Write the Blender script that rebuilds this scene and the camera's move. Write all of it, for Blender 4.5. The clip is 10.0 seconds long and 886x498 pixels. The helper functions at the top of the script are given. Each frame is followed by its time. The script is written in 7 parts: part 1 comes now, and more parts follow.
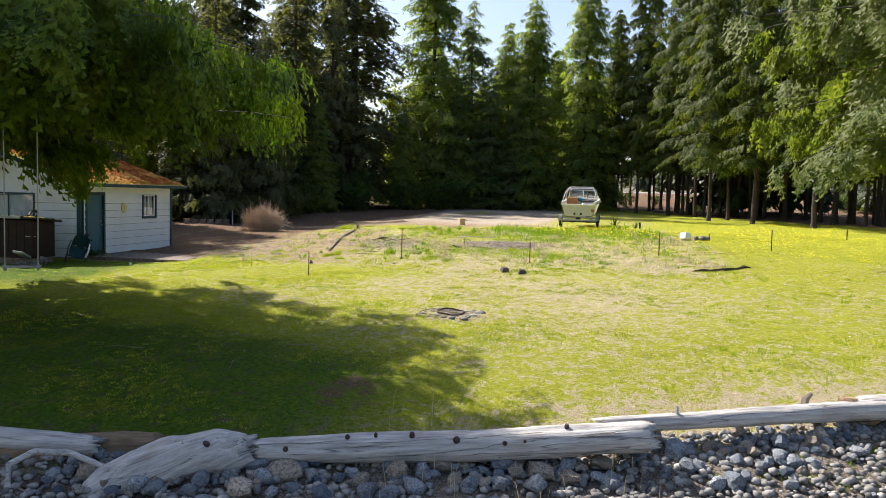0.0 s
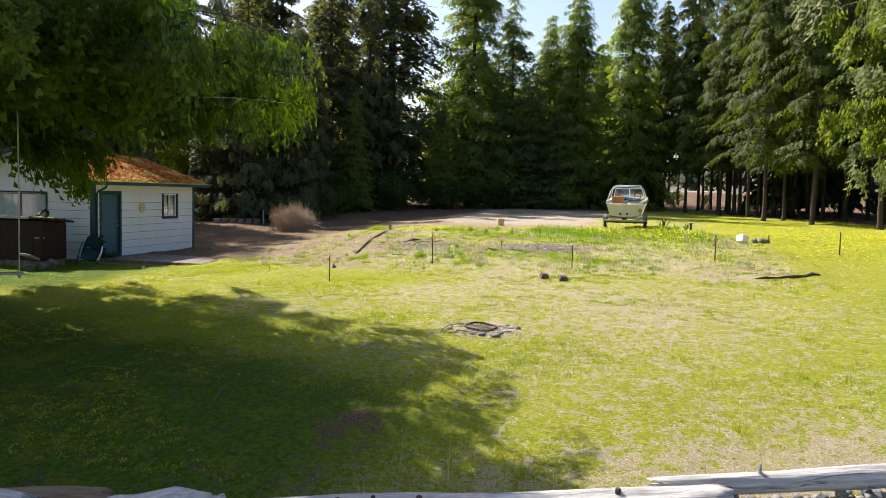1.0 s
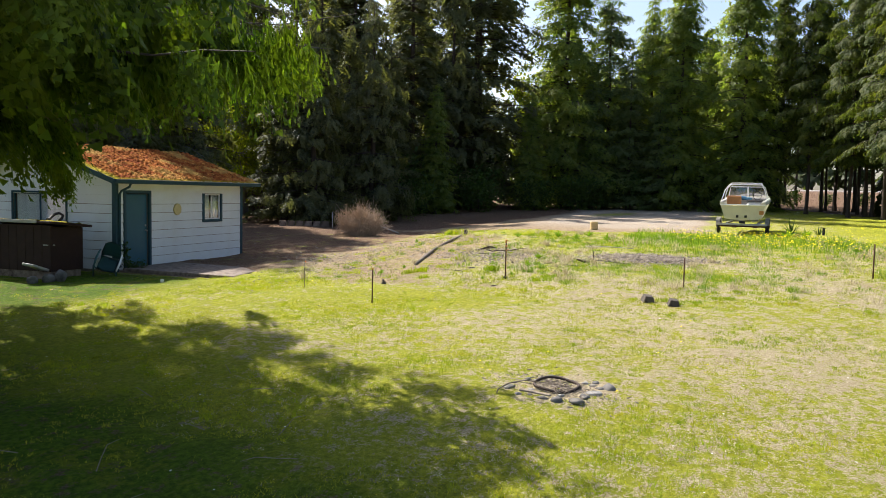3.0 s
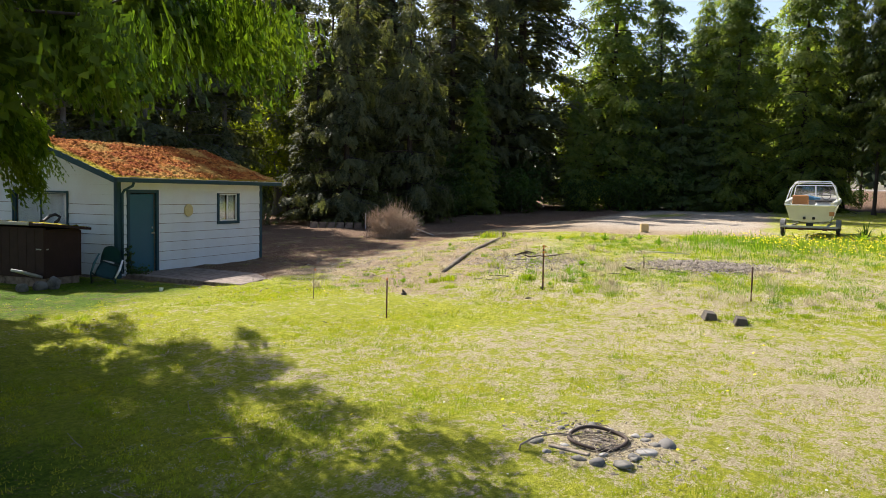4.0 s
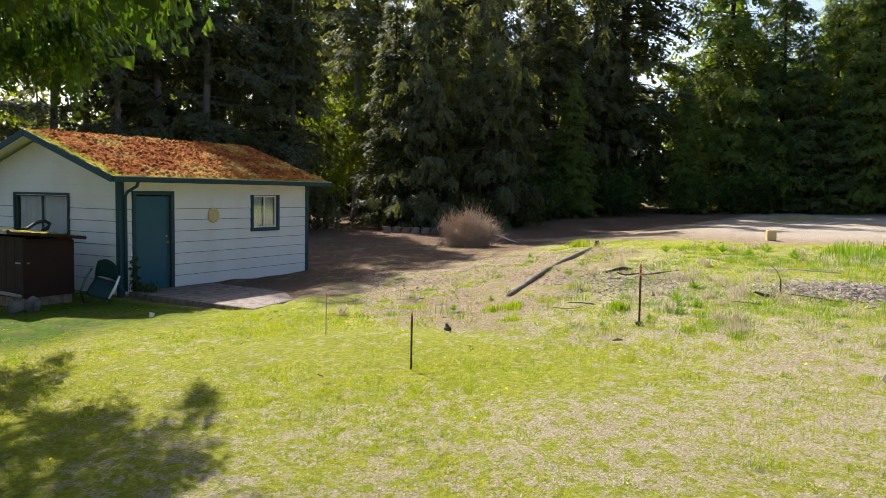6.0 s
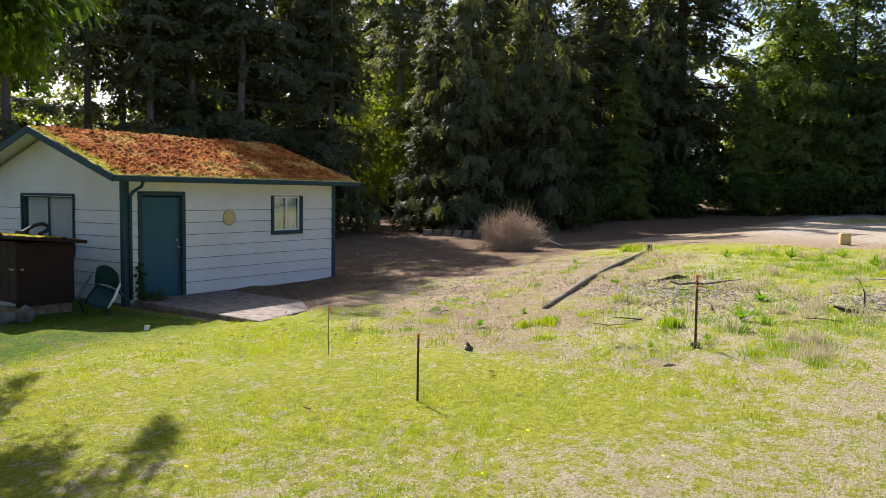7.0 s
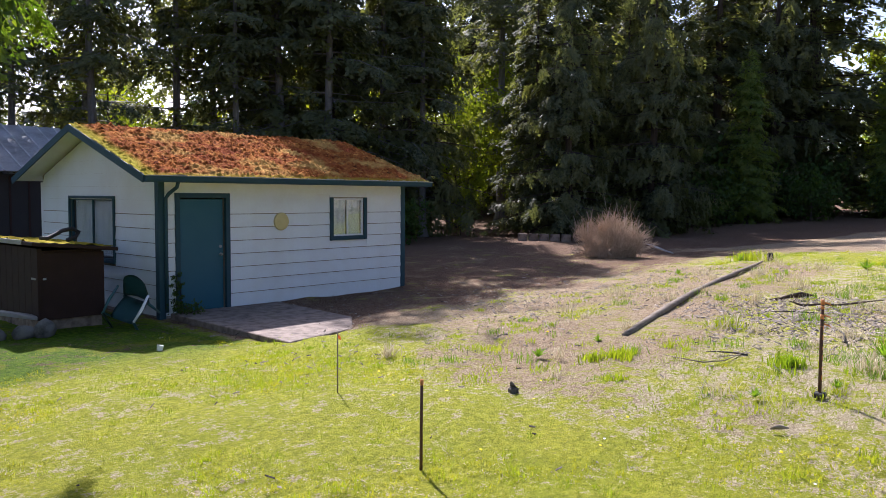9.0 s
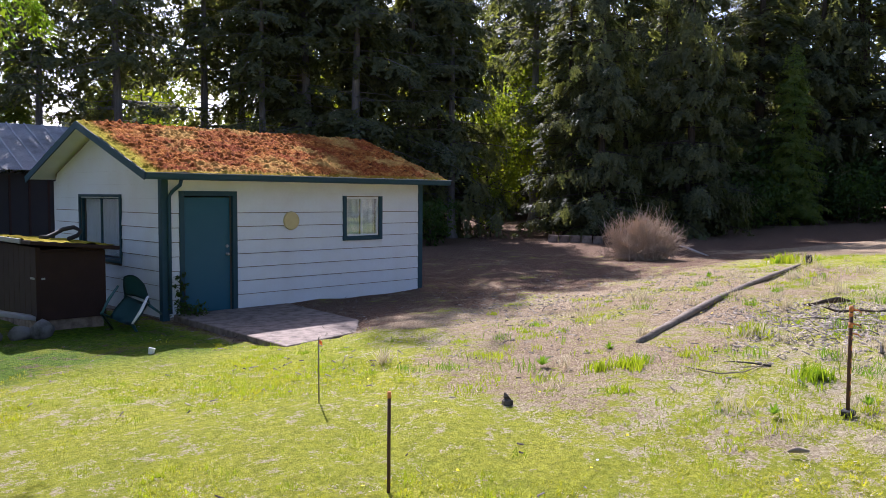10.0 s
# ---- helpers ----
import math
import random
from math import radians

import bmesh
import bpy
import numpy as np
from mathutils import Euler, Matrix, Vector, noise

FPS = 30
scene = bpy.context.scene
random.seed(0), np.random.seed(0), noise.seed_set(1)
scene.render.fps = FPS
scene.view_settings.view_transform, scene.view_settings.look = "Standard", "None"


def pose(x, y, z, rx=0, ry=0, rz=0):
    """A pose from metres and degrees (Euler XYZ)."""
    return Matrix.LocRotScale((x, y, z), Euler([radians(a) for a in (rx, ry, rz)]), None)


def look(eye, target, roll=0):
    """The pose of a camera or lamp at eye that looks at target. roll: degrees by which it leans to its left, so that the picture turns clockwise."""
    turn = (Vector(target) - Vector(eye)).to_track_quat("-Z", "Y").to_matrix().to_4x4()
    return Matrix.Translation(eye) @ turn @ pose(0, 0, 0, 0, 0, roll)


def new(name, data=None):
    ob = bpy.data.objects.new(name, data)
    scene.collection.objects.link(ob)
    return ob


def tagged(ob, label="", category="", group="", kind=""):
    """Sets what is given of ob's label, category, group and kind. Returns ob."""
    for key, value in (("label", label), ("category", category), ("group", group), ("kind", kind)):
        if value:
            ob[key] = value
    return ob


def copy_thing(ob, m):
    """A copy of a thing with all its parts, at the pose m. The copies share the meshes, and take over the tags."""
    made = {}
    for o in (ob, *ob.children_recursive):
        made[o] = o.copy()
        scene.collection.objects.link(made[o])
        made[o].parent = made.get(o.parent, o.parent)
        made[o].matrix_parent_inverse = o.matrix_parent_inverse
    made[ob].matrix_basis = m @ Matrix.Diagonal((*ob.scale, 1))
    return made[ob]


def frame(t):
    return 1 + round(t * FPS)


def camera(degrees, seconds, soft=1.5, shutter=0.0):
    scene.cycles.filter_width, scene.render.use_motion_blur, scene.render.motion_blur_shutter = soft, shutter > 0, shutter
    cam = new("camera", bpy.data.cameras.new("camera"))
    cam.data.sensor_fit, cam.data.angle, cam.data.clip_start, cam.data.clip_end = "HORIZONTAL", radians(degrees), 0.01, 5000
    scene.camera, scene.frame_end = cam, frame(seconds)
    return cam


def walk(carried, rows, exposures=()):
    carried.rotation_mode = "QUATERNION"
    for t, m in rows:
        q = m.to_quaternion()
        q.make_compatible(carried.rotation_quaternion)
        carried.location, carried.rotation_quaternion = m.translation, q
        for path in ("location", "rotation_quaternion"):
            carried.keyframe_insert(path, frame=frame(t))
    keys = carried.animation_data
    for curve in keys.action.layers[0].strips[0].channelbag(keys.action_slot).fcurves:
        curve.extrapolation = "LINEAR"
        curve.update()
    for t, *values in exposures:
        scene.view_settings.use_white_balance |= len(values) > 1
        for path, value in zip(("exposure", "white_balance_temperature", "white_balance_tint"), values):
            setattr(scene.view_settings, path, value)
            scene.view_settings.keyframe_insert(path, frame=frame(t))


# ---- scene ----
cam = camera(57.9, 10.0, soft=0.85)
PATH = [
    (0, (-24.89, -15.827, 2.222), (-22.922, -15.498, 2.091), 1.3),
    (0.5, (-23.904, -15.792, 2.226), (-21.945, -15.412, 2.091), 1.3),
    (1, (-22.897, -15.723, 2.228), (-20.949, -15.291, 2.092), 1.3),
    (1.5, (-21.781, -15.649, 2.205), (-19.847, -15.156, 2.07), 1.2),
    (2, (-20.754, -15.521, 2.216), (-18.835, -14.975, 2.078), 1.2),
    (2.5, (-19.634, -15.374, 2.216), (-17.733, -14.771, 2.077), 1.2),
    (4, (-16.283, -14.823, 2.185), (-14.442, -14.054, 2.044), 1.1),
    (4.5, (-15.245, -14.621, 2.168), (-13.428, -13.798, 2.028), 1.1),
    (5, (-14.194, -14.346, 2.196), (-12.403, -13.468, 2.053), 1.1),
    (5.5, (-13.119, -14.075, 2.186), (-11.359, -13.135, 2.044), 1.0),
    (7, (-10.487, -13.357, 2.121), (-8.832, -12.243, 1.984), 0.7),
    (7.5, (-9.808, -13.177, 2.109), (-8.194, -12.004, 1.974), 0.6),
    (8, (-9.159, -13.013, 2.106), (-7.591, -11.778, 1.971), 0.5),
    (8.5, (-8.672, -12.884, 2.095), (-7.148, -11.596, 1.962), 0.5),
    (9, (-8.19, -12.78, 2.09), (-6.716, -11.435, 1.957), 0.4),
    (9.5, (-7.761, -12.727, 2.045), (-6.328, -11.338, 1.917), 0.4),
    (10, (-7.383, -12.712, 2.02), (-5.98, -11.291, 1.892), 0.4),
]
EXPOSURES = ((0, 1.28, 6600, 13), (5, 1.29, 6500, 13), (7.5, 1.32, 6250, 17), (10, 1.39, 5800, 26))
walk(cam, [(t, look(eye, target, roll)) for t, eye, target, roll in PATH], exposures=EXPOSURES)

# ---------------- light ----------------
SUN_AZ, SUN_EL = math.atan2(0.49, 0.87), radians(44)
TO_SUN = Vector((math.sin(SUN_AZ) * math.cos(SUN_EL), math.cos(SUN_AZ) * math.cos(SUN_EL), math.sin(SUN_EL)))
world = bpy.data.worlds.new("sky")
scene.world = world
world.use_nodes = True
wn = world.node_tree.nodes
sky = wn.new("ShaderNodeTexSky")
sky.sky_type = "NISHITA"
sky.sun_disc = False
sky.sun_elevation, sky.sun_rotation = SUN_EL, SUN_AZ
sky.air_density, sky.dust_density, sky.ozone_density = 1.0, 2.2, 2.0
wn["Background"].inputs["Strength"].default_value = 0.086
world.node_tree.links.new(sky.outputs[0], wn["Background"].inputs["Color"])
sun_data = bpy.data.lights.new("sun", "SUN")
sun_data.energy, sun_data.angle, sun_data.color = 4.2, radians(0.6), (1.0, 0.95, 0.86)
sun = new("sun", sun_data)
sun.matrix_world = look(TO_SUN * 60, (0, 0, 0))


# ---------------- materials ----------------
class Mat:
    """A small wrapper to wire a node material."""

    def __init__(self, name):
        self.m = bpy.data.materials.new(name)
        self.m.use_nodes = True
        self.t = self.m.node_tree
        self.b = self.t.nodes["Principled BSDF"]
        self.out = self.t.nodes["Material Output"]

    def n(self, kind, **sets):
        node = self.t.nodes.new(kind)
        for k, v in sets.items():
            node.inputs[k].default_value = v
        return node

    def link(self, a, b):
        self.t.links.new(a, b)

    def coords(self, scale=(1, 1, 1)):
        tc = self.n("ShaderNodeTexCoord")
        mp = self.n("ShaderNodeMapping", Scale=scale)
        self.link(tc.outputs["Object"], mp.inputs["Vector"])
        return mp.outputs[0]

    def noise(self, vec, scale, detail=4.0, rough=0.6):
        nz = self.n("ShaderNodeTexNoise", Scale=scale, Detail=detail, Roughness=rough)
        if vec is not None:
            self.link(vec, nz.inputs["Vector"])
        return nz.outputs[0]

    def ramp(self, fac, stops):
        r = self.t.nodes.new("ShaderNodeValToRGB")
        els = r.color_ramp.elements
        while len(els) < len(stops):
            els.new(0.5)
        for e, (p, c) in zip(els, stops):
            e.position, e.color = p, (*c, 1) if len(c) == 3 else c
        self.link(fac, r.inputs[0])
        return r.outputs[0]

    def mix(self, fac, a, b, mode="MIX"):
        x = self.t.nodes.new("ShaderNodeMix")
        x.data_type, x.blend_type = "RGBA", mode
        for sock, v in ((x.inputs[0], fac), (x.inputs[6], a), (x.inputs[7], b)):
            if isinstance(v, (int, float)):
                sock.default_value = v
            elif isinstance(v, tuple):
                sock.default_value = (*v, 1)
            else:
                self.link(v, sock)
        return x.outputs[2]

    def math(self, op, a, b=0.0, c=0.0):
        x = self.t.nodes.new("ShaderNodeMath")
        x.operation, x.use_clamp = op, op in ("MULTIPLY_ADD",)
        for sock, v in zip(x.inputs, (a, b, c)):
            if isinstance(v, (int, float)):
                sock.default_value = v
            else:
                self.link(v, sock)
        return x.outputs[0]

    def attr(self, name):
        a = self.t.nodes.new("ShaderNodeAttribute")
        a.attribute_name = name
        return a.outputs["Fac"]

    def island(self):
        return self.n("ShaderNodeNewGeometry").outputs["Random Per Island"]

    def rand(self):
        return self.n("ShaderNodeObjectInfo").outputs["Random"]

    def bump(self, height, dist, strength=0.6):
        b = self.n("ShaderNodeBump", Strength=strength, Distance=dist)
        self.link(height, b.inputs["Height"])
        self.link(b.outputs[0], self.b.inputs["Normal"])

    def set(self, color=None, rough=0.8, metal=0.0, spec=0.3):
        if isinstance(color, tuple):
            self.b.inputs["Base Color"].default_value = (*color, 1)
        elif color is not None:
            self.link(color, self.b.inputs["Base Color"])
        self.b.inputs["Roughness"].default_value = rough
        self.b.inputs["Metallic"].default_value = metal
        self.b.inputs["Specular IOR Level"].default_value = spec
        return self.m


def painted(name, col, wear, rough=0.55, scale=3.0, amount=0.35, bump=0.002):
    """Old paint: two scales of stain and a slight relief."""
    a = Mat(name)
    v = a.coords()
    big = a.ramp(a.noise(v, scale), [(0.42, (0, 0, 0)), (0.72, (1, 1, 1))])
    fine = a.ramp(a.noise(v, scale * 14, 6), [(0.35, (0, 0, 0)), (0.75, (1, 1, 1))])
    c = a.mix(a.math("MULTIPLY", big, amount), col, wear)
    c = a.mix(a.math("MULTIPLY", fine, amount * 0.6), c, wear)
    a.bump(a.noise(v, scale * 30, 5), bump, 0.5)
    return a.set(c, rough)


def foliage(name, dark, light, tip, glow=0.45, rough=0.6, through_tint=(1.5, 1.5, 0.55), patch=0.5):
    """Leaves: gloss and light that comes through, each spray of its own shade."""
    a = Mat(name)
    v = a.coords()
    c = a.mix(a.island(), dark, light)
    c = a.mix(a.ramp(a.noise(v, patch, 3), [(0.4, (0, 0, 0)), (0.7, (1, 1, 1))]), c, tip)
    a.set(c, rough, 0, 0.25)
    tr = a.n("ShaderNodeBsdfTranslucent")
    warm = a.mix(1.0, c, through_tint, "MULTIPLY")
    a.link(warm, tr.inputs["Color"])
    mx = a.n("ShaderNodeMixShader", Fac=glow)
    a.link(a.b.outputs[0], mx.inputs[1])
    a.link(tr.outputs[0], mx.inputs[2])
    a.link(mx.outputs[0], a.out.inputs["Surface"])
    return a.m


def woody(name, dark, light, stretch=(1, 1, 0.12), scale=14.0, rough=0.85, bump=0.01):
    a = Mat(name)
    v = a.coords(stretch)
    f = a.noise(v, scale, 8, 0.7)
    c = a.ramp(f, [(0.3, dark), (0.7, light)])
    c = a.mix(a.math("MULTIPLY", a.noise(a.coords(), 1.7), 0.5), c, dark)
    a.bump(f, bump, 0.9)
    return a.set(c, rough, 0, 0.2)


def stony(name, a_col, b_col, rough=0.85, scale=6.0, per="island"):
    a = Mat(name)
    v = a.coords()
    base = a.ramp(a.island() if per == "island" else a.rand(), [(0.0, a_col), (0.35, b_col), (0.7, tuple(0.5 * (p + q) for p, q in zip(a_col, b_col))), (1.0, tuple(1.25 * q for q in b_col))])
    c = a.mix(a.ramp(a.noise(v, scale, 6), [(0.42, (0, 0, 0)), (0.72, (1, 1, 1))]), base, tuple(0.5 * p for p in a_col))
    a.bump(a.noise(v, scale * 5, 8), 0.006, 0.8)
    return a.set(c, rough, 0, 0.3)


def ground_material():
    a = Mat("ground_cover")
    v = a.coords()
    n2 = a.noise(v, 1.3, 6, 0.6)
    n5 = a.noise(v, 4.5, 10, 0.75)
    n6 = a.noise(v, 14.0, 9, 0.78)
    n4 = a.noise(v, 38.0, 7, 0.8)
    crisp = lambda f, lo=0.42, hi=0.58: a.ramp(f, [(lo, (0, 0, 0)), (hi, (1, 1, 1))])
    fleck, clod = crisp(n4), crisp(n6)
    grass = a.mix(clod, (0.162, 0.19, 0.012), (0.395, 0.40, 0.03))
    grass = a.mix(a.math("MULTIPLY", fleck, 0.45), grass, (0.42, 0.42, 0.06))
    grass = a.mix(a.math("MULTIPLY", crisp(n2, 0.35, 0.7), 0.5), grass, (0.21, 0.27, 0.014))
    straw = a.mix(fleck, (0.30, 0.24, 0.14), (0.57, 0.495, 0.345))
    straw = a.mix(a.math("MULTIPLY", crisp(n6, 0.5, 0.62), 0.6), straw, (0.28, 0.225, 0.10))
    dryness = a.math("ADD", a.math("MULTIPLY_ADD", n5, 1.7, -0.35), a.math("MULTIPLY", a.math("SUBTRACT", n6, 0.5), 1.3))
    dryness = a.math("ADD", dryness, a.math("MULTIPLY", a.math("SUBTRACT", n4, 0.5), 0.8))
    dryness = a.math("ADD", dryness, a.math("MULTIPLY", a.math("SUBTRACT", n2, 0.5), 0.3))
    dryness = a.math("ADD", dryness, a.math("MULTIPLY", a.math("SUBTRACT", a.attr("dry"), 0.45), 0.8))
    c = a.mix(crisp(dryness, 0.46, 0.60), grass, straw)
    soil = a.mix(fleck, (0.19, 0.130, 0.078), (0.46, 0.35, 0.225))
    soil = a.mix(a.math("MULTIPLY", crisp(n6, 0.5, 0.6), 0.6), soil, (0.16, 0.112, 0.078))
    soil = a.mix(a.math("MULTIPLY", crisp(n5, 0.5, 0.65), 0.5), soil, (0.46, 0.40, 0.26))
    # moss colours kept dark to deepen the shade on the lawn
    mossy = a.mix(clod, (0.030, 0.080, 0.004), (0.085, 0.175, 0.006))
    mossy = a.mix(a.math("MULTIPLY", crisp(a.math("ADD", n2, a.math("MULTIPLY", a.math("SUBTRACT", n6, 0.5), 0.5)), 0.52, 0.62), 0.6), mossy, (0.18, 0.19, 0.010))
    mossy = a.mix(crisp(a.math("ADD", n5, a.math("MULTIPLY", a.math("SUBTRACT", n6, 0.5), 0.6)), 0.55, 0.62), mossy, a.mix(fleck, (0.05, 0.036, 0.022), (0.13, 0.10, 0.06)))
    # dark flecks: soil, with the shade between tufts put into the colour
    gap_shade = a.math("MULTIPLY", crisp(a.noise(v, 20.0, 5, 0.7), 0.56, 0.66), 0.4)
    c = a.mix(gap_shade, c, a.mix(fleck, (0.075, 0.066, 0.022), (0.20, 0.165, 0.075)))
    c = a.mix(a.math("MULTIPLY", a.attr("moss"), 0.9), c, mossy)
    bare = a.math("ADD", a.math("MULTIPLY", a.math("SUBTRACT", a.math("ADD", n5, n6), 1.0), 0.9), a.attr("dirt"))
    c = a.mix(crisp(bare, 0.42, 0.56), c, soil)
    # dark needle floor that also carries the shade under the trees
    duff_shade = a.mix(fleck, (0.075, 0.045, 0.028), (0.25, 0.16, 0.105))
    c = a.mix(crisp(a.math("ADD", a.math("MULTIPLY", a.math("SUBTRACT", a.math("ADD", n5, n2), 1.0), 0.9), a.attr("litter")), 0.4, 0.6), c, duff_shade)
    sand = a.mix(fleck, (0.10, 0.082, 0.062), (0.34, 0.29, 0.235))
    c = a.mix(a.attr("beach"), c, sand)
    tar = a.mix(fleck, (0.24, 0.23, 0.22), (0.36, 0.35, 0.33))
    c = a.mix(a.attr("road"), c, tar)
    # pale colour of the sunlit stretch of drive
    c = a.mix(a.attr("lit_track"), c, a.mix(fleck, (0.34, 0.29, 0.23), (0.55, 0.485, 0.40)))
    a.bump(a.math("ADD", n4, a.math("MULTIPLY", n6, 2.0)), 0.035, 1.0)
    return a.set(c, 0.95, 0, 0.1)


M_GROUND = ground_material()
M_GRASS = foliage("grass_blade", (0.17, 0.205, 0.011), (0.355, 0.375, 0.024), (0.40, 0.385, 0.04), 0.5)
M_TUFT = foliage("fresh_grass", (0.12, 0.20, 0.008), (0.29, 0.38, 0.017), (0.35, 0.385, 0.023), 0.42)
M_STRAW = foliage("dry_grass", (0.38, 0.32, 0.20), (0.66, 0.59, 0.42), (0.54, 0.48, 0.32), 0.3, 0.8, (1.0, 0.95, 0.8))
M_YELLOW = foliage("dandelion_petal", (0.75, 0.62, 0.01), (0.85, 0.75, 0.02), (0.8, 0.66, 0.02), 0.3)
M_DAISY = foliage("daisy_petal", (0.75, 0.75, 0.72), (0.85, 0.85, 0.82), (0.8, 0.8, 0.78), 0.3, 0.6, (1, 1, 1))
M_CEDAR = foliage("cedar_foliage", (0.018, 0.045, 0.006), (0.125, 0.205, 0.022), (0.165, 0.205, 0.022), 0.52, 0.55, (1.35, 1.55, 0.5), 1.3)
# lighter copy of the cedar foliage, with sunlight put into the colour
M_CEDAR_LIT = foliage("sunlit_cedar_foliage", (0.06, 0.095, 0.018), (0.145, 0.185, 0.042), (0.18, 0.20, 0.045), 0.55, 0.55, (1.4, 1.5, 0.6), 1.1)
# lightened to stand for sun on the wood-edge cedars
M_HEMLOCK_LIT = foliage("sunlit_hemlock_foliage", (0.075, 0.13, 0.035), (0.21, 0.28, 0.075), (0.24, 0.28, 0.065), 0.62, patch=0.8)
M_FIR = foliage("fir_foliage", (0.042, 0.054, 0.030), (0.155, 0.172, 0.092), (0.16, 0.168, 0.075), 0.5)
M_YOUNG = foliage("young_fir_foliage", (0.065, 0.105, 0.045), (0.17, 0.225, 0.10), (0.18, 0.22, 0.08), 0.55, patch=0.9)
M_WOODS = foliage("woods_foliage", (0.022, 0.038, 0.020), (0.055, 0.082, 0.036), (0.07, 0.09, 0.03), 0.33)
# darker cedar foliage, with the wood's shade put into the colour
M_TALL = foliage("shaded_cedar_foliage", (0.026, 0.052, 0.012), (0.105, 0.148, 0.032), (0.13, 0.15, 0.03), 0.48, patch=0.8)
M_ALDER = foliage("alder_foliage", (0.10, 0.15, 0.012), (0.20, 0.26, 0.024), (0.24, 0.26, 0.024), 0.55)
M_SHRUB = foliage("shrub_foliage", (0.02, 0.05, 0.012), (0.06, 0.11, 0.02), (0.08, 0.12, 0.02), 0.4)
M_WEED = foliage("weed_leaf", (0.08, 0.17, 0.012), (0.17, 0.30, 0.022), (0.20, 0.30, 0.025), 0.4)
M_TWIG = woody("dry_twig", (0.34, 0.245, 0.165), (0.62, 0.49, 0.365))
M_STICK = woody("dull_stick", (0.16, 0.125, 0.09), (0.40, 0.34, 0.27))
M_BARK = woody("bark", (0.032, 0.024, 0.019), (0.125, 0.095, 0.075), bump=0.03)
M_LIMB = woody("pale_limb_bark", (0.05, 0.042, 0.035), (0.17, 0.15, 0.13))


def driftwood():
    """Bleached wood: fine grain, long dark cracks and a few brown stains."""
    a = Mat("driftwood")
    v = a.coords((1, 0.07, 1))
    f = a.noise(v, 24.0, 8, 0.7)
    c = a.ramp(f, [(0.3, (0.25, 0.235, 0.22)), (0.5, (0.46, 0.44, 0.415)), (0.7, (0.64, 0.62, 0.59))])
    g = a.noise(a.coords((1, 0.035, 1)), 8.0, 3, 0.5)
    crack = a.ramp(g, [(0.434, (0, 0, 0)), (0.442, (0.8, 0.8, 0.8)), (0.45, (0, 0, 0))])
    c = a.mix(crack, c, (0.10, 0.085, 0.075))
    c = a.mix(a.ramp(a.noise(a.coords(), 2.6, 6), [(0.56, (0, 0, 0)), (0.75, (0.6, 0.6, 0.6))]), c, (0.33, 0.25, 0.18))
    a.bump(a.math("SUBTRACT", f, crack), 0.02, 0.9)
    return a.set(c, 0.85, 0, 0.2)


M_DRIFT = driftwood()
M_DRIFT_ROT = woody("rotten_driftwood", (0.15, 0.095, 0.058), (0.44, 0.32, 0.21), (1, 0.12, 1), 16.0, 0.95, 0.03)
M_KNOT = woody("knot_wood", (0.05, 0.035, 0.025), (0.17, 0.125, 0.095))
M_KNOTS = woody("log_knot", (0.03, 0.022, 0.018), (0.14, 0.105, 0.085))
M_GREYBARK = woody("grey_bark", (0.09, 0.08, 0.072), (0.28, 0.26, 0.24), bump=0.02)
M_ROCK = stony("beach_stone", (0.13, 0.125, 0.12), (0.33, 0.315, 0.29))
M_ROCK_DRY = stony("ring_stone", (0.10, 0.095, 0.08), (0.20, 0.185, 0.16))
M_CONCRETE = stony("old_concrete", (0.27, 0.235, 0.20), (0.38, 0.335, 0.29), per="object")
M_SHEATH = painted("weathered_sheathing", (0.26, 0.20, 0.14), (0.16, 0.13, 0.10), 0.9, 4.0, 0.5)
M_SIDING = painted("cream_siding_paint", (0.745, 0.775, 0.775), (0.60, 0.58, 0.52), 0.5, 1.5, 0.35)
M_TEAL = painted("dark_teal_paint", (0.020, 0.062, 0.080), (0.045, 0.085, 0.10), 0.65, 3.0, 0.5)
M_DOOR = painted("teal_door_paint", (0.02, 0.105, 0.15), (0.035, 0.13, 0.165), 0.35, 2.0, 0.4)
M_WHITE = painted("white_vinyl", (0.78, 0.78, 0.76), (0.62, 0.60, 0.56), 0.4, 4.0, 0.25)
M_BROWN = painted("dark_brown_stain", (0.024, 0.010, 0.007), (0.045, 0.02, 0.014), 0.7, 5.0, 0.6)
M_CREAM = painted("chalky_cream_gelcoat", (0.66, 0.61, 0.46), (0.48, 0.42, 0.28), 0.45, 2.0, 0.4)
M_GELCOAT = painted("chalky_white_gelcoat", (0.72, 0.71, 0.66), (0.50, 0.46, 0.36), 0.5, 3.0, 0.5)
M_GALV = painted("galvanised_steel", (0.38, 0.38, 0.37), (0.28, 0.24, 0.20), 0.45, 6.0, 0.5)
M_RUST = painted("rusty_steel", (0.11, 0.055, 0.033), (0.06, 0.036, 0.028), 0.85, 12.0, 0.7)
M_BLACK = painted("black_rubber", (0.022, 0.022, 0.023), (0.05, 0.047, 0.043), 0.75, 6.0, 0.5)
M_ORANGE = painted("faded_orange_tape", (0.62, 0.20, 0.05), (0.5, 0.28, 0.12), 0.7, 9.0, 0.5)
M_YBLOCK = painted("yellow_plastic", (0.62, 0.45, 0.20), (0.45, 0.34, 0.17), 0.6, 9.0, 0.5)
M_BOARD = painted("orange_plywood", (0.45, 0.20, 0.07), (0.33, 0.15, 0.06), 0.6, 6.0, 0.4)
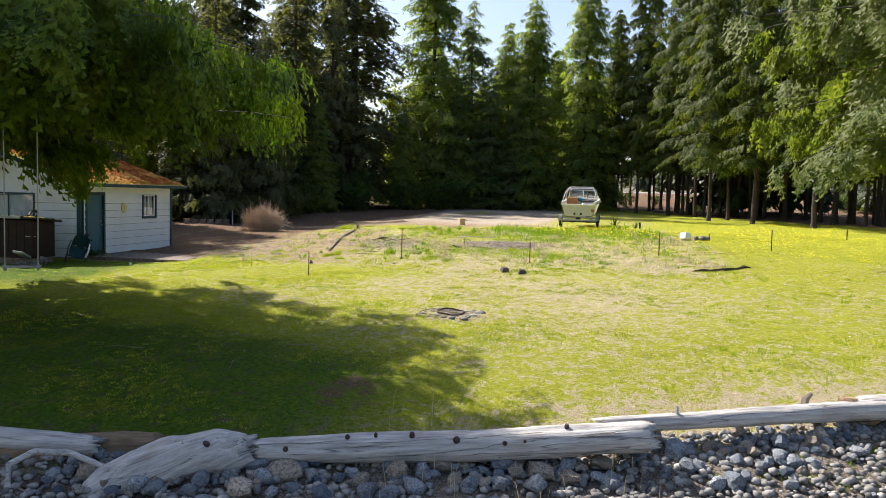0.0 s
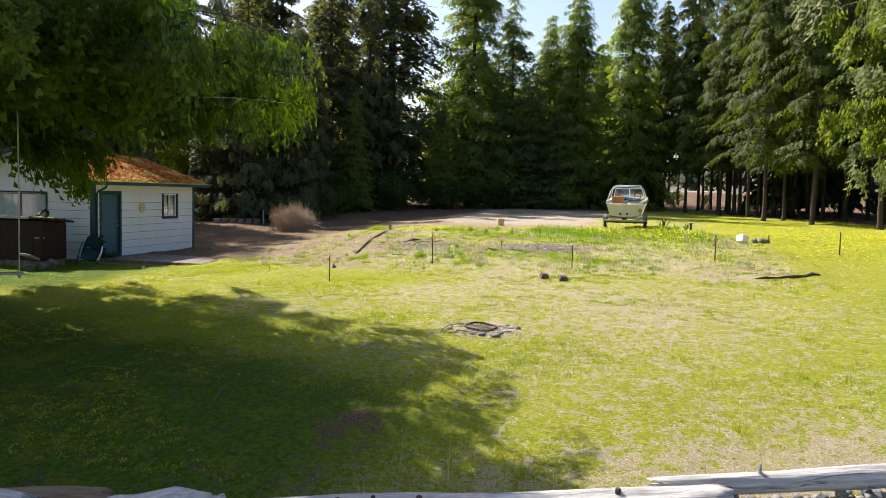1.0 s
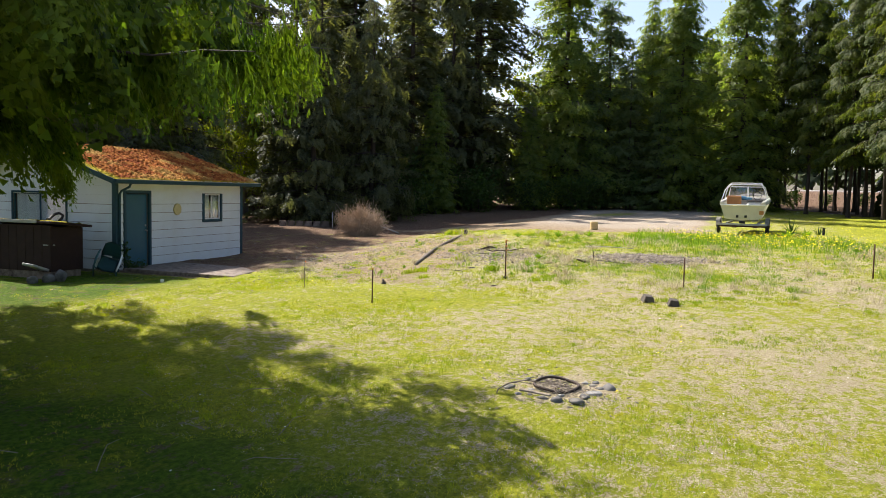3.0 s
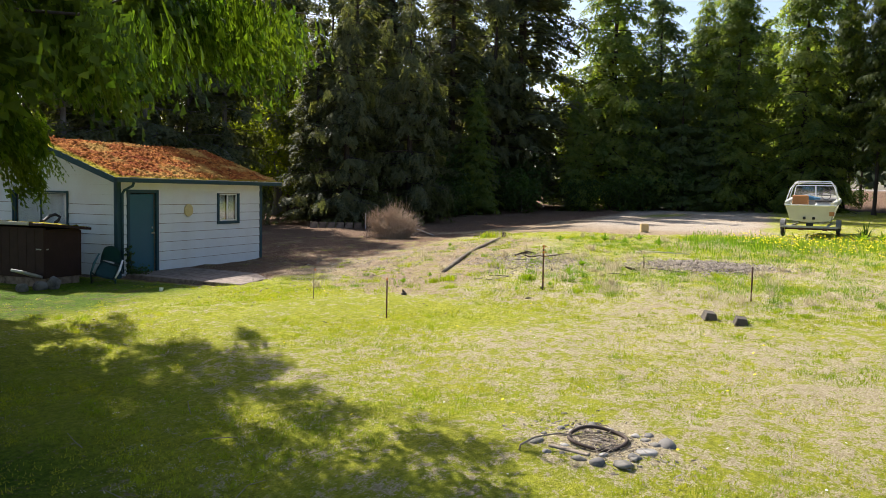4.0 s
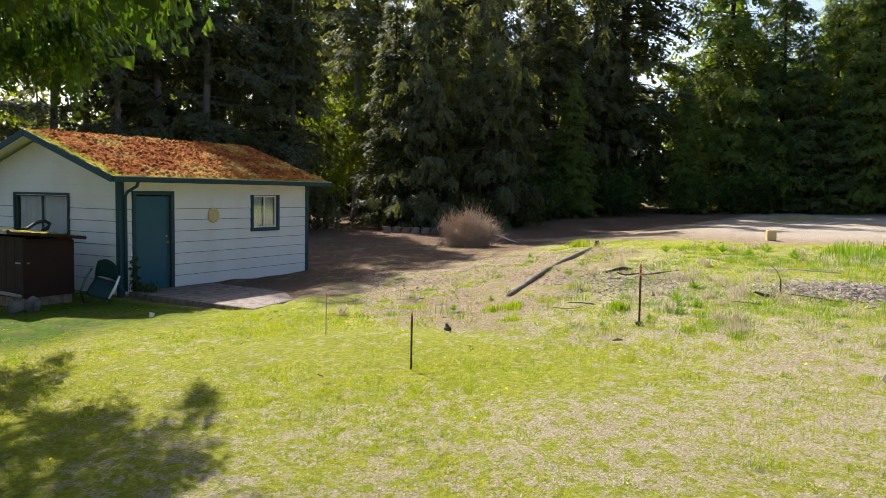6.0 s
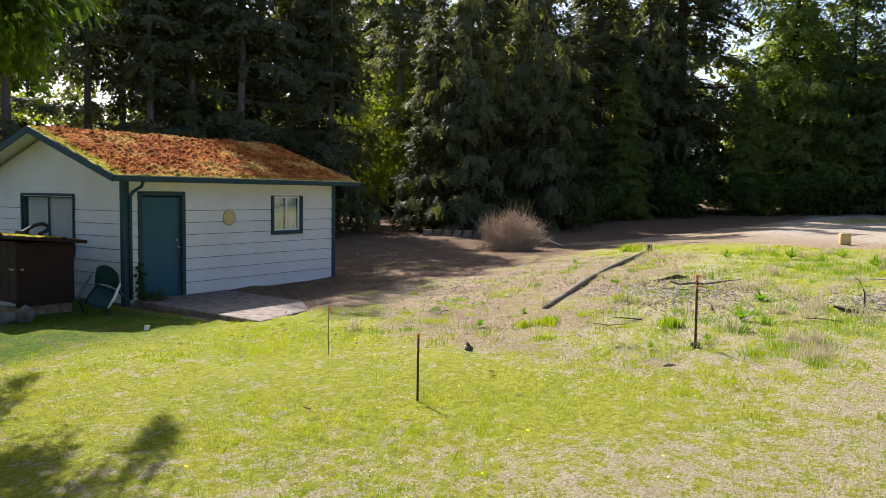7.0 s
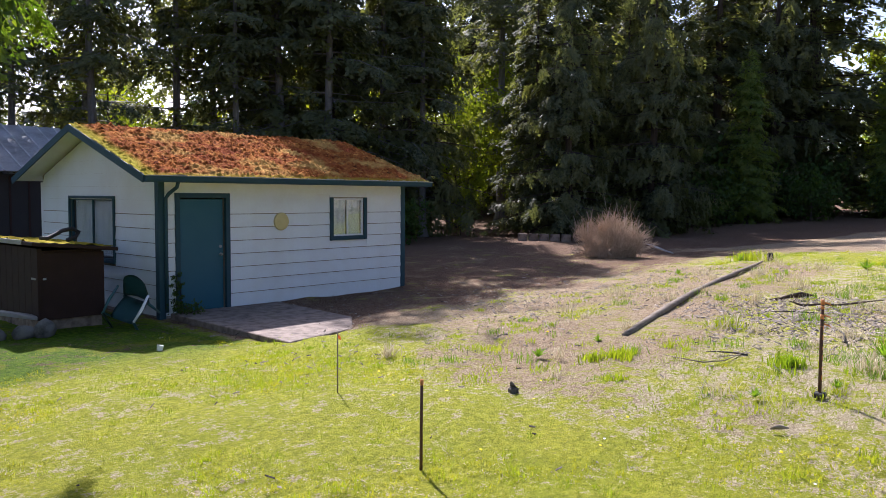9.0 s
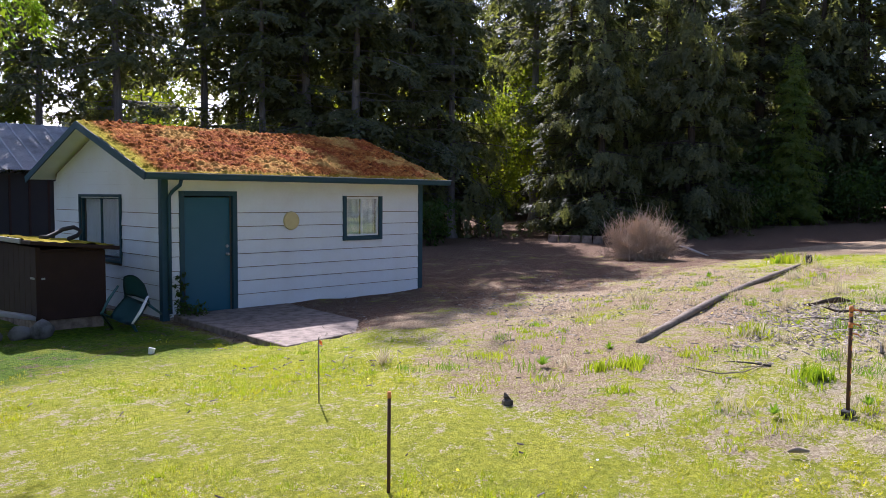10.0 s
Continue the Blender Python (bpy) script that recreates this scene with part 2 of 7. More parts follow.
M_GREEN = painted("dark_green_plastic", (0.035, 0.105, 0.115), (0.06, 0.15, 0.16), 0.4, 6.0, 0.4)
M_BLUE = painted("faded_blue_cloth", (0.06, 0.20, 0.34), (0.16, 0.30, 0.40), 0.9, 9.0, 0.5)
M_ROPE = painted("pale_rope", (0.55, 0.53, 0.47), (0.35, 0.36, 0.36), 0.9, 30.0, 0.5)
M_DISC = painted("yellowed_plate", (0.62, 0.52, 0.24), (0.48, 0.38, 0.16), 0.5, 9.0, 0.5)
# pale blotches of this worn roof also stand for dappled sunlight
M_METALROOF = painted("weathered_dappled_roof", (0.50, 0.51, 0.51), (0.20, 0.20, 0.19), 0.6, 1.6, 0.8)
M_CURTAIN = painted("pale_curtain", (0.80, 0.80, 0.78), (0.6, 0.6, 0.58), 0.9, 4.0, 0.4)
M_DARKIN = painted("dark_interior", (0.03, 0.03, 0.032), (0.05, 0.045, 0.04), 0.9, 3.0, 0.3)
M_STONEPIPE = woody("grey_timber_edging", (0.10, 0.08, 0.058), (0.36, 0.30, 0.235), (0.15, 1, 1), 16.0)
M_SLAB = stony("dirty_slab", (0.13, 0.088, 0.06), (0.27, 0.205, 0.155), per="object")
M_DOORSTEP = stony("doorstep_concrete", (0.13, 0.095, 0.075), (0.26, 0.205, 0.165), per="object")
M_BLOCK_STONE = stony("dark_stone", (0.07, 0.068, 0.062), (0.16, 0.15, 0.14))
M_CHIP = stony("bark_chip", (0.05, 0.038, 0.03), (0.38, 0.325, 0.265))


def glass_material(name, tint, rough=0.03, extra=0.04):
    a = Mat(name)
    a.set(tint, rough, 0, 0.5)
    gl = a.n("ShaderNodeBsdfGlossy", Roughness=rough)
    tr = a.n("ShaderNodeBsdfTransparent")
    tr.inputs["Color"].default_value = (*tint, 1)
    fr = a.n("ShaderNodeLayerWeight", Blend=0.5)
    edge = a.math("MULTIPLY", a.math("POWER", fr.outputs["Facing"], 4.0), 0.6)
    mx = a.n("ShaderNodeMixShader")
    a.link(a.math("ADD", edge, extra), mx.inputs[0])
    a.link(tr.outputs[0], mx.inputs[1])
    a.link(gl.outputs[0], mx.inputs[2])
    a.link(mx.outputs[0], a.out.inputs["Surface"])
    return a.m


M_GLASS_SKY = glass_material("reflecting_window_glass", (0.95, 0.97, 0.98), 0.02, 0.12)
M_GLASS = glass_material("window_glass", (0.9, 0.93, 0.93), 0.02, 0.12)
M_SCREEN = glass_material("windscreen_acrylic", (0.55, 0.57, 0.58), 0.25, 0.28)


def moss_material():
    a = Mat("roof_moss")
    v = a.coords()
    f = a.noise(v, 7, 6, 0.7)
    c = a.ramp(f, [(0.33, (0.045, 0.015, 0.008)), (0.43, (0.21, 0.058, 0.013)), (0.55, (0.38, 0.125, 0.026)), (0.72, (0.52, 0.28, 0.07))])
    c = a.mix(a.ramp(a.noise(v, 1.3, 5), [(0.46, (0, 0, 0)), (0.64, (0.8, 0.8, 0.8))]), c, (0.19, 0.035, 0.012))
    c = a.mix(a.ramp(a.noise(v, 0.9, 5), [(0.5, (0, 0, 0)), (0.62, (0.7, 0.7, 0.7))]), c, (0.52, 0.33, 0.09))
    c = a.mix(a.ramp(a.noise(v, 55, 3), [(0.55, (0, 0, 0)), (0.75, (0.6, 0.6, 0.6))]), c, (0.50, 0.28, 0.08))
    c = a.mix(a.attr("edge"), c, (0.30, 0.28, 0.02))
    a.bump(a.noise(v, 38, 6, 0.7), 0.03, 0.9)
    return a.set(c, 1.0, 0, 0.05)


M_MOSS = moss_material()


# ---------------- mesh helpers ----------------
def mesh_obj(name, verts, faces, mat, parent=None, smooth=False):
    me = bpy.data.meshes.new(name)
    verts = np.asarray(verts, dtype=np.float32)
    if isinstance(faces, np.ndarray):
        k = faces.shape[1]
        me.vertices.add(len(verts))
        me.vertices.foreach_set("co", verts.ravel())
        me.loops.add(faces.size)
        me.loops.foreach_set("vertex_index", faces.astype(np.int32).ravel())
        me.polygons.add(len(faces))
        me.polygons.foreach_set("loop_start", np.arange(0, faces.size, k, dtype=np.int32))
        me.update(calc_edges=True)
    else:
        me.from_pydata([tuple(p) for p in verts], [], faces)
    if smooth:
        me.polygons.foreach_set("use_smooth", np.ones(len(me.polygons), dtype=bool))
    me.materials.append(mat)
    ob = new(name, me)
    if parent:
        ob.parent = parent
    return ob


def part(name, bm, material, parent=None, label="", smooth=False):
    me = bpy.data.meshes.new(name)
    bmesh.ops.recalc_face_normals(bm, faces=bm.faces)
    bm.to_mesh(me)
    bm.free()
    if smooth:
        me.polygons.foreach_set("use_smooth", np.ones(len(me.polygons), dtype=bool))
    me.materials.append(material)
    ob = new(name, me)
    if parent:
        ob.parent = parent
    if label:
        tagged(ob, label)
    return ob


def thing(name, label, category, m=None, group="", kind=""):
    ob = new(name)
    ob.empty_display_size = 0.2
    if m is not None:
        ob.matrix_basis = m
    return tagged(ob, label, category, group, kind)


def box(bm, lo, hi, bevel=0.0, m=None):
    lo, hi = Vector(lo), Vector(hi)
    mat = Matrix.Translation((lo + hi) / 2) @ Matrix.Diagonal((*(hi - lo), 1))
    vs = bmesh.ops.create_cube(bm, size=1, matrix=(m @ mat) if m is not None else mat)["verts"]
    if bevel:
        es = list({e for v in vs for e in v.link_edges})
        bmesh.ops.bevel(bm, geom=es, offset=bevel, segments=1, affect="EDGES")
    return bm


def boxed(*boxes, bevel=0.0):
    bm = bmesh.new()
    for lo, hi in boxes:
        box(bm, lo, hi, bevel)
    return bm


def tube_data(pts, radii, sides=8, closed=False, cap=True, rough=0.0, rng=None, flat=1.0):
    pts = [Vector(p) for p in pts]
    n = len(pts)
    vs, fs = [], []
    ref = Vector((0, 0, 1))
    for i, p in enumerate(pts):
        if closed:
            d = pts[(i + 1) % n] - pts[i - 1]
        else:
            d = pts[min(i + 1, n - 1)] - pts[max(i - 1, 0)]
        d.normalize()
        r = ref if abs(d.dot(ref)) < 0.95 else Vector((0, 1, 0))
        a = d.cross(r).normalized()
        b = a.cross(d)
        rad = radii[i] if hasattr(radii, "__len__") else radii
        for k in range(sides):
            w = 2 * math.pi * k / sides
            rr = rad * (1 + (rng.uniform(-rough, rough) if rng else 0))
            vs.append(p + a * math.cos(w) * rr + b * math.sin(w) * rr * flat)
    m = n if closed else n - 1
    for i in range(m):
        j = (i + 1) % n
        for k in range(sides):
            l = (k + 1) % sides
            fs.append((i * sides + k, i * sides + l, j * sides + l, j * sides + k))
    if cap and not closed:
        fs.append(tuple(range(sides))[::-1])
        fs.append(tuple((n - 1) * sides + k for k in range(sides)))
    return vs, fs


def tube(bm, *args, **kw):
    vs, fs = tube_data(*args, **kw)
    bv = [bm.verts.new(v) for v in vs]
    for f in fs:
        bm.faces.new([bv[i] for i in f])
    return bm


def tubed(*args, **kw):
    return tube(bmesh.new(), *args, **kw)


def rock_data(rng, r, flat=0.7, rough=0.18, subdiv=2, facets=5):
    """A rounded, slightly broken stone."""
    bm = bmesh.new()
    bmesh.ops.create_icosphere(bm, subdivisions=subdiv, radius=1)
    off = Vector((rng.uniform(-50, 50), rng.uniform(-50, 50), rng.uniform(-50, 50)))
    sx, sy, sz = r * rng.uniform(0.8, 1.3), r * rng.uniform(0.75, 1.1), r * flat * rng.uniform(0.8, 1.15)
    cuts = [(Vector((rng.gauss(0, 1), rng.gauss(0, 1), rng.gauss(0, 1))).normalized(), rng.uniform(0.58, 0.88)) for _ in range(facets)]
    out = []
    for v in bm.verts:
        p = v.co.copy()
        for nrm, d in cuts:
            k = p.dot(nrm) - d
            if k > 0:
                p -= nrm * k * 0.93
        p *= 1 + rough * noise.noise(p * 1.7 + off)
        out.append((p.x * sx, p.y * sy, p.z * sz))
    faces = [tuple(v.index for v in f.verts) for f in bm.faces]
    bm.free()
    return np.array(out), np.array(faces)


# ---------------- the ground ----------------
GX = [-60, -30, -18, -16.6, -15.6, -13, -8.9, -4, 0, 4, 10, 17, 40, 55, 74, 84, 200]
GZ = [-3.6, -2.1, -1.35, -1.02, -0.74, -0.5, -0.2, -0.02, 0.22, 0.45, 0.72, 0.86, 1.15, 1.5, 3.2, 3.4, 4.5]


def sstep(a, b, x):
    t = np.clip((np.asarray(x, dtype=float) - a) / (b - a), 0, 1)
    return t * t * (3 - 2 * t)


def bank_line(y):
    """Where the logs lie along the top of the shore bank."""
    return np.interp(y, [-30, -20.2, -16.2, -12.3, -9, 0], [-10.2, -13.65, -15.15, -16.4, -17.1, -18.5])


def gz(x, y):
    x, y = np.asarray(x, dtype=float), np.asarray(y, dtype=float)
    shore = 1 - sstep(-14.5, -10.5, x - bank_line(y) - 15.6)
    z = np.interp(x - (bank_line(y) + 15.6) * shore, GX, GZ) + 0.045 * np.clip(-y - 16.5, -2, 8) * shore
    z = z - sstep(-7.5, -1.5, y) * np.clip(0.2 + 0.035 * (x + 1.4), 0.1, 0.45) * sstep(-8, -3, x) * (1 - sstep(18, 40, x))
    # raised garden bed with a cut edge on its seaward corner
    bed = sstep(-2.2, 0.3, x + 0.5 * sstep(-18, -19, y)) * sstep(-21.6, -20.6, y) * (1 - sstep(-9.0, -7.0, y)) * (1 - sstep(6, 13, x))
    return z + 0.10 * bed


def wave(x, y, s, o=0.0):
    """Cheap smooth variation, about -1 to 1."""
    return (np.sin(x * s + 1.3 * np.sin(y * s * 0.7 + o)) + np.sin(y * s * 1.1 + 1.7 * np.sin(x * s * 0.6 + 2 + o))) / 2


def zones(x, y):
    """Where the ground is dry, bare, under trees or shore, each 0 to 1. Some also carry shade or sun in the colour."""
    w = wave(x, y, 0.9, 0.4)
    w2 = wave(x, y, 2.3, 1.4)
    rim = np.interp(y, [-21, -20.3, -19, -16.2, -14, -10.6, -9.4, -8, -6, -4.6, -3.7, -3.2, -1.2, 3], [6, 0.3, -1.5, -1.0, -1.7, -1.8, -2.3, -2.0, -1.5, 0.5, 0.0, -1.4, -1.5, -1.5])
    worked = sstep(-0.5, 0.5, x - rim + 0.25 * w + 0.3 * w2)
    yard = worked * sstep(-10.2, -8.2, y - 0.10 * x)
    garden = worked * (1 - sstep(-10.2, -8.2, y - 0.10 * x)) * (1 - sstep(11.5, 13.5, x)) * sstep(-21.2, -20.2, y)
    drive = sstep(12.5, 15.0, x + 0.6 * w) * sstep(-15.5, -13.5, y + 0.4 * w)
    strip = np.exp(-((x - 11.2) / 1.6) ** 2) * (1 - sstep(-5, -3, y))
    dirt = np.maximum(yard * (0.58 + 0.10 * w2 + 0.2 * sstep(-4.0, -3.2, y) * (1 - sstep(1.0, 2.0, x))), drive * 0.95)
    dirt = dirt - 0.75 * np.exp(-((x - 33) / 5.0) ** 2 - ((y + 8.6 + 0.15 * (x - 33)) / 1.3) ** 2)
    dirt = np.maximum(dirt, garden * (0.36 + 0.14 * w2)) - 0.35 * strip
    edge = np.interp(y, [-60, -33, -27, -20, -16], [22, 25, 35, 50, 58])
    litter = np.maximum(sstep(-1.0, 1.0, x - edge + 1.2 * w), sstep(4.5, 7.0, y + 0.8 * w) * sstep(-14, -9, x))
    # litter carried over the drive to darken it where tree shade falls
    litter = np.maximum(litter, sstep(-2, 1, y - np.interp(x, [12, 14, 20, 27, 40, 57, 70], [2.5, 0.5, -2.0, -4.0, -6.5, -8, -8])) * sstep(11, 14, x))
    # needle litter under trees by the shed, darkened for shade; patches under the cedar
    litter = np.maximum(litter, 0.62 * sstep(-5.6, -2.2, y + 0.5 * w2) * np.maximum(sstep(1.0, 2.4, x), sstep(-3.9, -3.3, y) * sstep(-1.9, -1.3, x)) * (1 - sstep(15, 19, x)))
    litter = np.maximum(litter, 0.62 * np.exp(-((x + 13.9) / 1.1) ** 2 - ((y + 12.6) / 0.8) ** 2))
    beach = 1 - sstep(-16.0, -15.3, x - bank_line(y) - 15.6 + 0.15 * w)
    mid = np.exp(-(((x + 5.5) / 5.5) ** 2 + ((y + 14.8) / 4.2) ** 2))
    dry = 0.34 + 0.08 * w + 0.14 * garden + 0.16 * yard + 0.22 * mid - 0.25 * strip
    dry = dry + 0.26 * (1 - sstep(-15.2, -13.2, x - bank_line(y) - 15.6)) - 0.20 * sstep(-19.5, -21.5, y) * sstep(-1, 5, x)
    dry = dry - 0.14 * (1 - sstep(-11, -7, x)) * sstep(-15.5, -13, y)
    dry = dry - 0.10 * sstep(-8.5, -5.0, y) * (1 - sstep(-2, 0, x))
    lush = np.exp(-((x - 1.2 - 0.3 * w2) / 0.8) ** 2) * sstep(-16.5, -15.0, y) * (1 - sstep(-11.2, -10.2, y)) + 0.8 * np.exp(-((x + 3.4 - 0.4 * w2) / 0.9) ** 2 - ((y + 10.0) / 1.5) ** 2) + np.exp(-((x - 7.2 - 0.6 * w2) / 1.6) ** 2) * sstep(-20, -18, y) * (1 - sstep(-9.5, -8.5, y))
    dry, dirt = dry - 0.24 * lush, dirt - 0.26 * lush
    dirt = dirt + 0.8 * np.exp(-((x - 7.6) / 0.55) ** 2 - ((y + 11.2) / 1.0) ** 2)
    ring = np.exp(-((x + 8.75) / 0.62) ** 2 - ((y + 13.4) / 0.72) ** 2)
    dry, dirt = dry + 0.35 * ring, dirt + 0.36 * ring
    road = sstep(73, 75, x) * (1 - sstep(82, 84, x))
    # moss by the cedar, spread to darken the grass where its shade falls
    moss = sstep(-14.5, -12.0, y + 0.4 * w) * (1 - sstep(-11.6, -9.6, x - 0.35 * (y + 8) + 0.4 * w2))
    # the same dark moss put into the shaded strip by the store
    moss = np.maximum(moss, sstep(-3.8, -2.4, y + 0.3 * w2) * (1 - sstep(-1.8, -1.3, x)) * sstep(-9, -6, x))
    # pale drive only where sun reaches, so sunlight is in the colour
    lit_track = drive * sstep(14, 19, x) * (0.75 + 0.25 * w) * (1 - sstep(-7.5, -5.5, y + 0.3 * w - 0.05 * (x - 20)))
    lit_track = lit_track * (1 - 0.9 * np.exp(-((x - 33) / 5.0) ** 2 - ((y + 8.6 + 0.15 * (x - 33)) / 1.3) ** 2))
    return dry, dirt, litter, beach, road, moss, lit_track


def spaced(parts):
    out = []
    for a, b, d in parts:
        out.extend(np.arange(a, b, d))
    return np.array(out)


def build_ground():
    xs = spaced([(-900, -100, 100), (-100, -30, 10), (-30, -18, 1), (-18, 6, 0.2), (6, 30, 0.5), (30, 100, 2), (100, 1000, 100)])
    ys = spaced([(-900, -100, 100), (-100, -45, 5), (-45, -27, 1), (-27, 3, 0.2), (3, 25, 1), (25, 100, 5), (100, 1000, 100)])
    X, Y = np.meshgrid(xs, ys, indexing="ij")
    near = (1 - sstep(40, 90, np.abs(X))) * (1 - sstep(40, 80, np.abs(Y + 10)))
    Z = gz(X, Y) + near * (0.035 * wave(X, Y, 1.3) + 0.015 * wave(X, Y, 4.1, 1.0))
    rough = np.array([noise.noise((x * 1.9, y * 1.9, 0)) for x, y in zip(X.ravel(), Y.ravel())]).reshape(X.shape)
    Z = Z + near * 0.03 * rough
    # the bed of the doorstep slab
    slab = (X > -1.35) & (X < 0.95) & (Y > -3.6 + 0.19 * (X + 1.35)) & (X < np.interp(Y, [-3.6, -3.4, -2.5, 0], [-0.9, 0.0, 0.72, 0.95])) & (Y < 0)
    Z = np.where(slab, np.minimum(Z, -0.04), Z)
    nx, ny = X.shape
    i = np.arange(nx * ny).reshape(nx, ny)
    faces = np.stack([i[:-1, :-1], i[1:, :-1], i[1:, 1:], i[:-1, 1:]], -1).reshape(-1, 4)
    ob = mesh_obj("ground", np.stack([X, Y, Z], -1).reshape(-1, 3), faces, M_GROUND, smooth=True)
    for key, val in zip(("dry", "dirt", "litter", "beach", "road", "moss", "lit_track"), zones(X, Y)):
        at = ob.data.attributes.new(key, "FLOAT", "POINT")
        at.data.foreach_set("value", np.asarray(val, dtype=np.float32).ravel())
    tagged(ob, "patchy green and straw-coloured lawn sloping up from the shore", "ground", kind="structure")


build_ground()


# ---------------- trees ----------------
def twig_template(pairs, spread, sag, seed, slim=0.62):
    """A twig of unit length along x: a thin spine and swept slivers on both sides of it. Returns loose triangles."""
    rng = random.Random(seed)
    pts = [(0, -0.03, 0), (0, 0.03, 0), (1.0, 0, -sag)]
    z = lambda u: -sag * u * u
    for k in range(pairs):
        for side in (1, -1):
            u = (k + rng.uniform(0.1, 0.6)) / pairs
            b = slim / pairs * rng.uniform(0.8, 1.3)
            l = spread * (1.0 - 0.6 * u) * rng.uniform(0.65, 1.25)
            tip = u + rng.uniform(0.5, 1.0) * l
            pts += [(u, 0, z(u)), (u + b, 0, z(u + b)), (tip, side * l, z(tip) - rng.uniform(0.05, 0.45) * l)]
    return np.array(pts)


def frond_template(forks, seed):
    """A hanging cedar frond of unit length along x: a spine with flat, forked and lobed side sprays. Returns loose triangles."""
    rng = random.Random(seed)
    pts = [(0, -0.02, 0), (0, 0.02, 0), (0.95, 0, -0.10)]
    z = lambda u: -0.10 * u * u
    for k in range(forks):
        side = 1 if k % 2 else -1
        u = (k + rng.uniform(0.2, 0.7)) / forks
        l = 0.30 * (1.05 - 0.62 * u) * rng.uniform(0.7, 1.2)
        a = rng.uniform(0.55, 0.85)
        dx, dy = math.cos(a) * l, side * math.sin(a) * l
        drop = rng.uniform(0.05, 0.35)
        w = 0.105
        pts += [(u, 0, z(u)), (u + w * 1.5, 0, z(u)), (u + dx, dy, z(u) - drop * l)]
        for s in (0.42, 0.72):
            bx, by, bz = u + dx * s, dy * s, z(u) - drop * l * s
            f = l * (0.55 - 0.25 * s)
            pts += [(bx - 0.01, by, bz), (bx + w, by - side * 0.012, bz), (bx + f * 1.05, by + side * f * 0.12, bz - 0.3 * f)]
    return np.array(pts)


def crown_data(rs, H, R, base, n_br, n_sp, size, droop, rise, hang, tmpls, power=0.85, ragged=0.25, sweep=(0.6, 1.3), reach=None, inner=0.75, extra=(), steps=5, profile=None, wide=0.30, clump=0):
    """Branches of a conifer that stands at the origin, and the twigs on them. Returns twigs (verts, tris), branch curves and their lengths."""
    u = np.sort(rs.uniform(0, 1, n_br) ** 1.1)
    h = base + (H - base) * u
    L = R * (1 - u) ** power * rs.uniform(1 - ragged, 1 + ragged * 0.5, n_br) + 0.25
    if profile:
        h = base + (H - base) * u ** 1.5
        L = np.interp(h, *profile) * rs.uniform(1 - ragged, 1 + ragged * 0.3, n_br) + 0.2
    az = np.arange(n_br) * 2.399963 + rs.uniform(-0.5, 0.5, n_br)
    if reach:
        L = L * np.interp(np.degrees(az) % 360, *reach)
    rz, dr = rise + rs.uniform(-0.10, 0.10, n_br), droop * rs.uniform(0.7, 1.3, n_br)
    for eh, ea, el, ed in extra:
        h, az, L, rz, dr = (np.append(q, w) for q, w in ((h, eh), (az, radians(ea)), (L, el), (rz, 0.0), (dr, ed)))
    n_br = len(h)
    ph = rs.uniform(0, 6.28, n_br)

    def along(i, s):
        r = L[i] * s
        w = az[i] + 0.20 * np.sin(3.6 * s + ph[i]) - 0.20 * np.sin(ph[i]) + 0.05 * np.sin(9 * s + 2 * ph[i])
        return np.stack([np.cos(w) * r, np.sin(w) * r, h[i] + L[i] * (rz[i] * s - dr[i] * s * s + 0.025 * np.sin(7 * s + ph[i]) * s)], -1)

    # twigs gather in tassels where the crown is clumped, else each stands by itself
    m = n_sp // clump if clump else n_sp
    own = rs.randint(0, m, n_sp) if clump else np.arange(n_sp)
    i = rs.choice(n_br, m, p=(L + 0.3) / (L + 0.3).sum())[own]
    s = (rs.uniform(0.05, 1.0, m) ** inner)[own]
    turn = rs.choice([-1.0, 1.0], m)[own]
    aside, th, sag = rs.uniform(0, wide, m)[own], rs.uniform(*sweep, m)[own], rs.uniform(0.3, 1.2, m)[own]
    full = rs.uniform(0.7, 1.3, m)[own] if clump else 1.0
    if clump:
        s = np.clip(s + rs.normal(0, 0.02, n_sp), 0.03, 1.0)
        th, sag = th + rs.normal(0, 0.3, n_sp), sag * rs.uniform(0.75, 1.25, n_sp)
    p = along(i, s)
    out = np.stack([np.cos(az[i]), np.sin(az[i]), np.zeros(n_sp)], -1)
    lat = np.stack([-np.sin(az[i]), np.cos(az[i]), np.zeros(n_sp)], -1) * turn[:, None]
    # side twigs: long near the trunk end, short at the tip, set a little apart from the limb
    part_l = np.minimum(1.0, 0.35 + L[i] / (0.75 * R)) * (1.25 - 0.6 * s) * full
    p = p + lat * (aside * L[i] * (1.05 - s) * np.minimum(1, 3 * s))[:, None]
    if clump:
        p = p + rs.normal(0, 0.075, (n_sp, 3))
        p[:, 2] -= (0.04 + rs.uniform(0, 0.26, n_sp)) * full
    d = out * np.cos(th)[:, None] + lat * np.sin(th)[:, None]
    d[:, 2] -= hang * sag
    d /= np.linalg.norm(d, axis=1)[:, None]
    nrm = rs.normal(0, 0.35, (n_sp, 3)) + np.array([0, 0, 1.0]) + out * min(1.2, 0.5 * hang)
    v = np.cross(nrm, d)
    v /= np.linalg.norm(v, axis=1)[:, None]
    w = np.cross(d, v)
    sc = size * part_l * rs.uniform(0.6, 1.3, n_sp)
    v = v * (rs.uniform(0.7, 1.3, n_sp) * (1.5 if clump > 9 else 1.0))[:, None]
    pick = rs.randint(0, len(tmpls), n_sp)
    parts = []
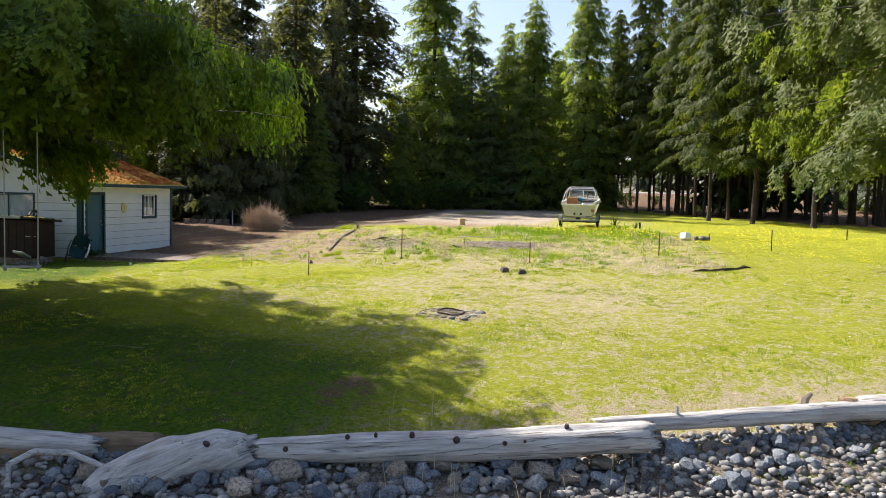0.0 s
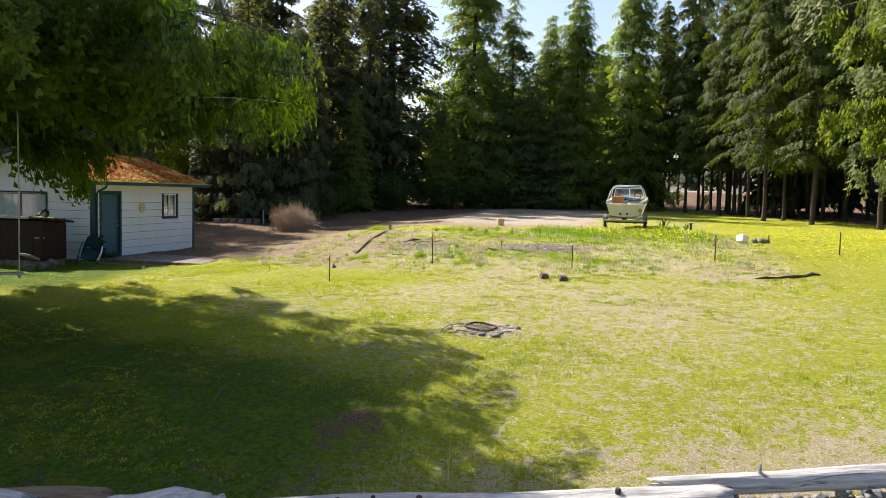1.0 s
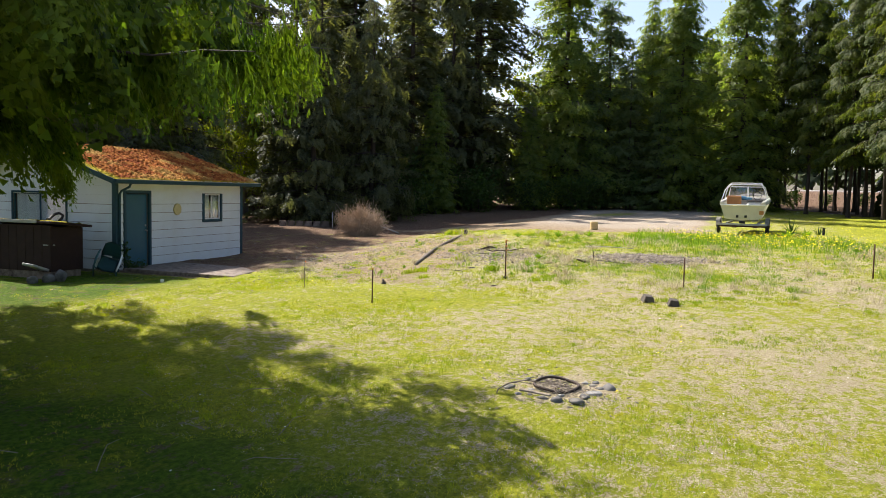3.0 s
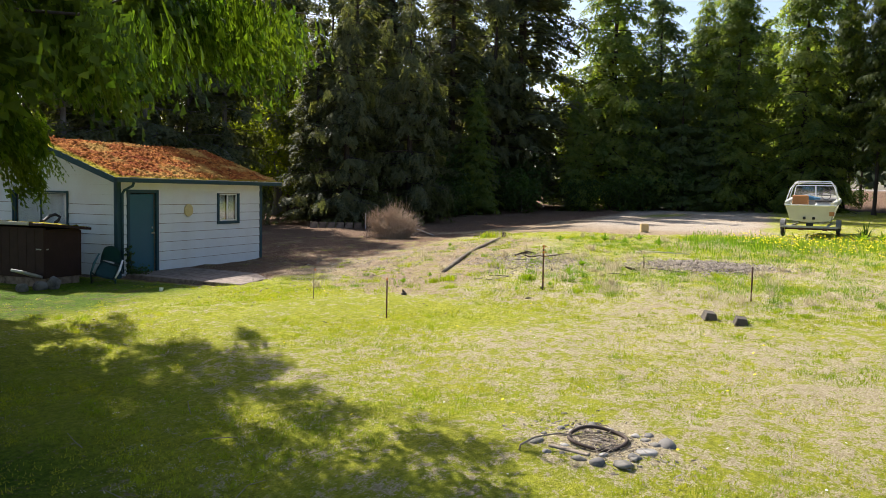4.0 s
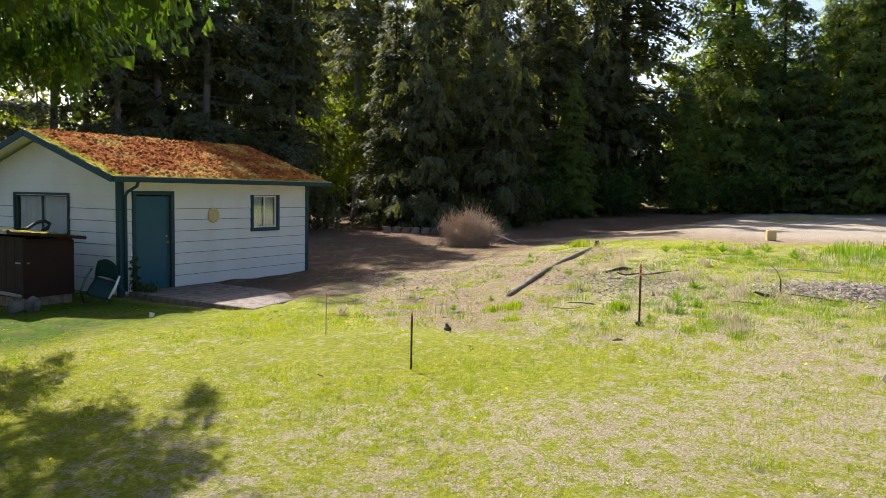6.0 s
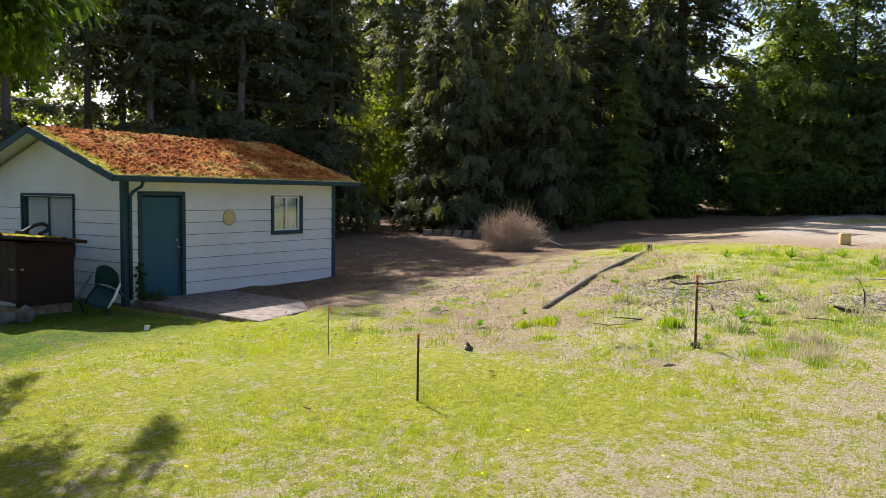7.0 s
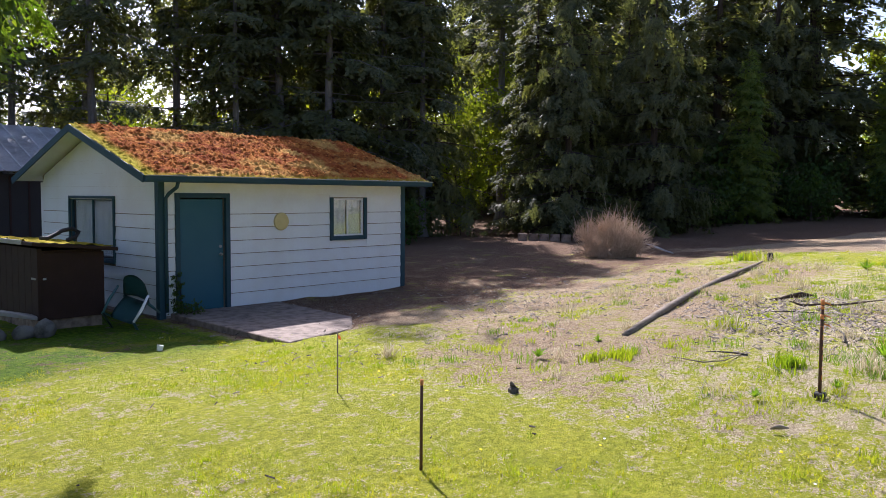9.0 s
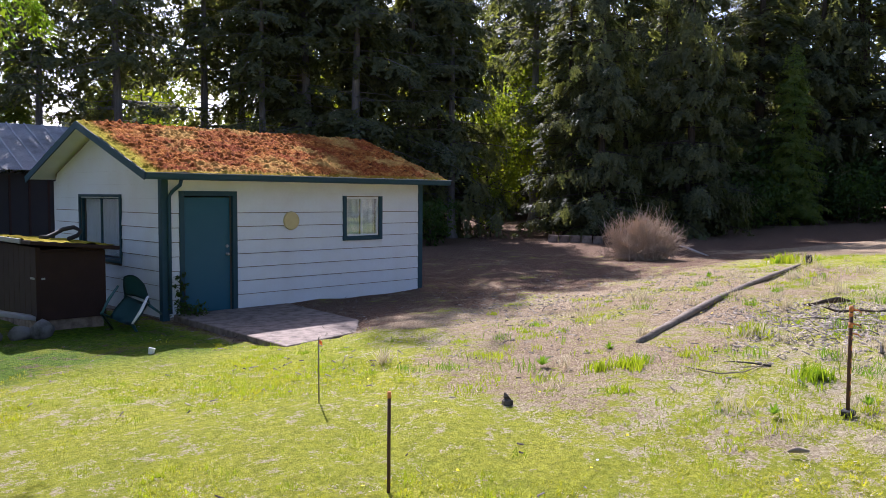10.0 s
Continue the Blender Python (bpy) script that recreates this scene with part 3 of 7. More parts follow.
    for k, tp in enumerate(tmpls):
        q = pick == k
        parts.append((p[q][:, None, :] + sc[q][:, None, None] * (tp[None, :, 0, None] * d[q][:, None, :] + tp[None, :, 1, None] * v[q][:, None, :] + tp[None, :, 2, None] * w[q][:, None, :])).reshape(-1, 3))
    P = np.concatenate(parts)
    ss = np.linspace(0, 1, steps)
    curves = [along(np.full(len(ss), b), ss) for b in range(n_br)]
    return P, np.arange(len(P)).reshape(-1, 3), curves, L


def merge(datas):
    vs, fs, o = [], [], 0
    for v, f in datas:
        vs.extend(v)
        fs.extend(tuple(i + o for i in q) for q in f)
        o += len(v)
    return vs, fs


def conifer(name, label, seed, H, R, base, n_br, n_sp, size, mat, r0, droop=0.25, rise=0.1, hang=0.9, pairs=3, spread=0.3, power=0.85, ragged=0.4, limb=0.010, dead=0, own_limbs=False, bark=None, sweep=(0.6, 1.3), reach=None, inner=0.75, extra=(), profile=None, clump=0, category="conifer tree", group=""):
    """A conifer with a tapered trunk, limbs and a crown of many twigs, at the origin."""
    rs = np.random.RandomState(seed)
    rng = random.Random(seed)
    root = thing(name, label, category, group=group)
    tm = [frond_template(pairs, seed + k) for k in range(5)] if own_limbs else [twig_template(pairs, spread, 0.16, seed + k) for k in range(4)]
    V, T, curves, L = crown_data(rs, H, R, base, n_br, n_sp, size, droop, rise, hang, tm, power, ragged, sweep, reach, inner, extra, 8 if own_limbs else 5, profile, 0.26 if own_limbs else 0.30, 16 if own_limbs else clump)
    zs = [-0.4, 0.0, 0.35, 1.0, H * 0.2, H * 0.45, H * 0.7, H * 0.98]
    rr = [r0 * k for k in (1.7, 1.5, 1.12, 1.0, 0.82, 0.55, 0.3, 0.03)]
    pts = [(0.05 * math.sin(z), 0.05 * math.cos(z * 0.8), z) for z in zs]
    datas = [tube_data(pts, rr, 10, rough=0.06, rng=rng)]
    for c, l in zip(curves, L):
        if own_limbs:
            v, f = tube_data(c, [limb * l * 1.4 * (1 - k) ** 1.3 + 0.005 for k in np.linspace(0, 1, len(c))], 6, cap=False)
            mesh_obj("limb", v, f, M_LIMB, root, smooth=True)
            continue
        datas.append(tube_data(c[::2], [limb * l * 1.4 * (1 - k) + 0.006 for k in np.linspace(0, 1, len(c[::2]))], 3, cap=False))
    for _ in range(dead):
        if own_limbs:
            # bare grey twigs that hang out of the foliage
            c = rng.choice(curves)
            k = rng.randrange(2, len(c) - 2)
            p, l, a = Vector(c[k]), rng.uniform(0.5, 1.2), rng.uniform(0, 6.28)
            e = Vector((math.cos(a) * 0.5, math.sin(a) * 0.5, -rng.uniform(0.1, 0.9))).normalized()
            datas.append(tube_data([p, p + e * l * 0.5 + Vector((0, 0, 0.08)), p + e * l], [0.008, 0.006, 0.003], 4, cap=False))
            continue
        z, a, l = rng.uniform(1.2, max(base + 1.5, H * 0.62)), rng.uniform(0, 6.28), rng.uniform(0.6, 0.75 * R)
        datas.append(tube_data([(0, 0, z), (math.cos(a) * l * 0.6, math.sin(a) * l * 0.6, z - 0.05 * l), (math.cos(a) * l, math.sin(a) * l, z - 0.3 * l)], [0.02, 0.014, 0.004], 3, cap=False))
    v, f = merge(datas)
    mesh_obj("trunk", v, f, bark or M_BARK, root, smooth=True)
    mesh_obj("crown", V, T, mat, root)
    return root


def place(ob, x, y, turn=0.0, scale=1.0, first=False, dz=0.0, label=""):
    """Stands a tree or a copy of it on the ground."""
    m = pose(x, y, float(gz(x, y)) + dz, 0, 0, turn) @ Matrix.Scale(scale, 4)
    if first:
        ob.matrix_basis = m
        made = ob
    else:
        keep = ob.scale.copy()
        ob.scale = (1, 1, 1)
        made = copy_thing(ob, m)
        ob.scale = keep
    if label:
        tagged(made, label)
    return made


def leafy(name, label, seed, H, R, base, n_leaf, size, mat, r0, lean=0.0, category="tree", limbs=12):
    """A broadleaf tree: trunk, forking limbs and leaf clumps spread round the limb ends."""
    rs = np.random.RandomState(seed)
    rng = random.Random(seed)
    root = thing(name, label, category)
    datas = [tube_data([(0, 0, -0.3), (0.05, 0, H * 0.3), (0.1 + lean * 0.5, 0.1, H * 0.65), (lean, 0.1, H * 0.95)], [r0 * 1.3, r0, r0 * 0.6, r0 * 0.1], 8, rough=0.05, rng=rng)]
    ends = []
    for k in range(limbs):
        z = base + (H * 0.92 - base) * (k + rng.random()) / limbs
        a, l = k * 2.4 + rng.uniform(-0.4, 0.4), R * (0.55 + 0.45 * math.sin(math.pi * min(1, (z - base * 0.6) / (H - base * 0.6)))) * rng.uniform(0.7, 1.1)
        p0 = Vector((lean * z / H, 0.1 * z / H, z))
        p1 = p0 + Vector((math.cos(a) * l * 0.5, math.sin(a) * l * 0.5, l * 0.25))
        p2 = p0 + Vector((math.cos(a) * l, math.sin(a) * l, l * 0.45))
        datas.append(tube_data([p0, p1, p2], [r0 * 0.35, r0 * 0.2, 0.01], 5, cap=False))
        for s in (0.45, 0.65, 0.85, 1.0):
            ends.append(p0.lerp(p2, s) + Vector((rng.gauss(0, 0.25), rng.gauss(0, 0.25), rng.gauss(0, 0.2))) * R * 0.4)
    v, f = merge(datas)
    mesh_obj("trunk", v, f, M_BARK, root, smooth=True)
    ends = np.array([tuple(e) for e in ends])
    c = ends[rs.randint(0, len(ends), n_leaf)] + rs.normal(0, 1, (n_leaf, 3)) * np.array([0.17, 0.17, 0.13]) * R
    d = rs.normal(0, 1, (n_leaf, 3)) + np.array([0, 0, -0.4])
    d /= np.linalg.norm(d, axis=1)[:, None]
    v = np.cross(d, rs.normal(0, 1, (n_leaf, 3)))
    v /= np.linalg.norm(v, axis=1)[:, None]
    sc = size * rs.uniform(0.6, 1.3, n_leaf)
    tp = np.array([(0, 0), (0.45, 0.32), (1.0, 0), (0.45, -0.32)])
    P = c[:, None] + sc[:, None, None] * (tp[None, :, 0, None] * d[:, None] + tp[None, :, 1, None] * v[:, None])
    Fq = np.arange(n_leaf * 4).reshape(-1, 4)
    mesh_obj("crown", P.reshape(-1, 3), Fq, mat, root)
    return root


def build_trees():
    # the great cedar whose limbs hang over the lawn, and its fellow across the lawn
    spread_a = ([0, 20, 60, 200, 240, 262, 285, 300, 320, 340, 360], [1.0, 1.1, 1.0, 1.1, 1.2, 1.2, 1.2, 1.16, 1.12, 1.08, 1.0])
    a = conifer("red_cedar", "large red cedar with long drooping limbs over the lawn", 11, 14.0, 6.0, 4.75, 150, 27000, 0.72, M_CEDAR, 0.55, droop=0.08, rise=0.0, hang=2.4, pairs=5, ragged=0.10, limb=0.0045, own_limbs=True, dead=70, reach=spread_a, inner=0.6, profile=([4.4, 4.9, 5.8, 6.5, 8.0, 11.0, 14.0], [5.2, 5.8, 5.3, 4.4, 3.6, 2.2, 0.3]), extra=((4.2, -8, 5.2, 0.22), (4.1, -14, 4.8, 0.22), (5.1, 283, 7.0, 0.05), (5.0, 275, 6.6, 0.08), (5.2, 312, 6.5, 0.06), (5.3, 300, 6.6, 0.06), (5.1, 322, 6.2, 0.07), (5.6, 307, 6.3, 0.06), (5.5, 293, 6.6, 0.06), (5.2, 288, 7.3, 0.05), (5.3, 279, 7.2, 0.05), (5.4, 270, 7.2, 0.05), (5.2, 297, 7.0, 0.05), (4.9, 287, 6.2, 0.05), (5.5, 282, 6.4, 0.05), (5.0, 293, 6.8, 0.06), (5.7, 288, 5.8, 0.06), (5.2, 303, 6.9, 0.05)), category="cedar tree")
    place(a, -11.8, -3.9, 0, first=True)
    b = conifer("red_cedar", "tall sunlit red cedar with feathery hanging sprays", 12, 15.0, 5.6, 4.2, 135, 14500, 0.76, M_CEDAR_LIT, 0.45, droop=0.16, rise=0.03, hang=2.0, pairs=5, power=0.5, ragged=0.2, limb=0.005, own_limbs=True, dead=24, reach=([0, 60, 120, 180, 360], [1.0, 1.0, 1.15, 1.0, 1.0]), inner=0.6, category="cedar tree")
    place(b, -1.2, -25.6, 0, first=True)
    c = conifer("red_cedar", "red cedar near the brown store, its limbs over the lawn", 13, 11.5, 5.0, 4.7, 100, 10500, 0.70, M_CEDAR, 0.4, droop=0.11, rise=0.02, hang=2.2, pairs=5, ragged=0.12, limb=0.0045, own_limbs=True, dead=20, reach=([0, 40, 90, 240, 280, 310, 340, 360], [0.80, 1.05, 1.1, 1.3, 1.25, 1.05, 0.80, 0.80]), inner=0.6, profile=([4.0, 5.0, 6.0, 7.0, 8.0, 9.5, 11.5], [2.8, 3.8, 4.4, 4.9, 5.2, 3.8, 0.3]), category="cedar tree")
    place(c, -7.7, -0.9, 0, first=True)
    # wood edge: young cedars, firs, drooping spruces, and bare-legged cedars
    edge = "trees at the wood edge"
    cedar = conifer("cedar", "bushy green cedar at the edge of the wood", 21, 17.0, 3.1, 0.6, 230, 7200, 0.66, M_HEMLOCK_LIT, 0.22, droop=0.32, rise=0.16, hang=1.2, spread=0.34, power=0.66, ragged=0.35, group=edge)
    fir = conifer("fir", "dark tall fir at the edge of the wood", 22, 22.0, 3.7, 1.0, 190, 6600, 0.92, M_FIR, 0.32, droop=0.14, rise=0.02, hang=0.45, spread=0.30, power=0.75, ragged=0.35, dead=40, clump=5, group=edge)
    spruce = conifer("spruce", "dark spruce with hanging branches at the wood edge", 23, 18.0, 3.9, 1.0, 120, 5800, 0.92, M_FIR, 0.3, droop=0.20, rise=0.04, hang=2.0, spread=0.22, power=0.62, ragged=0.35, dead=40, clump=5, group=edge)
    tall = conifer("bare_legged_cedar", "tall cedar with a bare lower trunk in the wood", 24, 20.0, 2.3, 4.0, 120, 5600, 0.60, M_TALL, 0.12, droop=0.45, rise=0.12, hang=2.2, spread=0.30, power=0.4, ragged=0.6, dead=12, group=edge)
    young = conifer("young_fir", "blue-green young fir at the edge of the wood", 28, 15.0, 3.0, 0.7, 150, 5200, 0.72, M_YOUNG, 0.2, droop=0.2, rise=0.1, hang=0.9, spread=0.30, power=0.72, ragged=0.4, group=edge)
    lean = conifer("bare_legged_fir", "tall dark fir with a bare trunk behind the shed", 25, 17.0, 2.6, 3.2, 64, 2300, 0.74, M_FIR, 0.2, droop=0.18, rise=0.0, hang=0.9, spread=0.26, power=0.5, ragged=0.5, dead=50, bark=M_GREYBARK, group="trees behind the shed")
    pole = conifer("pole_fir", "slim dark trunk of a crowded young fir in the wood", 26, 15.0, 1.7, 5.0, 34, 750, 0.8, M_TALL, 0.12, droop=0.25, rise=0.05, hang=0.9, spread=0.3, power=0.5, ragged=0.5, dead=16, group="slim firs in the wood")
    back = conifer("young_cedar", "crowded green cedar behind the wood edge", 27, 15.0, 2.9, 0.6, 90, 2300, 1.2, M_HEMLOCK_LIT, 0.2, droop=0.3, rise=0.15, hang=1.2, pairs=2, spread=0.36, power=0.66, ragged=0.4, group="trees behind the edge")
    used = set()
    rows = [
        (fir, 40, 2.8, 1.45), (cedar, 43.6, -3.3, 1.45), (young, 43.6, -8.2, 0.78), (young, 45.5, -6.3, 1.2), (young, 43.2, -5.4, 0.7), (young, 43.2, -10.4, 0.62), (cedar, 44.4, -11.8, 1.1), (cedar, 46.6, -9.4, 0.98),
        (cedar, 46, -16.2, 1.25), (tall, 43, -20.6, 1.0), (tall, 39.5, -22.8, 0.95), (tall, 35.8, -24.2, 1.05), (tall, 31.9, -25.8, 0.9),
        (tall, 29.2, -24.2, 1.0), (tall, 25.5, -26.2, 0.95), (tall, 21.8, -28.6, 1.05), (tall, 18.2, -33.0, 1.0), (cedar, 49.5, -13.6, 0.8),
        (back, 52, -3.4, 0.9), (back, 53, -6.4, 0.8), (back, 54, -8.4, 0.95), (back, 53, -11, 1.05), (back, 52, -13.6, 1.0), (back, 53, -16.5, 0.95), (back, 55, 0.5, 0.85), (back, 50, 1.8, 0.6), (fir, 47, 6.5, 0.75), (fir, 30.5, 8.5, 0.95), (fir, 34.5, 18.8, 0.95), (fir, 30, 19.6, 0.9), (fir, 36, 24, 1.0), (fir, 39, 15, 0.9),
        (spruce, 22.9, 3.6, 0.7), (spruce, 18.6, 5.0, 0.62), (fir, 23.2, 7.0, 0.72), (spruce, 26, 6.6, 0.66), (fir, 27.6, 4.6, 0.5), (fir, 33.5, 5.5, 0.95), (spruce, 36, 3.4, 0.95), (spruce, 29, 12, 0.9), (fir, 33, 11.5, 1.0), (fir, 41, 8.5, 1.1), (fir, 19.8, 7.4, 0.55), (cedar, 30.6, 2.6, 0.5),
        (spruce, 16.0, 11.4, 0.9), (spruce, 13.4, 13.0, 0.8), (lean, 11.4, 11.0, 1.05), (lean, 8.4, 12.6, 0.85), (lean, 10.2, 12.4, 1.1), (lean, 15.4, 9.9, 0.85), (lean, 14.2, 11.0, 1.0), (lean, 24.9, 13.4, 1.3), (cedar, 37.6, -2.0, 0.5),
        (lean, 3.7, 13.8, 0.95), (lean, 7.6, 15.3, 1.0), (lean, 11.0, 13.9, 1.3), (lean, 0.5, 18.4, 1.0), (lean, -4, 16, 0.9), (lean, 9.9, 16.5, 1.0), (lean, 1.6, 14.9, 0.8), (lean, 5.6, 18.6, 1.1), (lean, 12.6, 17.5, 1.1), (lean, -6.5, 21, 1.0), (cedar, 1.5, 17, 0.42), (cedar, -3, 16, 0.4), (cedar, 5.4, 19, 0.42), (lean, 17.4, 13.4, 1.1),
        (tall, 48, -22, 1.0), (tall, 41, -26, 1.05), (tall, 34, -30, 1.0), (tall, 27, -33, 1.0), (tall, 45, -24.5, 0.95), (tall, 50, -19, 0.9),
    ]
    rng = random.Random(19)
    for _ in range(46):
        y = rng.uniform(-37, -18.5)
        x = float(np.interp(y, [-37, -33, -27, -20, -17], [18, 24, 35, 48, 52])) + rng.uniform(0.3, 13)
        rows.append((pole, x, y, rng.uniform(0.8, 1.2)))
    for k, (kind, x, y, s) in enumerate(rows):
        place(kind, x, y, (k * 77) % 360, s, first=kind not in used)
        used.add(kind)
    # light green broadleaf trees that the sun shines through
    alder = leafy("alder", "yellow-green young alder with sunlit leaves", 31, 9.0, 2.6, 1.0, 4200, 0.26, M_ALDER, 0.10)
    place(alder, 27.0, 14.0, 0, 1.0, first=True)
    for x, y, s in ((45, -0.7, 1.15), (24, 11.5, 0.75), (21.2, 13.2, 0.6), (17.2, 9.4, 0.22), (58, -13, 1.3), (56, -6, 1.2), (3, 30, 0.7), (18.5, 22, 1.0), (10.5, 27, 1.0), (24, 20, 1.1), (53, -17, 1.3), (33, 15, 0.9), (21.5, 14, 0.8), (14.5, 19, 0.9)):
        place(alder, x, y, x * 40, s)
    # under-growth in front of the dark wood
    shrub = leafy("shrub", "dense dark green shrub under the trees", 32, 2.2, 1.7, 0.2, 1500, 0.22, M_SHRUB, 0.05, category="shrub", limbs=16)
    place(shrub, 10.4, 9.4, 0, 0.9, first=True)
    rng = random.Random(5)
    for x, y, s in ((12.6, 8.2, 0.6), (20.5, 6.6, 0.7), (21, 6.0, 0.7), (24.5, 4.2, 0.8), (28, 3.2, 0.8), (33, 0.4, 0.8), (37, -2.5, 0.8), (41, -6, 0.9), (45, -14, 0.8), (48, -18, 0.8), (43, -8.5, 1.0), (44.5, -11, 0.9), (39.5, -4.6, 0.9), (35, 1.5, 1.1), (30.5, 4.0, 1.1), (26.2, 5.4, 1.1), (46.5, -16.2, 1.0), (50, -13, 1.3), (51, -5, 1.5), (55, -9, 1.5), (54, -15, 1.5), (7.5, 9.5, 1.0), (26, 10, 1.3), (15, 17, 1.2), (31, 6, 1.5), (40, 3, 1.5), (49, -9, 1.2)):
        place(shrub, x, y, rng.uniform(0, 360), s)
    for k in range(13):
        place(shrub, 57.5 + 1.5 * math.sin(k * 2.1) - 0.25 * max(0, k - 5), -6 - 2.9 * k, k * 67, 0.46 + 0.10 * math.sin(k * 1.7))
    build_far_woods()


def build_far_woods():
    """The wood behind its edge: many plain conifers, joined."""
    rs = np.random.RandomState(77)
    tm = [twig_template(2, 0.4, 0.2, k, 0.9) for k in range(3)]
    protos = [crown_data(rs, 1.0 * h, r, 1.6, 50, 340, 1.7, 0.3, 0.05, 0.9, tm, 0.75)[:2] for h, r in ((15, 3.0), (13, 2.8), (17, 3.2))]
    Vs, Ts, o = [], [], 0
    trunks = []
    spots = []
    for _ in range(6000):
        x, y = rs.uniform(-45, 120), rs.uniform(-80, 80)
        if x < 16 and -30 < y < 32 or (x < 62 and -26 < y < 30) or (x < 40 and -37 < y <= -26) or (x < 12 and y < -34):
            continue
        if 70 < x < 87 or (y < 2 and 60 < x < 104):
            continue
        if any((x - a) ** 2 + (y - b) ** 2 < 14 for a, b in spots):
            continue
        spots.append((x, y))
        if len(spots) >= 115:
            break
    for x, y in spots:
        V, T = protos[rs.randint(3)]
        a, s = rs.uniform(0, 6.28), rs.uniform(0.8, 1.15)
        if y < -20:
            s *= 1.35
        if y > 25 and x < 60:
            s *= 0.75
        if x < 24 and y > 0:
            s *= 0.8
        if x >= 62 and 5 < y < 20:
            s *= 0.6
        R = np.array([[math.cos(a), -math.sin(a), 0], [math.sin(a), math.cos(a), 0], [0, 0, 1]])
        z = float(gz(x, y))
        Vs.append(V @ R.T * s + np.array([x, y, z]))
        Ts.append(T + o)
        o += len(V)
        trunks.append(tube_data([(x, y, z - 0.3), (x, y, z + 6 * s), (x, y, z + 12 * s)], [0.22, 0.16, 0.03], 6, cap=False))
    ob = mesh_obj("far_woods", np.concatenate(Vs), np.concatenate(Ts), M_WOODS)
    tagged(ob, "deep dark conifer wood behind the edge trees", "woods", kind="stuff")
    v, f = merge(trunks)
    tagged(mesh_obj("far_trunks", v, f, M_BARK, smooth=True), "bare brown trunks deep in the wood", "tree trunks", kind="stuff")


build_trees()


# ---------------- the house ----------------
HX0, HX1, HY1 = -1.37, 4.48, 5.0       # plan of the walls; the door side lies on y = 0
WALL_TOP, RIDGE_Y, RIDGE_Z = 2.31, 2.5, 3.34
EAVE_Y, EAVE_Z = -0.34, 2.37


def spans(lo, hi, cuts):
    """The stretches of lo..hi that no cut covers."""
    out, a = [], lo
    for c0, c1 in sorted(cuts):
        if c0 > a:
            out.append((a, min(c0, hi)))
        a = max(a, c1)
    if a < hi:
        out.append((a, hi))
    return [(p, q) for p, q in out if q - p > 0.02]


def lap_board(w, h):
    """A lap siding board, its lower edge proud: along x, face towards -y, from the origin up."""
    v = [(0, -0.020, 0), (w, -0.020, 0), (w, -0.004, h), (0, -0.004, h), (0, 0.0, 0), (w, 0.0, 0), (w, 0.0, h), (0, 0.0, h)]
    f = [(0, 1, 2, 3), (4, 7, 6, 5), (0, 4, 5, 1), (3, 2, 6, 7), (0, 3, 7, 4), (1, 5, 6, 2)]
    return v, f


def sash(parent, w, h, m, frame_mat, trim_mat, trim=0.085, glass=None, curtain=True, panes=2, top_trim=True):
    """A two-pane sliding window in an opening: x across, z up, face towards -y. m sets its lower left corner."""
    win = new("window_frame")
    win.parent, win.matrix_basis = parent, m
    me = boxed(((-trim, -0.045, -trim), (0, -0.004, h + (trim if top_trim else 0.02))), ((w, -0.045, -trim), (w + trim, -0.004, h + (trim if top_trim else 0.02))), ((0, -0.047, -trim), (w, -0.004, 0)), *([((0, -0.047, h), (w, -0.004, h + trim))] if top_trim else []), bevel=0.006)
    part("casing", me, trim_mat, win)
    e = 0.035
    bars = [((0, 0.0, 0), (e, 0.05, h)), ((w - e, 0.0, 0), (w, 0.05, h)), ((e, 0.0, 0), (w - e, 0.05, e)), ((e, 0.0, h - e), (w - e, 0.05, h))]
    bars += [((w * k / panes - e / 2, 0.005, e), (w * k / panes + e / 2, 0.045, h - e)) for k in range(1, panes)]
    part("sash", boxed(*bars, bevel=0.004), frame_mat, win)
    for k in range(panes):
        p = part("pane", boxed(((w * k / panes + e * 0.6, 0.02, e), (w * (k + 1) / panes - e * 0.6, 0.026, h - e))), glass or M_GLASS, win)
        p.visible_shadow = False
    return win


def gable_z(y):
    return EAVE_Z - 0.06 + (RIDGE_Z - EAVE_Z) * (1 - abs(y - RIDGE_Y) / (RIDGE_Y - EAVE_Y)) - 0.02


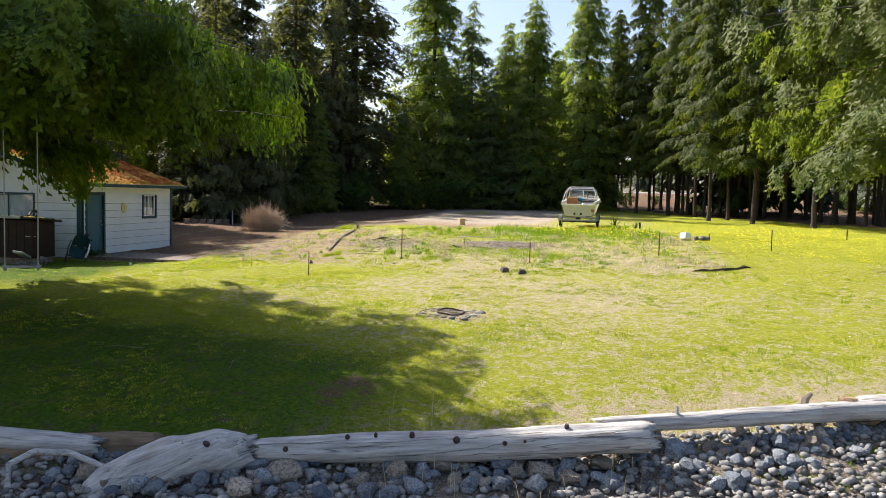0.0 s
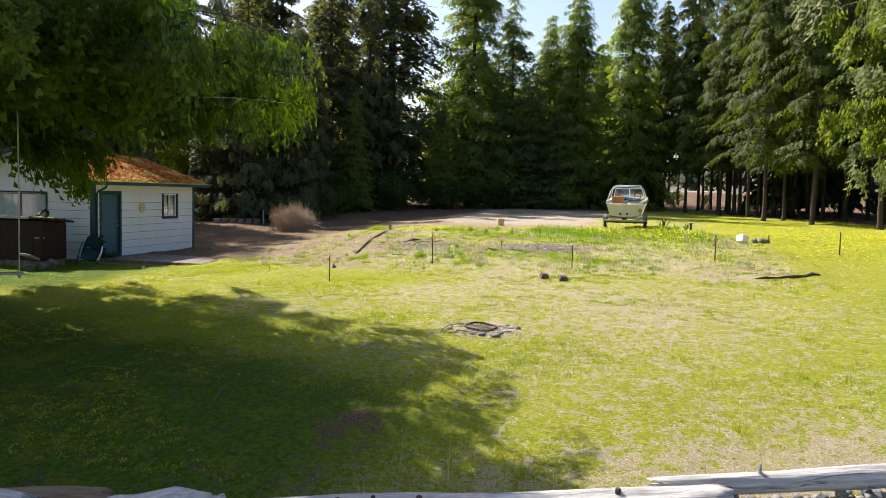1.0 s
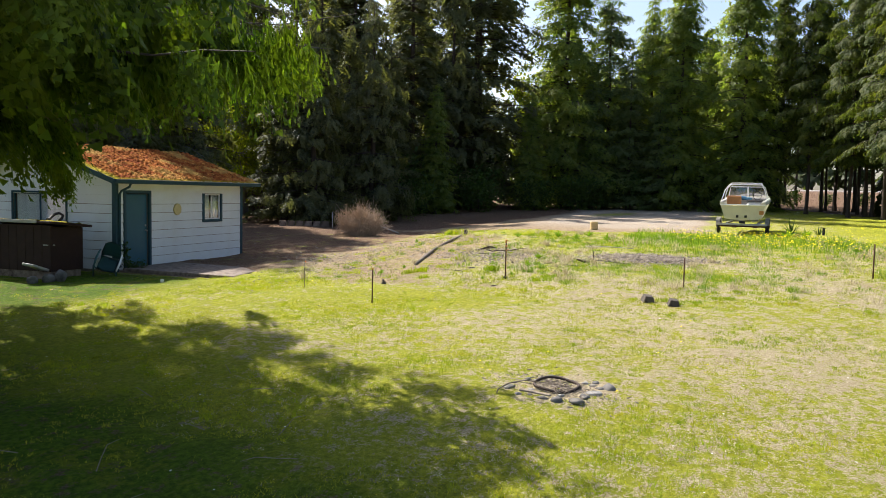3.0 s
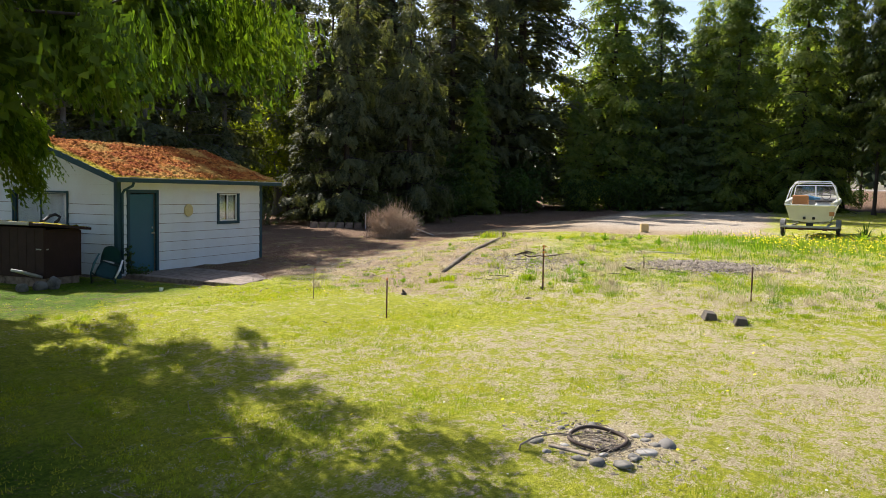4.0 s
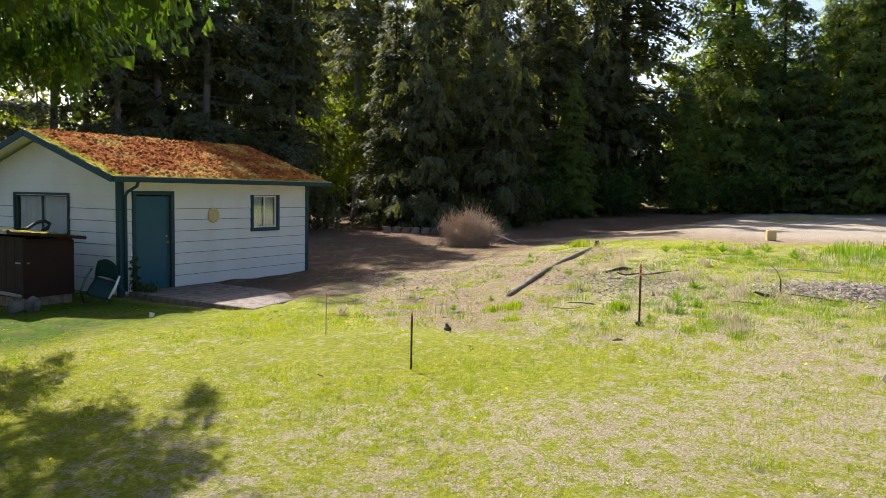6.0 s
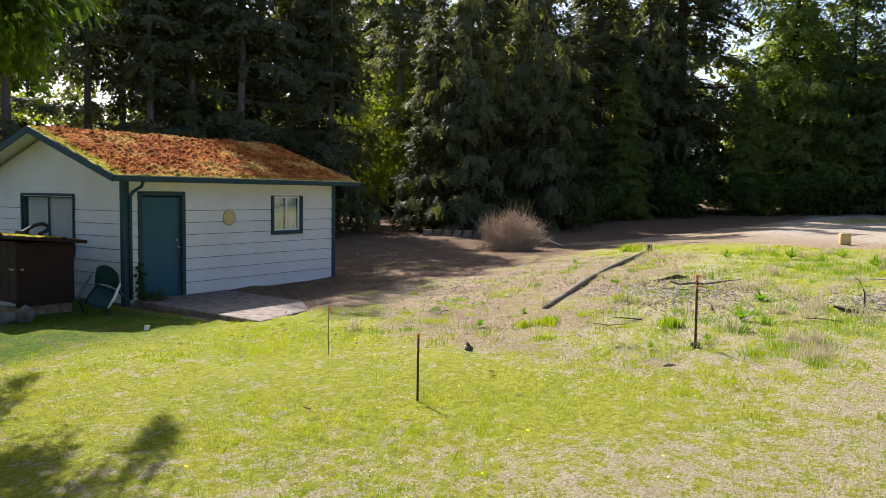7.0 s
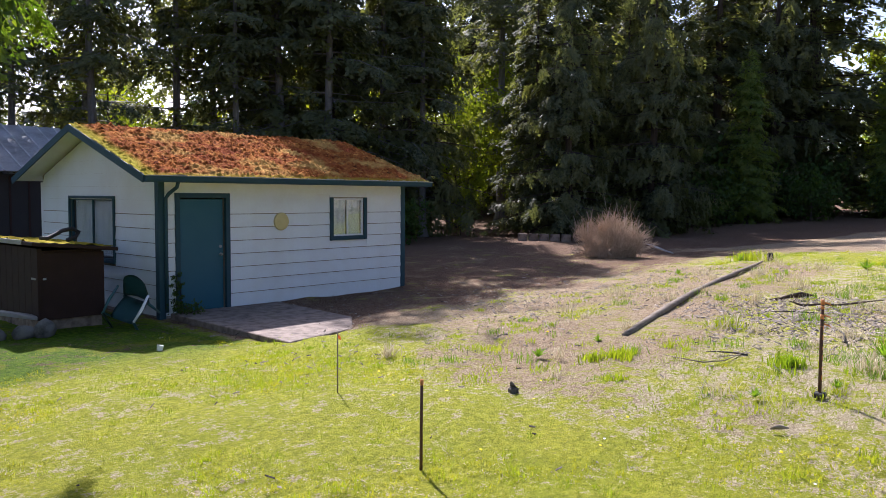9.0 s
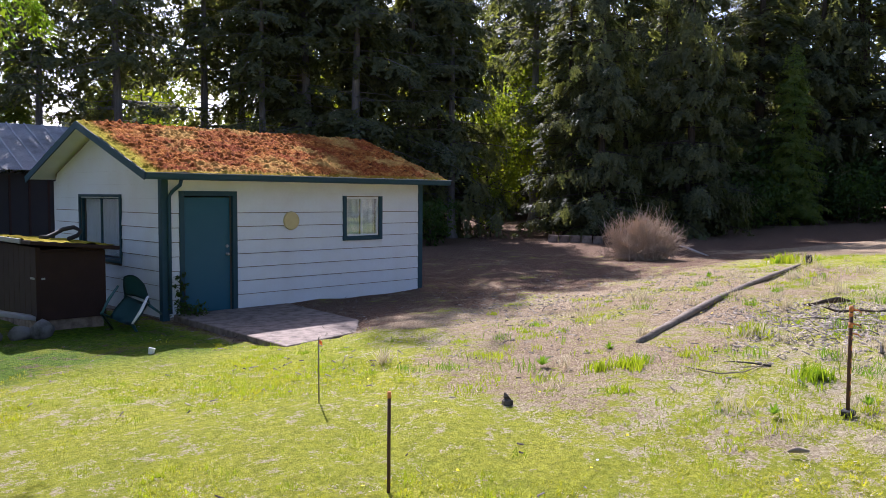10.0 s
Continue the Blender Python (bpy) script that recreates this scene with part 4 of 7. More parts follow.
def build_house():
    house = thing("house", "small cream shed house with a mossy orange roof", "shed")
    th = 0.12
    door = (-1.0, -0.09, 0.0, 2.02)
    win = (2.44, 3.28, 1.24, 2.02)
    gwin = (1.64, 3.5, 0.84, 1.99)
    # walls with their openings
    front = []
    for x0, x1 in spans(HX0, HX1, [door[:2], win[:2]]):
        front.append(((x0, 0, -0.12), (x1, th, WALL_TOP + 0.02)))
    front.append(((door[0], 0, door[3]), (door[1], th, WALL_TOP + 0.02)))
    front += [((win[0], 0, -0.12), (win[1], th, win[2])), ((win[0], 0, win[3]), (win[1], th, WALL_TOP + 0.02))]
    part("wall", boxed(*front), M_SHEATH, house)
    bm = bmesh.new()

    def gable(x, t, holes):
        ys = sorted({th, HY1 - th, RIDGE_Y, *[c for h in holes for c in h[:2]]})
        for a, b in zip(ys, ys[1:]):
            levels = [(-0.12, None)]
            for h in holes:
                if h[0] <= a and b <= h[1]:
                    levels = [(-0.12, h[2]), (h[3], None)]
            for z0, z1 in levels:
                za, zb = (gable_z(a), gable_z(b)) if z1 is None else (z1, z1)
                q = [bm.verts.new(c) for c in ((x, a, z0), (x, b, z0), (x, b, zb), (x, a, za), (x + t, a, z0), (x + t, b, z0), (x + t, b, zb), (x + t, a, za))]
                for f in ((0, 1, 2, 3), (4, 7, 6, 5), (0, 4, 5, 1), (3, 2, 6, 7), (0, 3, 7, 4), (1, 5, 6, 2)):
                    bm.faces.new([q[i] for i in f])

    gable(HX0, th, [gwin])
    part("wall", bm, M_SHEATH, house)
    bm = bmesh.new()
    gable(HX1 - th, th, [])
    part("wall", bm, M_SHEATH, house)
    part("wall", boxed(((HX0, HY1 - th, -0.12), (HX1, HY1, WALL_TOP))), M_SIDING, house)
    part("floor_slab", boxed(((HX0 + 0.05, 0.05, -0.14), (HX1 - 0.05, HY1 - 0.05, -0.02))), M_CONCRETE, house)
    part("foundation", boxed(((HX0 - 0.005, -0.008, -0.5), (HX1 + 0.005, HY1, -0.005))), M_CONCRETE, house, "dark stained concrete footing")
    part("ceiling_lining", boxed(((HX0 + th, th, WALL_TOP - 0.06), (HX1 - th, HY1 - th, WALL_TOP - 0.03))), M_DARKIN, house)
    # corner boards, fascia, gutter, barge boards
    for x in (HX0, HX1):
        sgn = -1 if x < 0 else 1
        part("corner_board", boxed(((x - 0.03 if sgn < 0 else x - 0.09, -0.034, -0.08), (x + 0.09 if sgn < 0 else x + 0.03, -0.003, WALL_TOP)), bevel=0.005), M_TEAL, house)
        part("corner_board", boxed(((x - 0.032 if sgn < 0 else x, -0.002, -0.08), (x if sgn < 0 else x + 0.032, 0.09, WALL_TOP)), bevel=0.005), M_TEAL, house)
    X0, X1 = -1.80, 4.92
    pitch = math.atan2(RIDGE_Z - EAVE_Z, RIDGE_Y - EAVE_Y)
    part("soffit", boxed(((X0 + 0.03, EAVE_Y + 0.03, WALL_TOP - 0.0), (X1 - 0.03, 0.0, WALL_TOP + 0.02))), M_SIDING, house)
    part("fascia", boxed(((X0, EAVE_Y, EAVE_Z - 0.085), (X1, EAVE_Y + 0.03, EAVE_Z + 0.01)), bevel=0.004), M_TEAL, house)
    g = bmesh.new()
    prof = [(0.0, 0.05), (-0.015, -0.04), (-0.04, -0.06), (-0.085, -0.055), (-0.10, -0.02), (-0.105, 0.035), (-0.115, 0.038), (-0.112, 0.05), (-0.098, 0.042), (-0.09, -0.015), (-0.075, -0.045), (-0.04, -0.05), (-0.022, -0.035), (-0.01, 0.05)]
    rings = [[g.verts.new((x, EAVE_Y + a, EAVE_Z + b - 0.03)) for a, b in prof] for x in (X0 - 0.02, X1 + 0.04)]
    for k in range(len(prof)):
        l = (k + 1) % len(prof)
        g.faces.new((rings[0][k], rings[0][l], rings[1][l], rings[1][k]))
    for r in rings:
        g.faces.new(r)
    part("gutter", g, M_TEAL, house, "dark teal metal eaves gutter")
    # pale tube added as the highlight along the gutter edge
    part("gutter_highlight", tubed([(X0 - 0.02, EAVE_Y - 0.112, EAVE_Z + 0.018), (X1 + 0.04, EAVE_Y - 0.112, EAVE_Z + 0.018)], 0.009, 6), M_GALV, house, "pale strip drawn for the lit gutter edge")
    part("downspout", tubed([(-1.22, EAVE_Y - 0.04, EAVE_Z - 0.09), (-1.22, EAVE_Y, EAVE_Z - 0.17), (-1.24, -0.10, EAVE_Z - 0.28), (-1.28, -0.07, EAVE_Z - 0.36), (-1.28, -0.065, 1.2), (-1.28, -0.065, 0.05)], 0.032, 8), M_TEAL, house, smooth=True)
    # roof: two decks, moss over the sunlit one
    run = math.hypot(RIDGE_Z - EAVE_Z, RIDGE_Y - EAVE_Y)
    for side in (0, 1):
        m = Matrix.Translation((0, EAVE_Y if side == 0 else 2 * RIDGE_Y - EAVE_Y, EAVE_Z)) @ Matrix.Rotation(pitch if side == 0 else -pitch, 4, "X")
        d = 1 if side == 0 else -1
        deck = bmesh.new()
        box(deck, (X0, min(0, d * run), -0.03), (X1, max(0, d * run), 0.03), 0, m)
        part("roof_deck", deck, M_SIDING, house, "pale painted roof boards")
        for x in (X0 - 0.025, X1):
            bb = bmesh.new()
            box(bb, (x, min(-0.02 * d, d * run), -0.10), (x + 0.025, max(-0.02 * d, d * run), 0.035), 0.004, m)
            part("barge_board", bb, M_TEAL, house)
        nx, ny = (260, 110) if side == 0 else (60, 25)
        gx, gy = np.linspace(X0 - 0.01, X1 + 0.01, nx), np.linspace(-0.05, run + 0.015, ny)
        A, B = np.meshgrid(gx, gy, indexing="ij")
        lump = np.array([noise.noise((a * 8, b * 8, 3 + side)) * 0.5 + noise.noise((a * 17, b * 17, 9)) * 0.75 + noise.noise((a * 2.1, b * 2.1, 5)) * 0.5 for a, b in zip(A.ravel(), B.ravel())]).reshape(A.shape)
        rim = np.minimum(np.minimum(A - gx[0], gx[-1] - A), np.minimum(B - gy[0], 9))
        H = 0.038 + np.clip(lump + 0.35, 0, 2) * 0.078 * (0.35 + 0.65 * sstep(0, 0.15, rim))
        i = np.arange(nx * ny).reshape(nx, ny)
        q = np.stack([i[:-1, :-1], i[1:, :-1], i[1:, 1:], i[:-1, 1:]], -1).reshape(-1, 4)
        P = np.stack([A, B * d, H], -1).reshape(-1, 3)
        P4 = np.concatenate([P, np.ones((len(P), 1))], 1) @ np.array(m).T
        if d < 0:
            q = q[:, ::-1]
        ob = mesh_obj("moss_cover", P4[:, :3], np.ascontiguousarray(q), M_MOSS, house, smooth=True)
        tagged(ob, "thick orange and brown moss with yellow-green rims")
        at = ob.data.attributes.new("edge", "FLOAT", "POINT")
        e = (1 - sstep(0.02, 0.38, A - gx[0] + 0.25 * lump)) * 0.9
        e = np.maximum(e, 0.5 * (1 - sstep(0.0, 0.10, B + 0.04 * lump)))
        at.data.foreach_set("value", e.astype(np.float32).ravel())
    # door
    dr = thing("door_leaf", "", "")
    dr.parent = house
    w, h = door[1] - door[0], door[3] - door[2]
    part("slab", boxed(((door[0] + 0.02, 0.035, 0.015), (door[1] - 0.02, 0.075, door[3] - 0.02)), bevel=0.004), M_DOOR, dr, "plain dark teal painted door")
    part("knob", tubed([(-0.17, 0.04, 1.0), (-0.17, 0.015, 1.0), (-0.17, -0.01, 1.0), (-0.17, -0.035, 1.0)], [0.03, 0.012, 0.028, 0.02], 12), M_GALV, dr, "dull steel door knob", smooth=True)
    part("deadbolt", tubed([(-0.17, 0.04, 1.14), (-0.17, 0.02, 1.14)], 0.028, 12), M_GALV, dr)
    part("door_casing", boxed(((door[0] - 0.085, -0.045, 0), (door[0], 0.03, door[3] + 0.085)), ((door[1], -0.045, 0), (door[1] + 0.09, 0.03, door[3] + 0.085)), ((door[0], -0.047, door[3]), (door[1], 0.03, door[3] + 0.085)), bevel=0.005), M_TEAL, house)
    part("threshold", boxed(((door[0] - 0.05, -0.12, -0.10), (door[1] + 0.06, 0.1, 0.012)), bevel=0.008), M_CONCRETE, house)
    # windows
    sash(house, win[1] - win[0], win[3] - win[2], pose(win[0], 0, win[2]), M_WHITE, M_TEAL, top_trim=False)
    sash(house, gwin[1] - gwin[0], gwin[3] - gwin[2], pose(HX0, gwin[1], gwin[2], 0, 0, -90), M_TEAL, M_TEAL, trim=0.05, glass=M_GLASS_SKY)
    cur = bmesh.new()
    for a, b in ((2.44, 2.86), (2.9, 3.27)):
        pts = [(x, 0.10 + 0.012 * math.sin(x * 45), z) for x in np.linspace(a, b, 22) for z in (1.25, 2.04)]
        vs = [cur.verts.new(p) for p in pts]
        for k in range(21):
            cur.faces.new((vs[2 * k], vs[2 * k + 2], vs[2 * k + 3], vs[2 * k + 1]))
    part("curtain", cur, M_CURTAIN, house)
    # pale cloth behind both panes; in the left it stands for reflected sky
    cur = bmesh.new()
    vs = [cur.verts.new((HX0 + 0.065 + 0.010 * math.sin(y * 37), y, z)) for y in np.linspace(1.7, 3.45, 60) for z in (0.9, 1.98)]
    for k in range(59):
        cur.faces.new((vs[2 * k], vs[2 * k + 2], vs[2 * k + 3], vs[2 * k + 1]))
    part("curtain", cur, M_CURTAIN, house)
    # round plate on the wall, small hook mark
    plate = bmesh.new()
    tube(plate, [(1.14, -0.022, 1.57), (1.14, -0.05, 1.57), (1.14, -0.055, 1.57)], [0.175, 0.165, 0.12], 24)
    part("wall_plate", plate, M_DISC, house, "round yellowed plate on the siding")
    # siding boards of the door side
    rows = [(-0.02, 0.27)] + [(0.27 + 0.2435 * k, 0.27 + 0.2435 * (k + 1)) for k in range(6)] + [(1.731, WALL_TOP)]
    lib = {}

    def board(w, h, m):
        key = (round(w, 3), round(h, 3))
        if key not in lib:
            v, f = lap_board(w, h)
            lib[key] = mesh_obj("siding_board", v, f, M_SIDING, house)
            lib[key].matrix_basis = m
            return
        ob = new("siding_board", lib[key].data)
        ob.parent, ob.matrix_basis = house, m

    for z0, z1 in rows:
        cuts = []
        if z0 < door[3]:
            cuts.append((door[0] - 0.085, door[1] + 0.09))
        if z1 > win[2] - 0.085 and z0 < win[3] - 0.2:
            cuts.append((win[0] - 0.085, win[1] + 0.085))
        if z1 == WALL_TOP:
            cuts = [(door[0] - 0.085, door[1] + 0.09), (win[0] - 0.085, win[1] + 0.085)]
            for x0, x1 in spans(HX0 + 0.09, HX1 - 0.09, cuts):
                board(x1 - x0, 2.105 - z0, pose(x0, 0, z0))
            board(win[1] - win[0] + 0.17, 2.105 - win[3] - 0.02, pose(win[0] - 0.085, 0, win[3] + 0.02))
            board(HX1 - HX0 - 0.18, WALL_TOP - 2.105, pose(HX0 + 0.09, 0, 2.105))
            continue
        for x0, x1 in spans(HX0 + 0.09, HX1 - 0.09, cuts):
            board(x1 - x0, z1 - z0 - 0.013, pose(x0, 0, z0))
        sill = win[2] - 0.085
        if z0 < sill < z1:
            board(win[1] - win[0] + 0.17, sill - z0, pose(win[0] - 0.085, 0, z0))
    # gable: lap boards up to the roof, cut to its slope
    y_at = lambda z: EAVE_Y + (RIDGE_Y - EAVE_Y) * (z - EAVE_Z + 0.10) / (RIDGE_Z - EAVE_Z)
    grow = [rows[k] for k in range(7)] + [(1.731 + 0.2435 * k, min(1.731 + 0.2435 * (k + 1), gable_z(RIDGE_Y) - 0.03)) for k in range(7)]
    for z0, z1 in grow:
        if z1 - z0 < 0.03:
            continue
        z1 -= 0.013 if z0 < 1.7 else 0.001
        ends = [max(0.09, y_at(z)) for z in (z0, z1)]
        cuts = [(gwin[0] - 0.05, gwin[1] + 0.05)] if z1 > gwin[2] - 0.05 and z0 < gwin[3] - 0.05 else []
        for y0, y1 in spans(ends[0], 2 * RIDGE_Y - ends[0], cuts):
            ya = ends[1] if y0 == ends[0] else y0
            yb = 2 * RIDGE_Y - ends[1] if y1 == 2 * RIDGE_Y - ends[0] else y1
            yb = max(yb, ya + 0.01)
            lip = 0.020 if z0 < 1.7 else 0.008
            v = [(HX0 - lip, y0, z0), (HX0 - lip, y1, z0), (HX0 - 0.004, yb, z1), (HX0 - 0.004, ya, z1), (HX0, y0, z0), (HX0, y1, z0), (HX0, yb, z1), (HX0, ya, z1)]
            mesh_obj("siding_board", v, [(3, 2, 1, 0), (4, 5, 6, 7), (1, 5, 4, 0), (7, 6, 2, 3), (4, 7, 3, 0), (2, 6, 5, 1)], M_SIDING, house)
    # doorstep slab, set cornerwise in the grass
    bm = bmesh.new()
    plan = [(-1.40, -3.68), (0.0, -3.42), (0.76, -2.52), (0.98, -0.13), (-1.26, -0.13)]
    lo = [bm.verts.new((x, y, -0.25)) for x, y in plan]
    hi = [bm.verts.new((x, y, 0.02 + 0.02 * (y + 3.5) / 3.5)) for x, y in plan]
    for k in range(5):
        bm.faces.new((lo[k], lo[(k + 1) % 5], hi[(k + 1) % 5], hi[k]))
    bm.faces.new(hi)
    bmesh.ops.bevel(bm, geom=list(bm.edges), offset=0.012, segments=1, affect="EDGES")
    tagged(part("doorstep_slab", bm, M_DOORSTEP), "worn pinkish concrete slab before the door", "slab")


build_house()


def build_lean_to():
    """The low brown store beside the gable, with a mossy lid and odds and ends on it."""
    s = thing("storage_box", "low dark brown wooden store with a mossy lid", "storage shed")
    x0, x1, y0, y1, z0 = -3.25, -2.2, 0.3, 2.7, 0.1
    part("body", boxed(((x0 + 0.02, y0 + 0.02, z0), (x1 - 0.02, y1, 1.18))), M_BROWN, s)
    n = 9
    for k in range(n):
        w = (y1 - y0) / n
        bm = boxed(((x0, y0 + k * w + 0.004, z0 - 0.02), (x0 + 0.022, y0 + (k + 1) * w - 0.004, 1.22)), bevel=0.003)
        part("plank", bm, M_BROWN, s)
    part("side_panel", boxed(((x0 + 0.02, y0, z0 - 0.02), (x1, y0 + 0.018, 1.14)), bevel=0.003), M_BROWN, s)
    part("corner_post", boxed(((x0 - 0.01, y0 - 0.012, z0 - 0.02), (x0 + 0.06, y0 + 0.05, 1.22)), bevel=0.004), M_BROWN, s)
    for z in (0.72,):
        part("hasp", boxed(((x0 - 0.02, y0 + 0.06, z), (x0 - 0.004, y0 + 0.22, z + 0.03)), bevel=0.003), M_GALV, s, "dull steel hasp")
        part("hasp_staple", boxed(((x0 + 0.07, y0 - 0.02, z), (x0 + 0.12, y0 - 0.002, z + 0.03)), bevel=0.003), M_GALV, s, "dull steel staple")
    lid = bmesh.new()
    m = Matrix.Translation((x0 - 0.12, y0 - 0.14, 1.30)) @ Matrix.Rotation(math.atan2(0.13, 1.35), 4, "Y")
    box(lid, (0, 0, -0.03), (1.36, y1 - y0 + 0.25, 0.03), 0.008, m)
    part("lid", lid, M_BROWN, s)
    rng = random.Random(8)
    A, B = np.meshgrid(np.linspace(0.01, 1.35, 60), np.linspace(0.01, y1 - y0 + 0.24, 100), indexing="ij")
    H = np.array([0.032 + max(0, noise.noise((a * 6, b * 6, 1)) + 0.15) * 0.05 for a, b in zip(A.ravel(), B.ravel())])
    P = np.stack([A.ravel(), B.ravel(), H, np.ones(H.size)], -1) @ np.array(m).T
    i = np.arange(H.size).reshape(A.shape)
    q = np.stack([i[:-1, :-1], i[1:, :-1], i[1:, 1:], i[:-1, 1:]], -1).reshape(-1, 4)
    ob = mesh_obj("moss_cover", P[:, :3], q, M_MOSS, s, smooth=True)
    ob.data.attributes.new("edge", "FLOAT", "POINT").data.foreach_set("value", np.full(H.size, 0.75, dtype=np.float32))
    part("lid_flashing", boxed(((x0 - 0.14, y0 + 0.3, 1.27), (x0 - 0.115, y1, 1.345)), bevel=0.004), M_GALV, s)
    bm = boxed(((x0 + 0.03, y0 + 0.03, -0.45), (x1 - 0.03, y1, z0 - 0.004)), bevel=0.012)
    part("footing", bm, M_SLAB, s, "stained concrete footing")
    # branch-like hose end lying on the lid, and a pale board below
    hose = part("hose", tubed([(-3.1, 0.55, 1.36), (-2.98, 0.6, 1.36), (-2.85, 0.68, 1.4), (-2.7, 0.72, 1.47), (-2.52, 0.75, 1.50), (-2.42, 0.72, 1.44), (-2.5, 0.68, 1.36), (-2.66, 0.6, 1.32)], 0.035, 8), M_BLACK, smooth=True)
    tagged(hose, "loop of stiff black hose lying on the store lid", "hose")
    for (x, y, r) in ((-3.55, 0.05, 0.17), (-3.28, -0.02, 0.2), (-3.9, 0.2, 0.15)):
        v, f = rock_data(rng, r, 0.9)
        ob = mesh_obj("stone", v + np.array([x, y, float(gz(x, y)) + r * 0.4]), f, M_BLOCK_STONE, smooth=True)
        tagged(ob, "rounded dark grey stone beside the brown store", "stone", "stones by the store")
    bm = bmesh.new()
    box(bm, (-0.45, -0.14, -0.03), (0.45, 0.14, 0.03), 0.01, pose(-3.62, 0.35, 0.22, 8, 14, 20))
    tagged(part("foam_board", bm, M_GALV), "weathered grey foam board leaning on stones", "board")


build_lean_to()


def build_plastic_chair():
    """A moulded garden chair, tipped on its side against the wall."""
    c = thing("garden_chair", "dark green plastic garden chair tipped against the wall", "chair", pose(-1.9, -0.2, float(gz(-1.9, -0.2)) + 0.03, 52, 16, -58))
    bm = bmesh.new()
    n = 9
    g = [[bm.verts.new((x * (0.23 - 0.04 * abs(y - 0.4)), y * 0.44 - 0.2, 0.42 + 0.03 * x * x - 0.02 * y)) for x in np.linspace(-1, 1, n)] for y in np.linspace(0, 1, 6)]
    for r in range(5):
        for k in range(n - 1):
            bm.faces.new((g[r][k], g[r][k + 1], g[r + 1][k + 1], g[r + 1][k]))
    bmesh.ops.solidify(bm, geom=list(bm.faces), thickness=0.015)
    part("seat", bm, M_GREEN, c, smooth=True)
    bm = bmesh.new()
    g = [[bm.verts.new((x * (0.24 - 0.05 * z * z), 0.23 + 0.14 * z + 0.05 * (1 - x * x), 0.42 + 0.46 * z * (1 - 0.18 * x * x))) for x in np.linspace(-1, 1, n)] for z in np.linspace(0, 1, 8)]
    for r in range(7):
        for k in range(n - 1):
            bm.faces.new((g[r][k], g[r][k + 1], g[r + 1][k + 1], g[r + 1][k]))
    bmesh.ops.solidify(bm, geom=list(bm.faces), thickness=0.015)
    part("backrest", bm, M_GREEN, c, smooth=True)
    for sx in (-1, 1):
        part("arm_rest", tubed([(sx * 0.27, -0.22, 0.60), (sx * 0.29, 0.0, 0.63), (sx * 0.27, 0.26, 0.66)], [0.02, 0.028, 0.02], 8, flat=0.6), M_WHITE if sx > 0 else M_GREEN, c, smooth=True)
        part("leg", tubed([(sx * 0.22, -0.18, 0.42), (sx * 0.28, -0.23, 0.6), (sx * 0.27, -0.25, 0.0)], [0.02, 0.022, 0.018], 6), M_GREEN, c, smooth=True)
        part("leg", tubed([(sx * 0.22, 0.22, 0.42), (sx * 0.25, 0.30, 0.0)], [0.024, 0.018], 6), M_GREEN, c, smooth=True)


build_plastic_chair()


def build_neighbour():
    """The building behind, of which the pale metal roof and a dark wall show."""
    h = thing("outbuilding", "dark outbuilding with a pale weathered metal roof", "building")
    x0, x1, y0, y1 = -7.5, 1.2, 8.6, 13.5
    part("wall", boxed(((x0, y0, -0.3), (x1, y1, 2.55))), M_DARKIN, h)
    for x in np.arange(x0, x1, 0.45):
        part("wall_batten", boxed(((x, y0 - 0.02, -0.2), (x + 0.05, y0, 2.5))), M_BROWN, h)
    bm = bmesh.new()
    yr, zr = (y0 + y1) / 2, 3.95
    for s, ya in ((0, y0 - 0.35), (1, y1 + 0.35)):
        q = [bm.verts.new(p) for p in ((x0 - 0.3, ya, 2.62), (x1 + 0.3, ya, 2.62), (x1 + 0.3, yr, zr), (x0 - 0.3, yr, zr))]
        bm.faces.new(q)
    bmesh.ops.solidify(bm, geom=list(bm.faces), thickness=0.06)
    roof = part("roof", bm, M_METALROOF, h)
    for x in np.arange(x0 - 0.2, x1 + 0.3, 0.45):
        part("roof_seam", tubed([(x, y0 - 0.36, 2.63), (x, yr, zr + 0.02)], 0.02, 5), M_METALROOF, h)


build_neighbour()


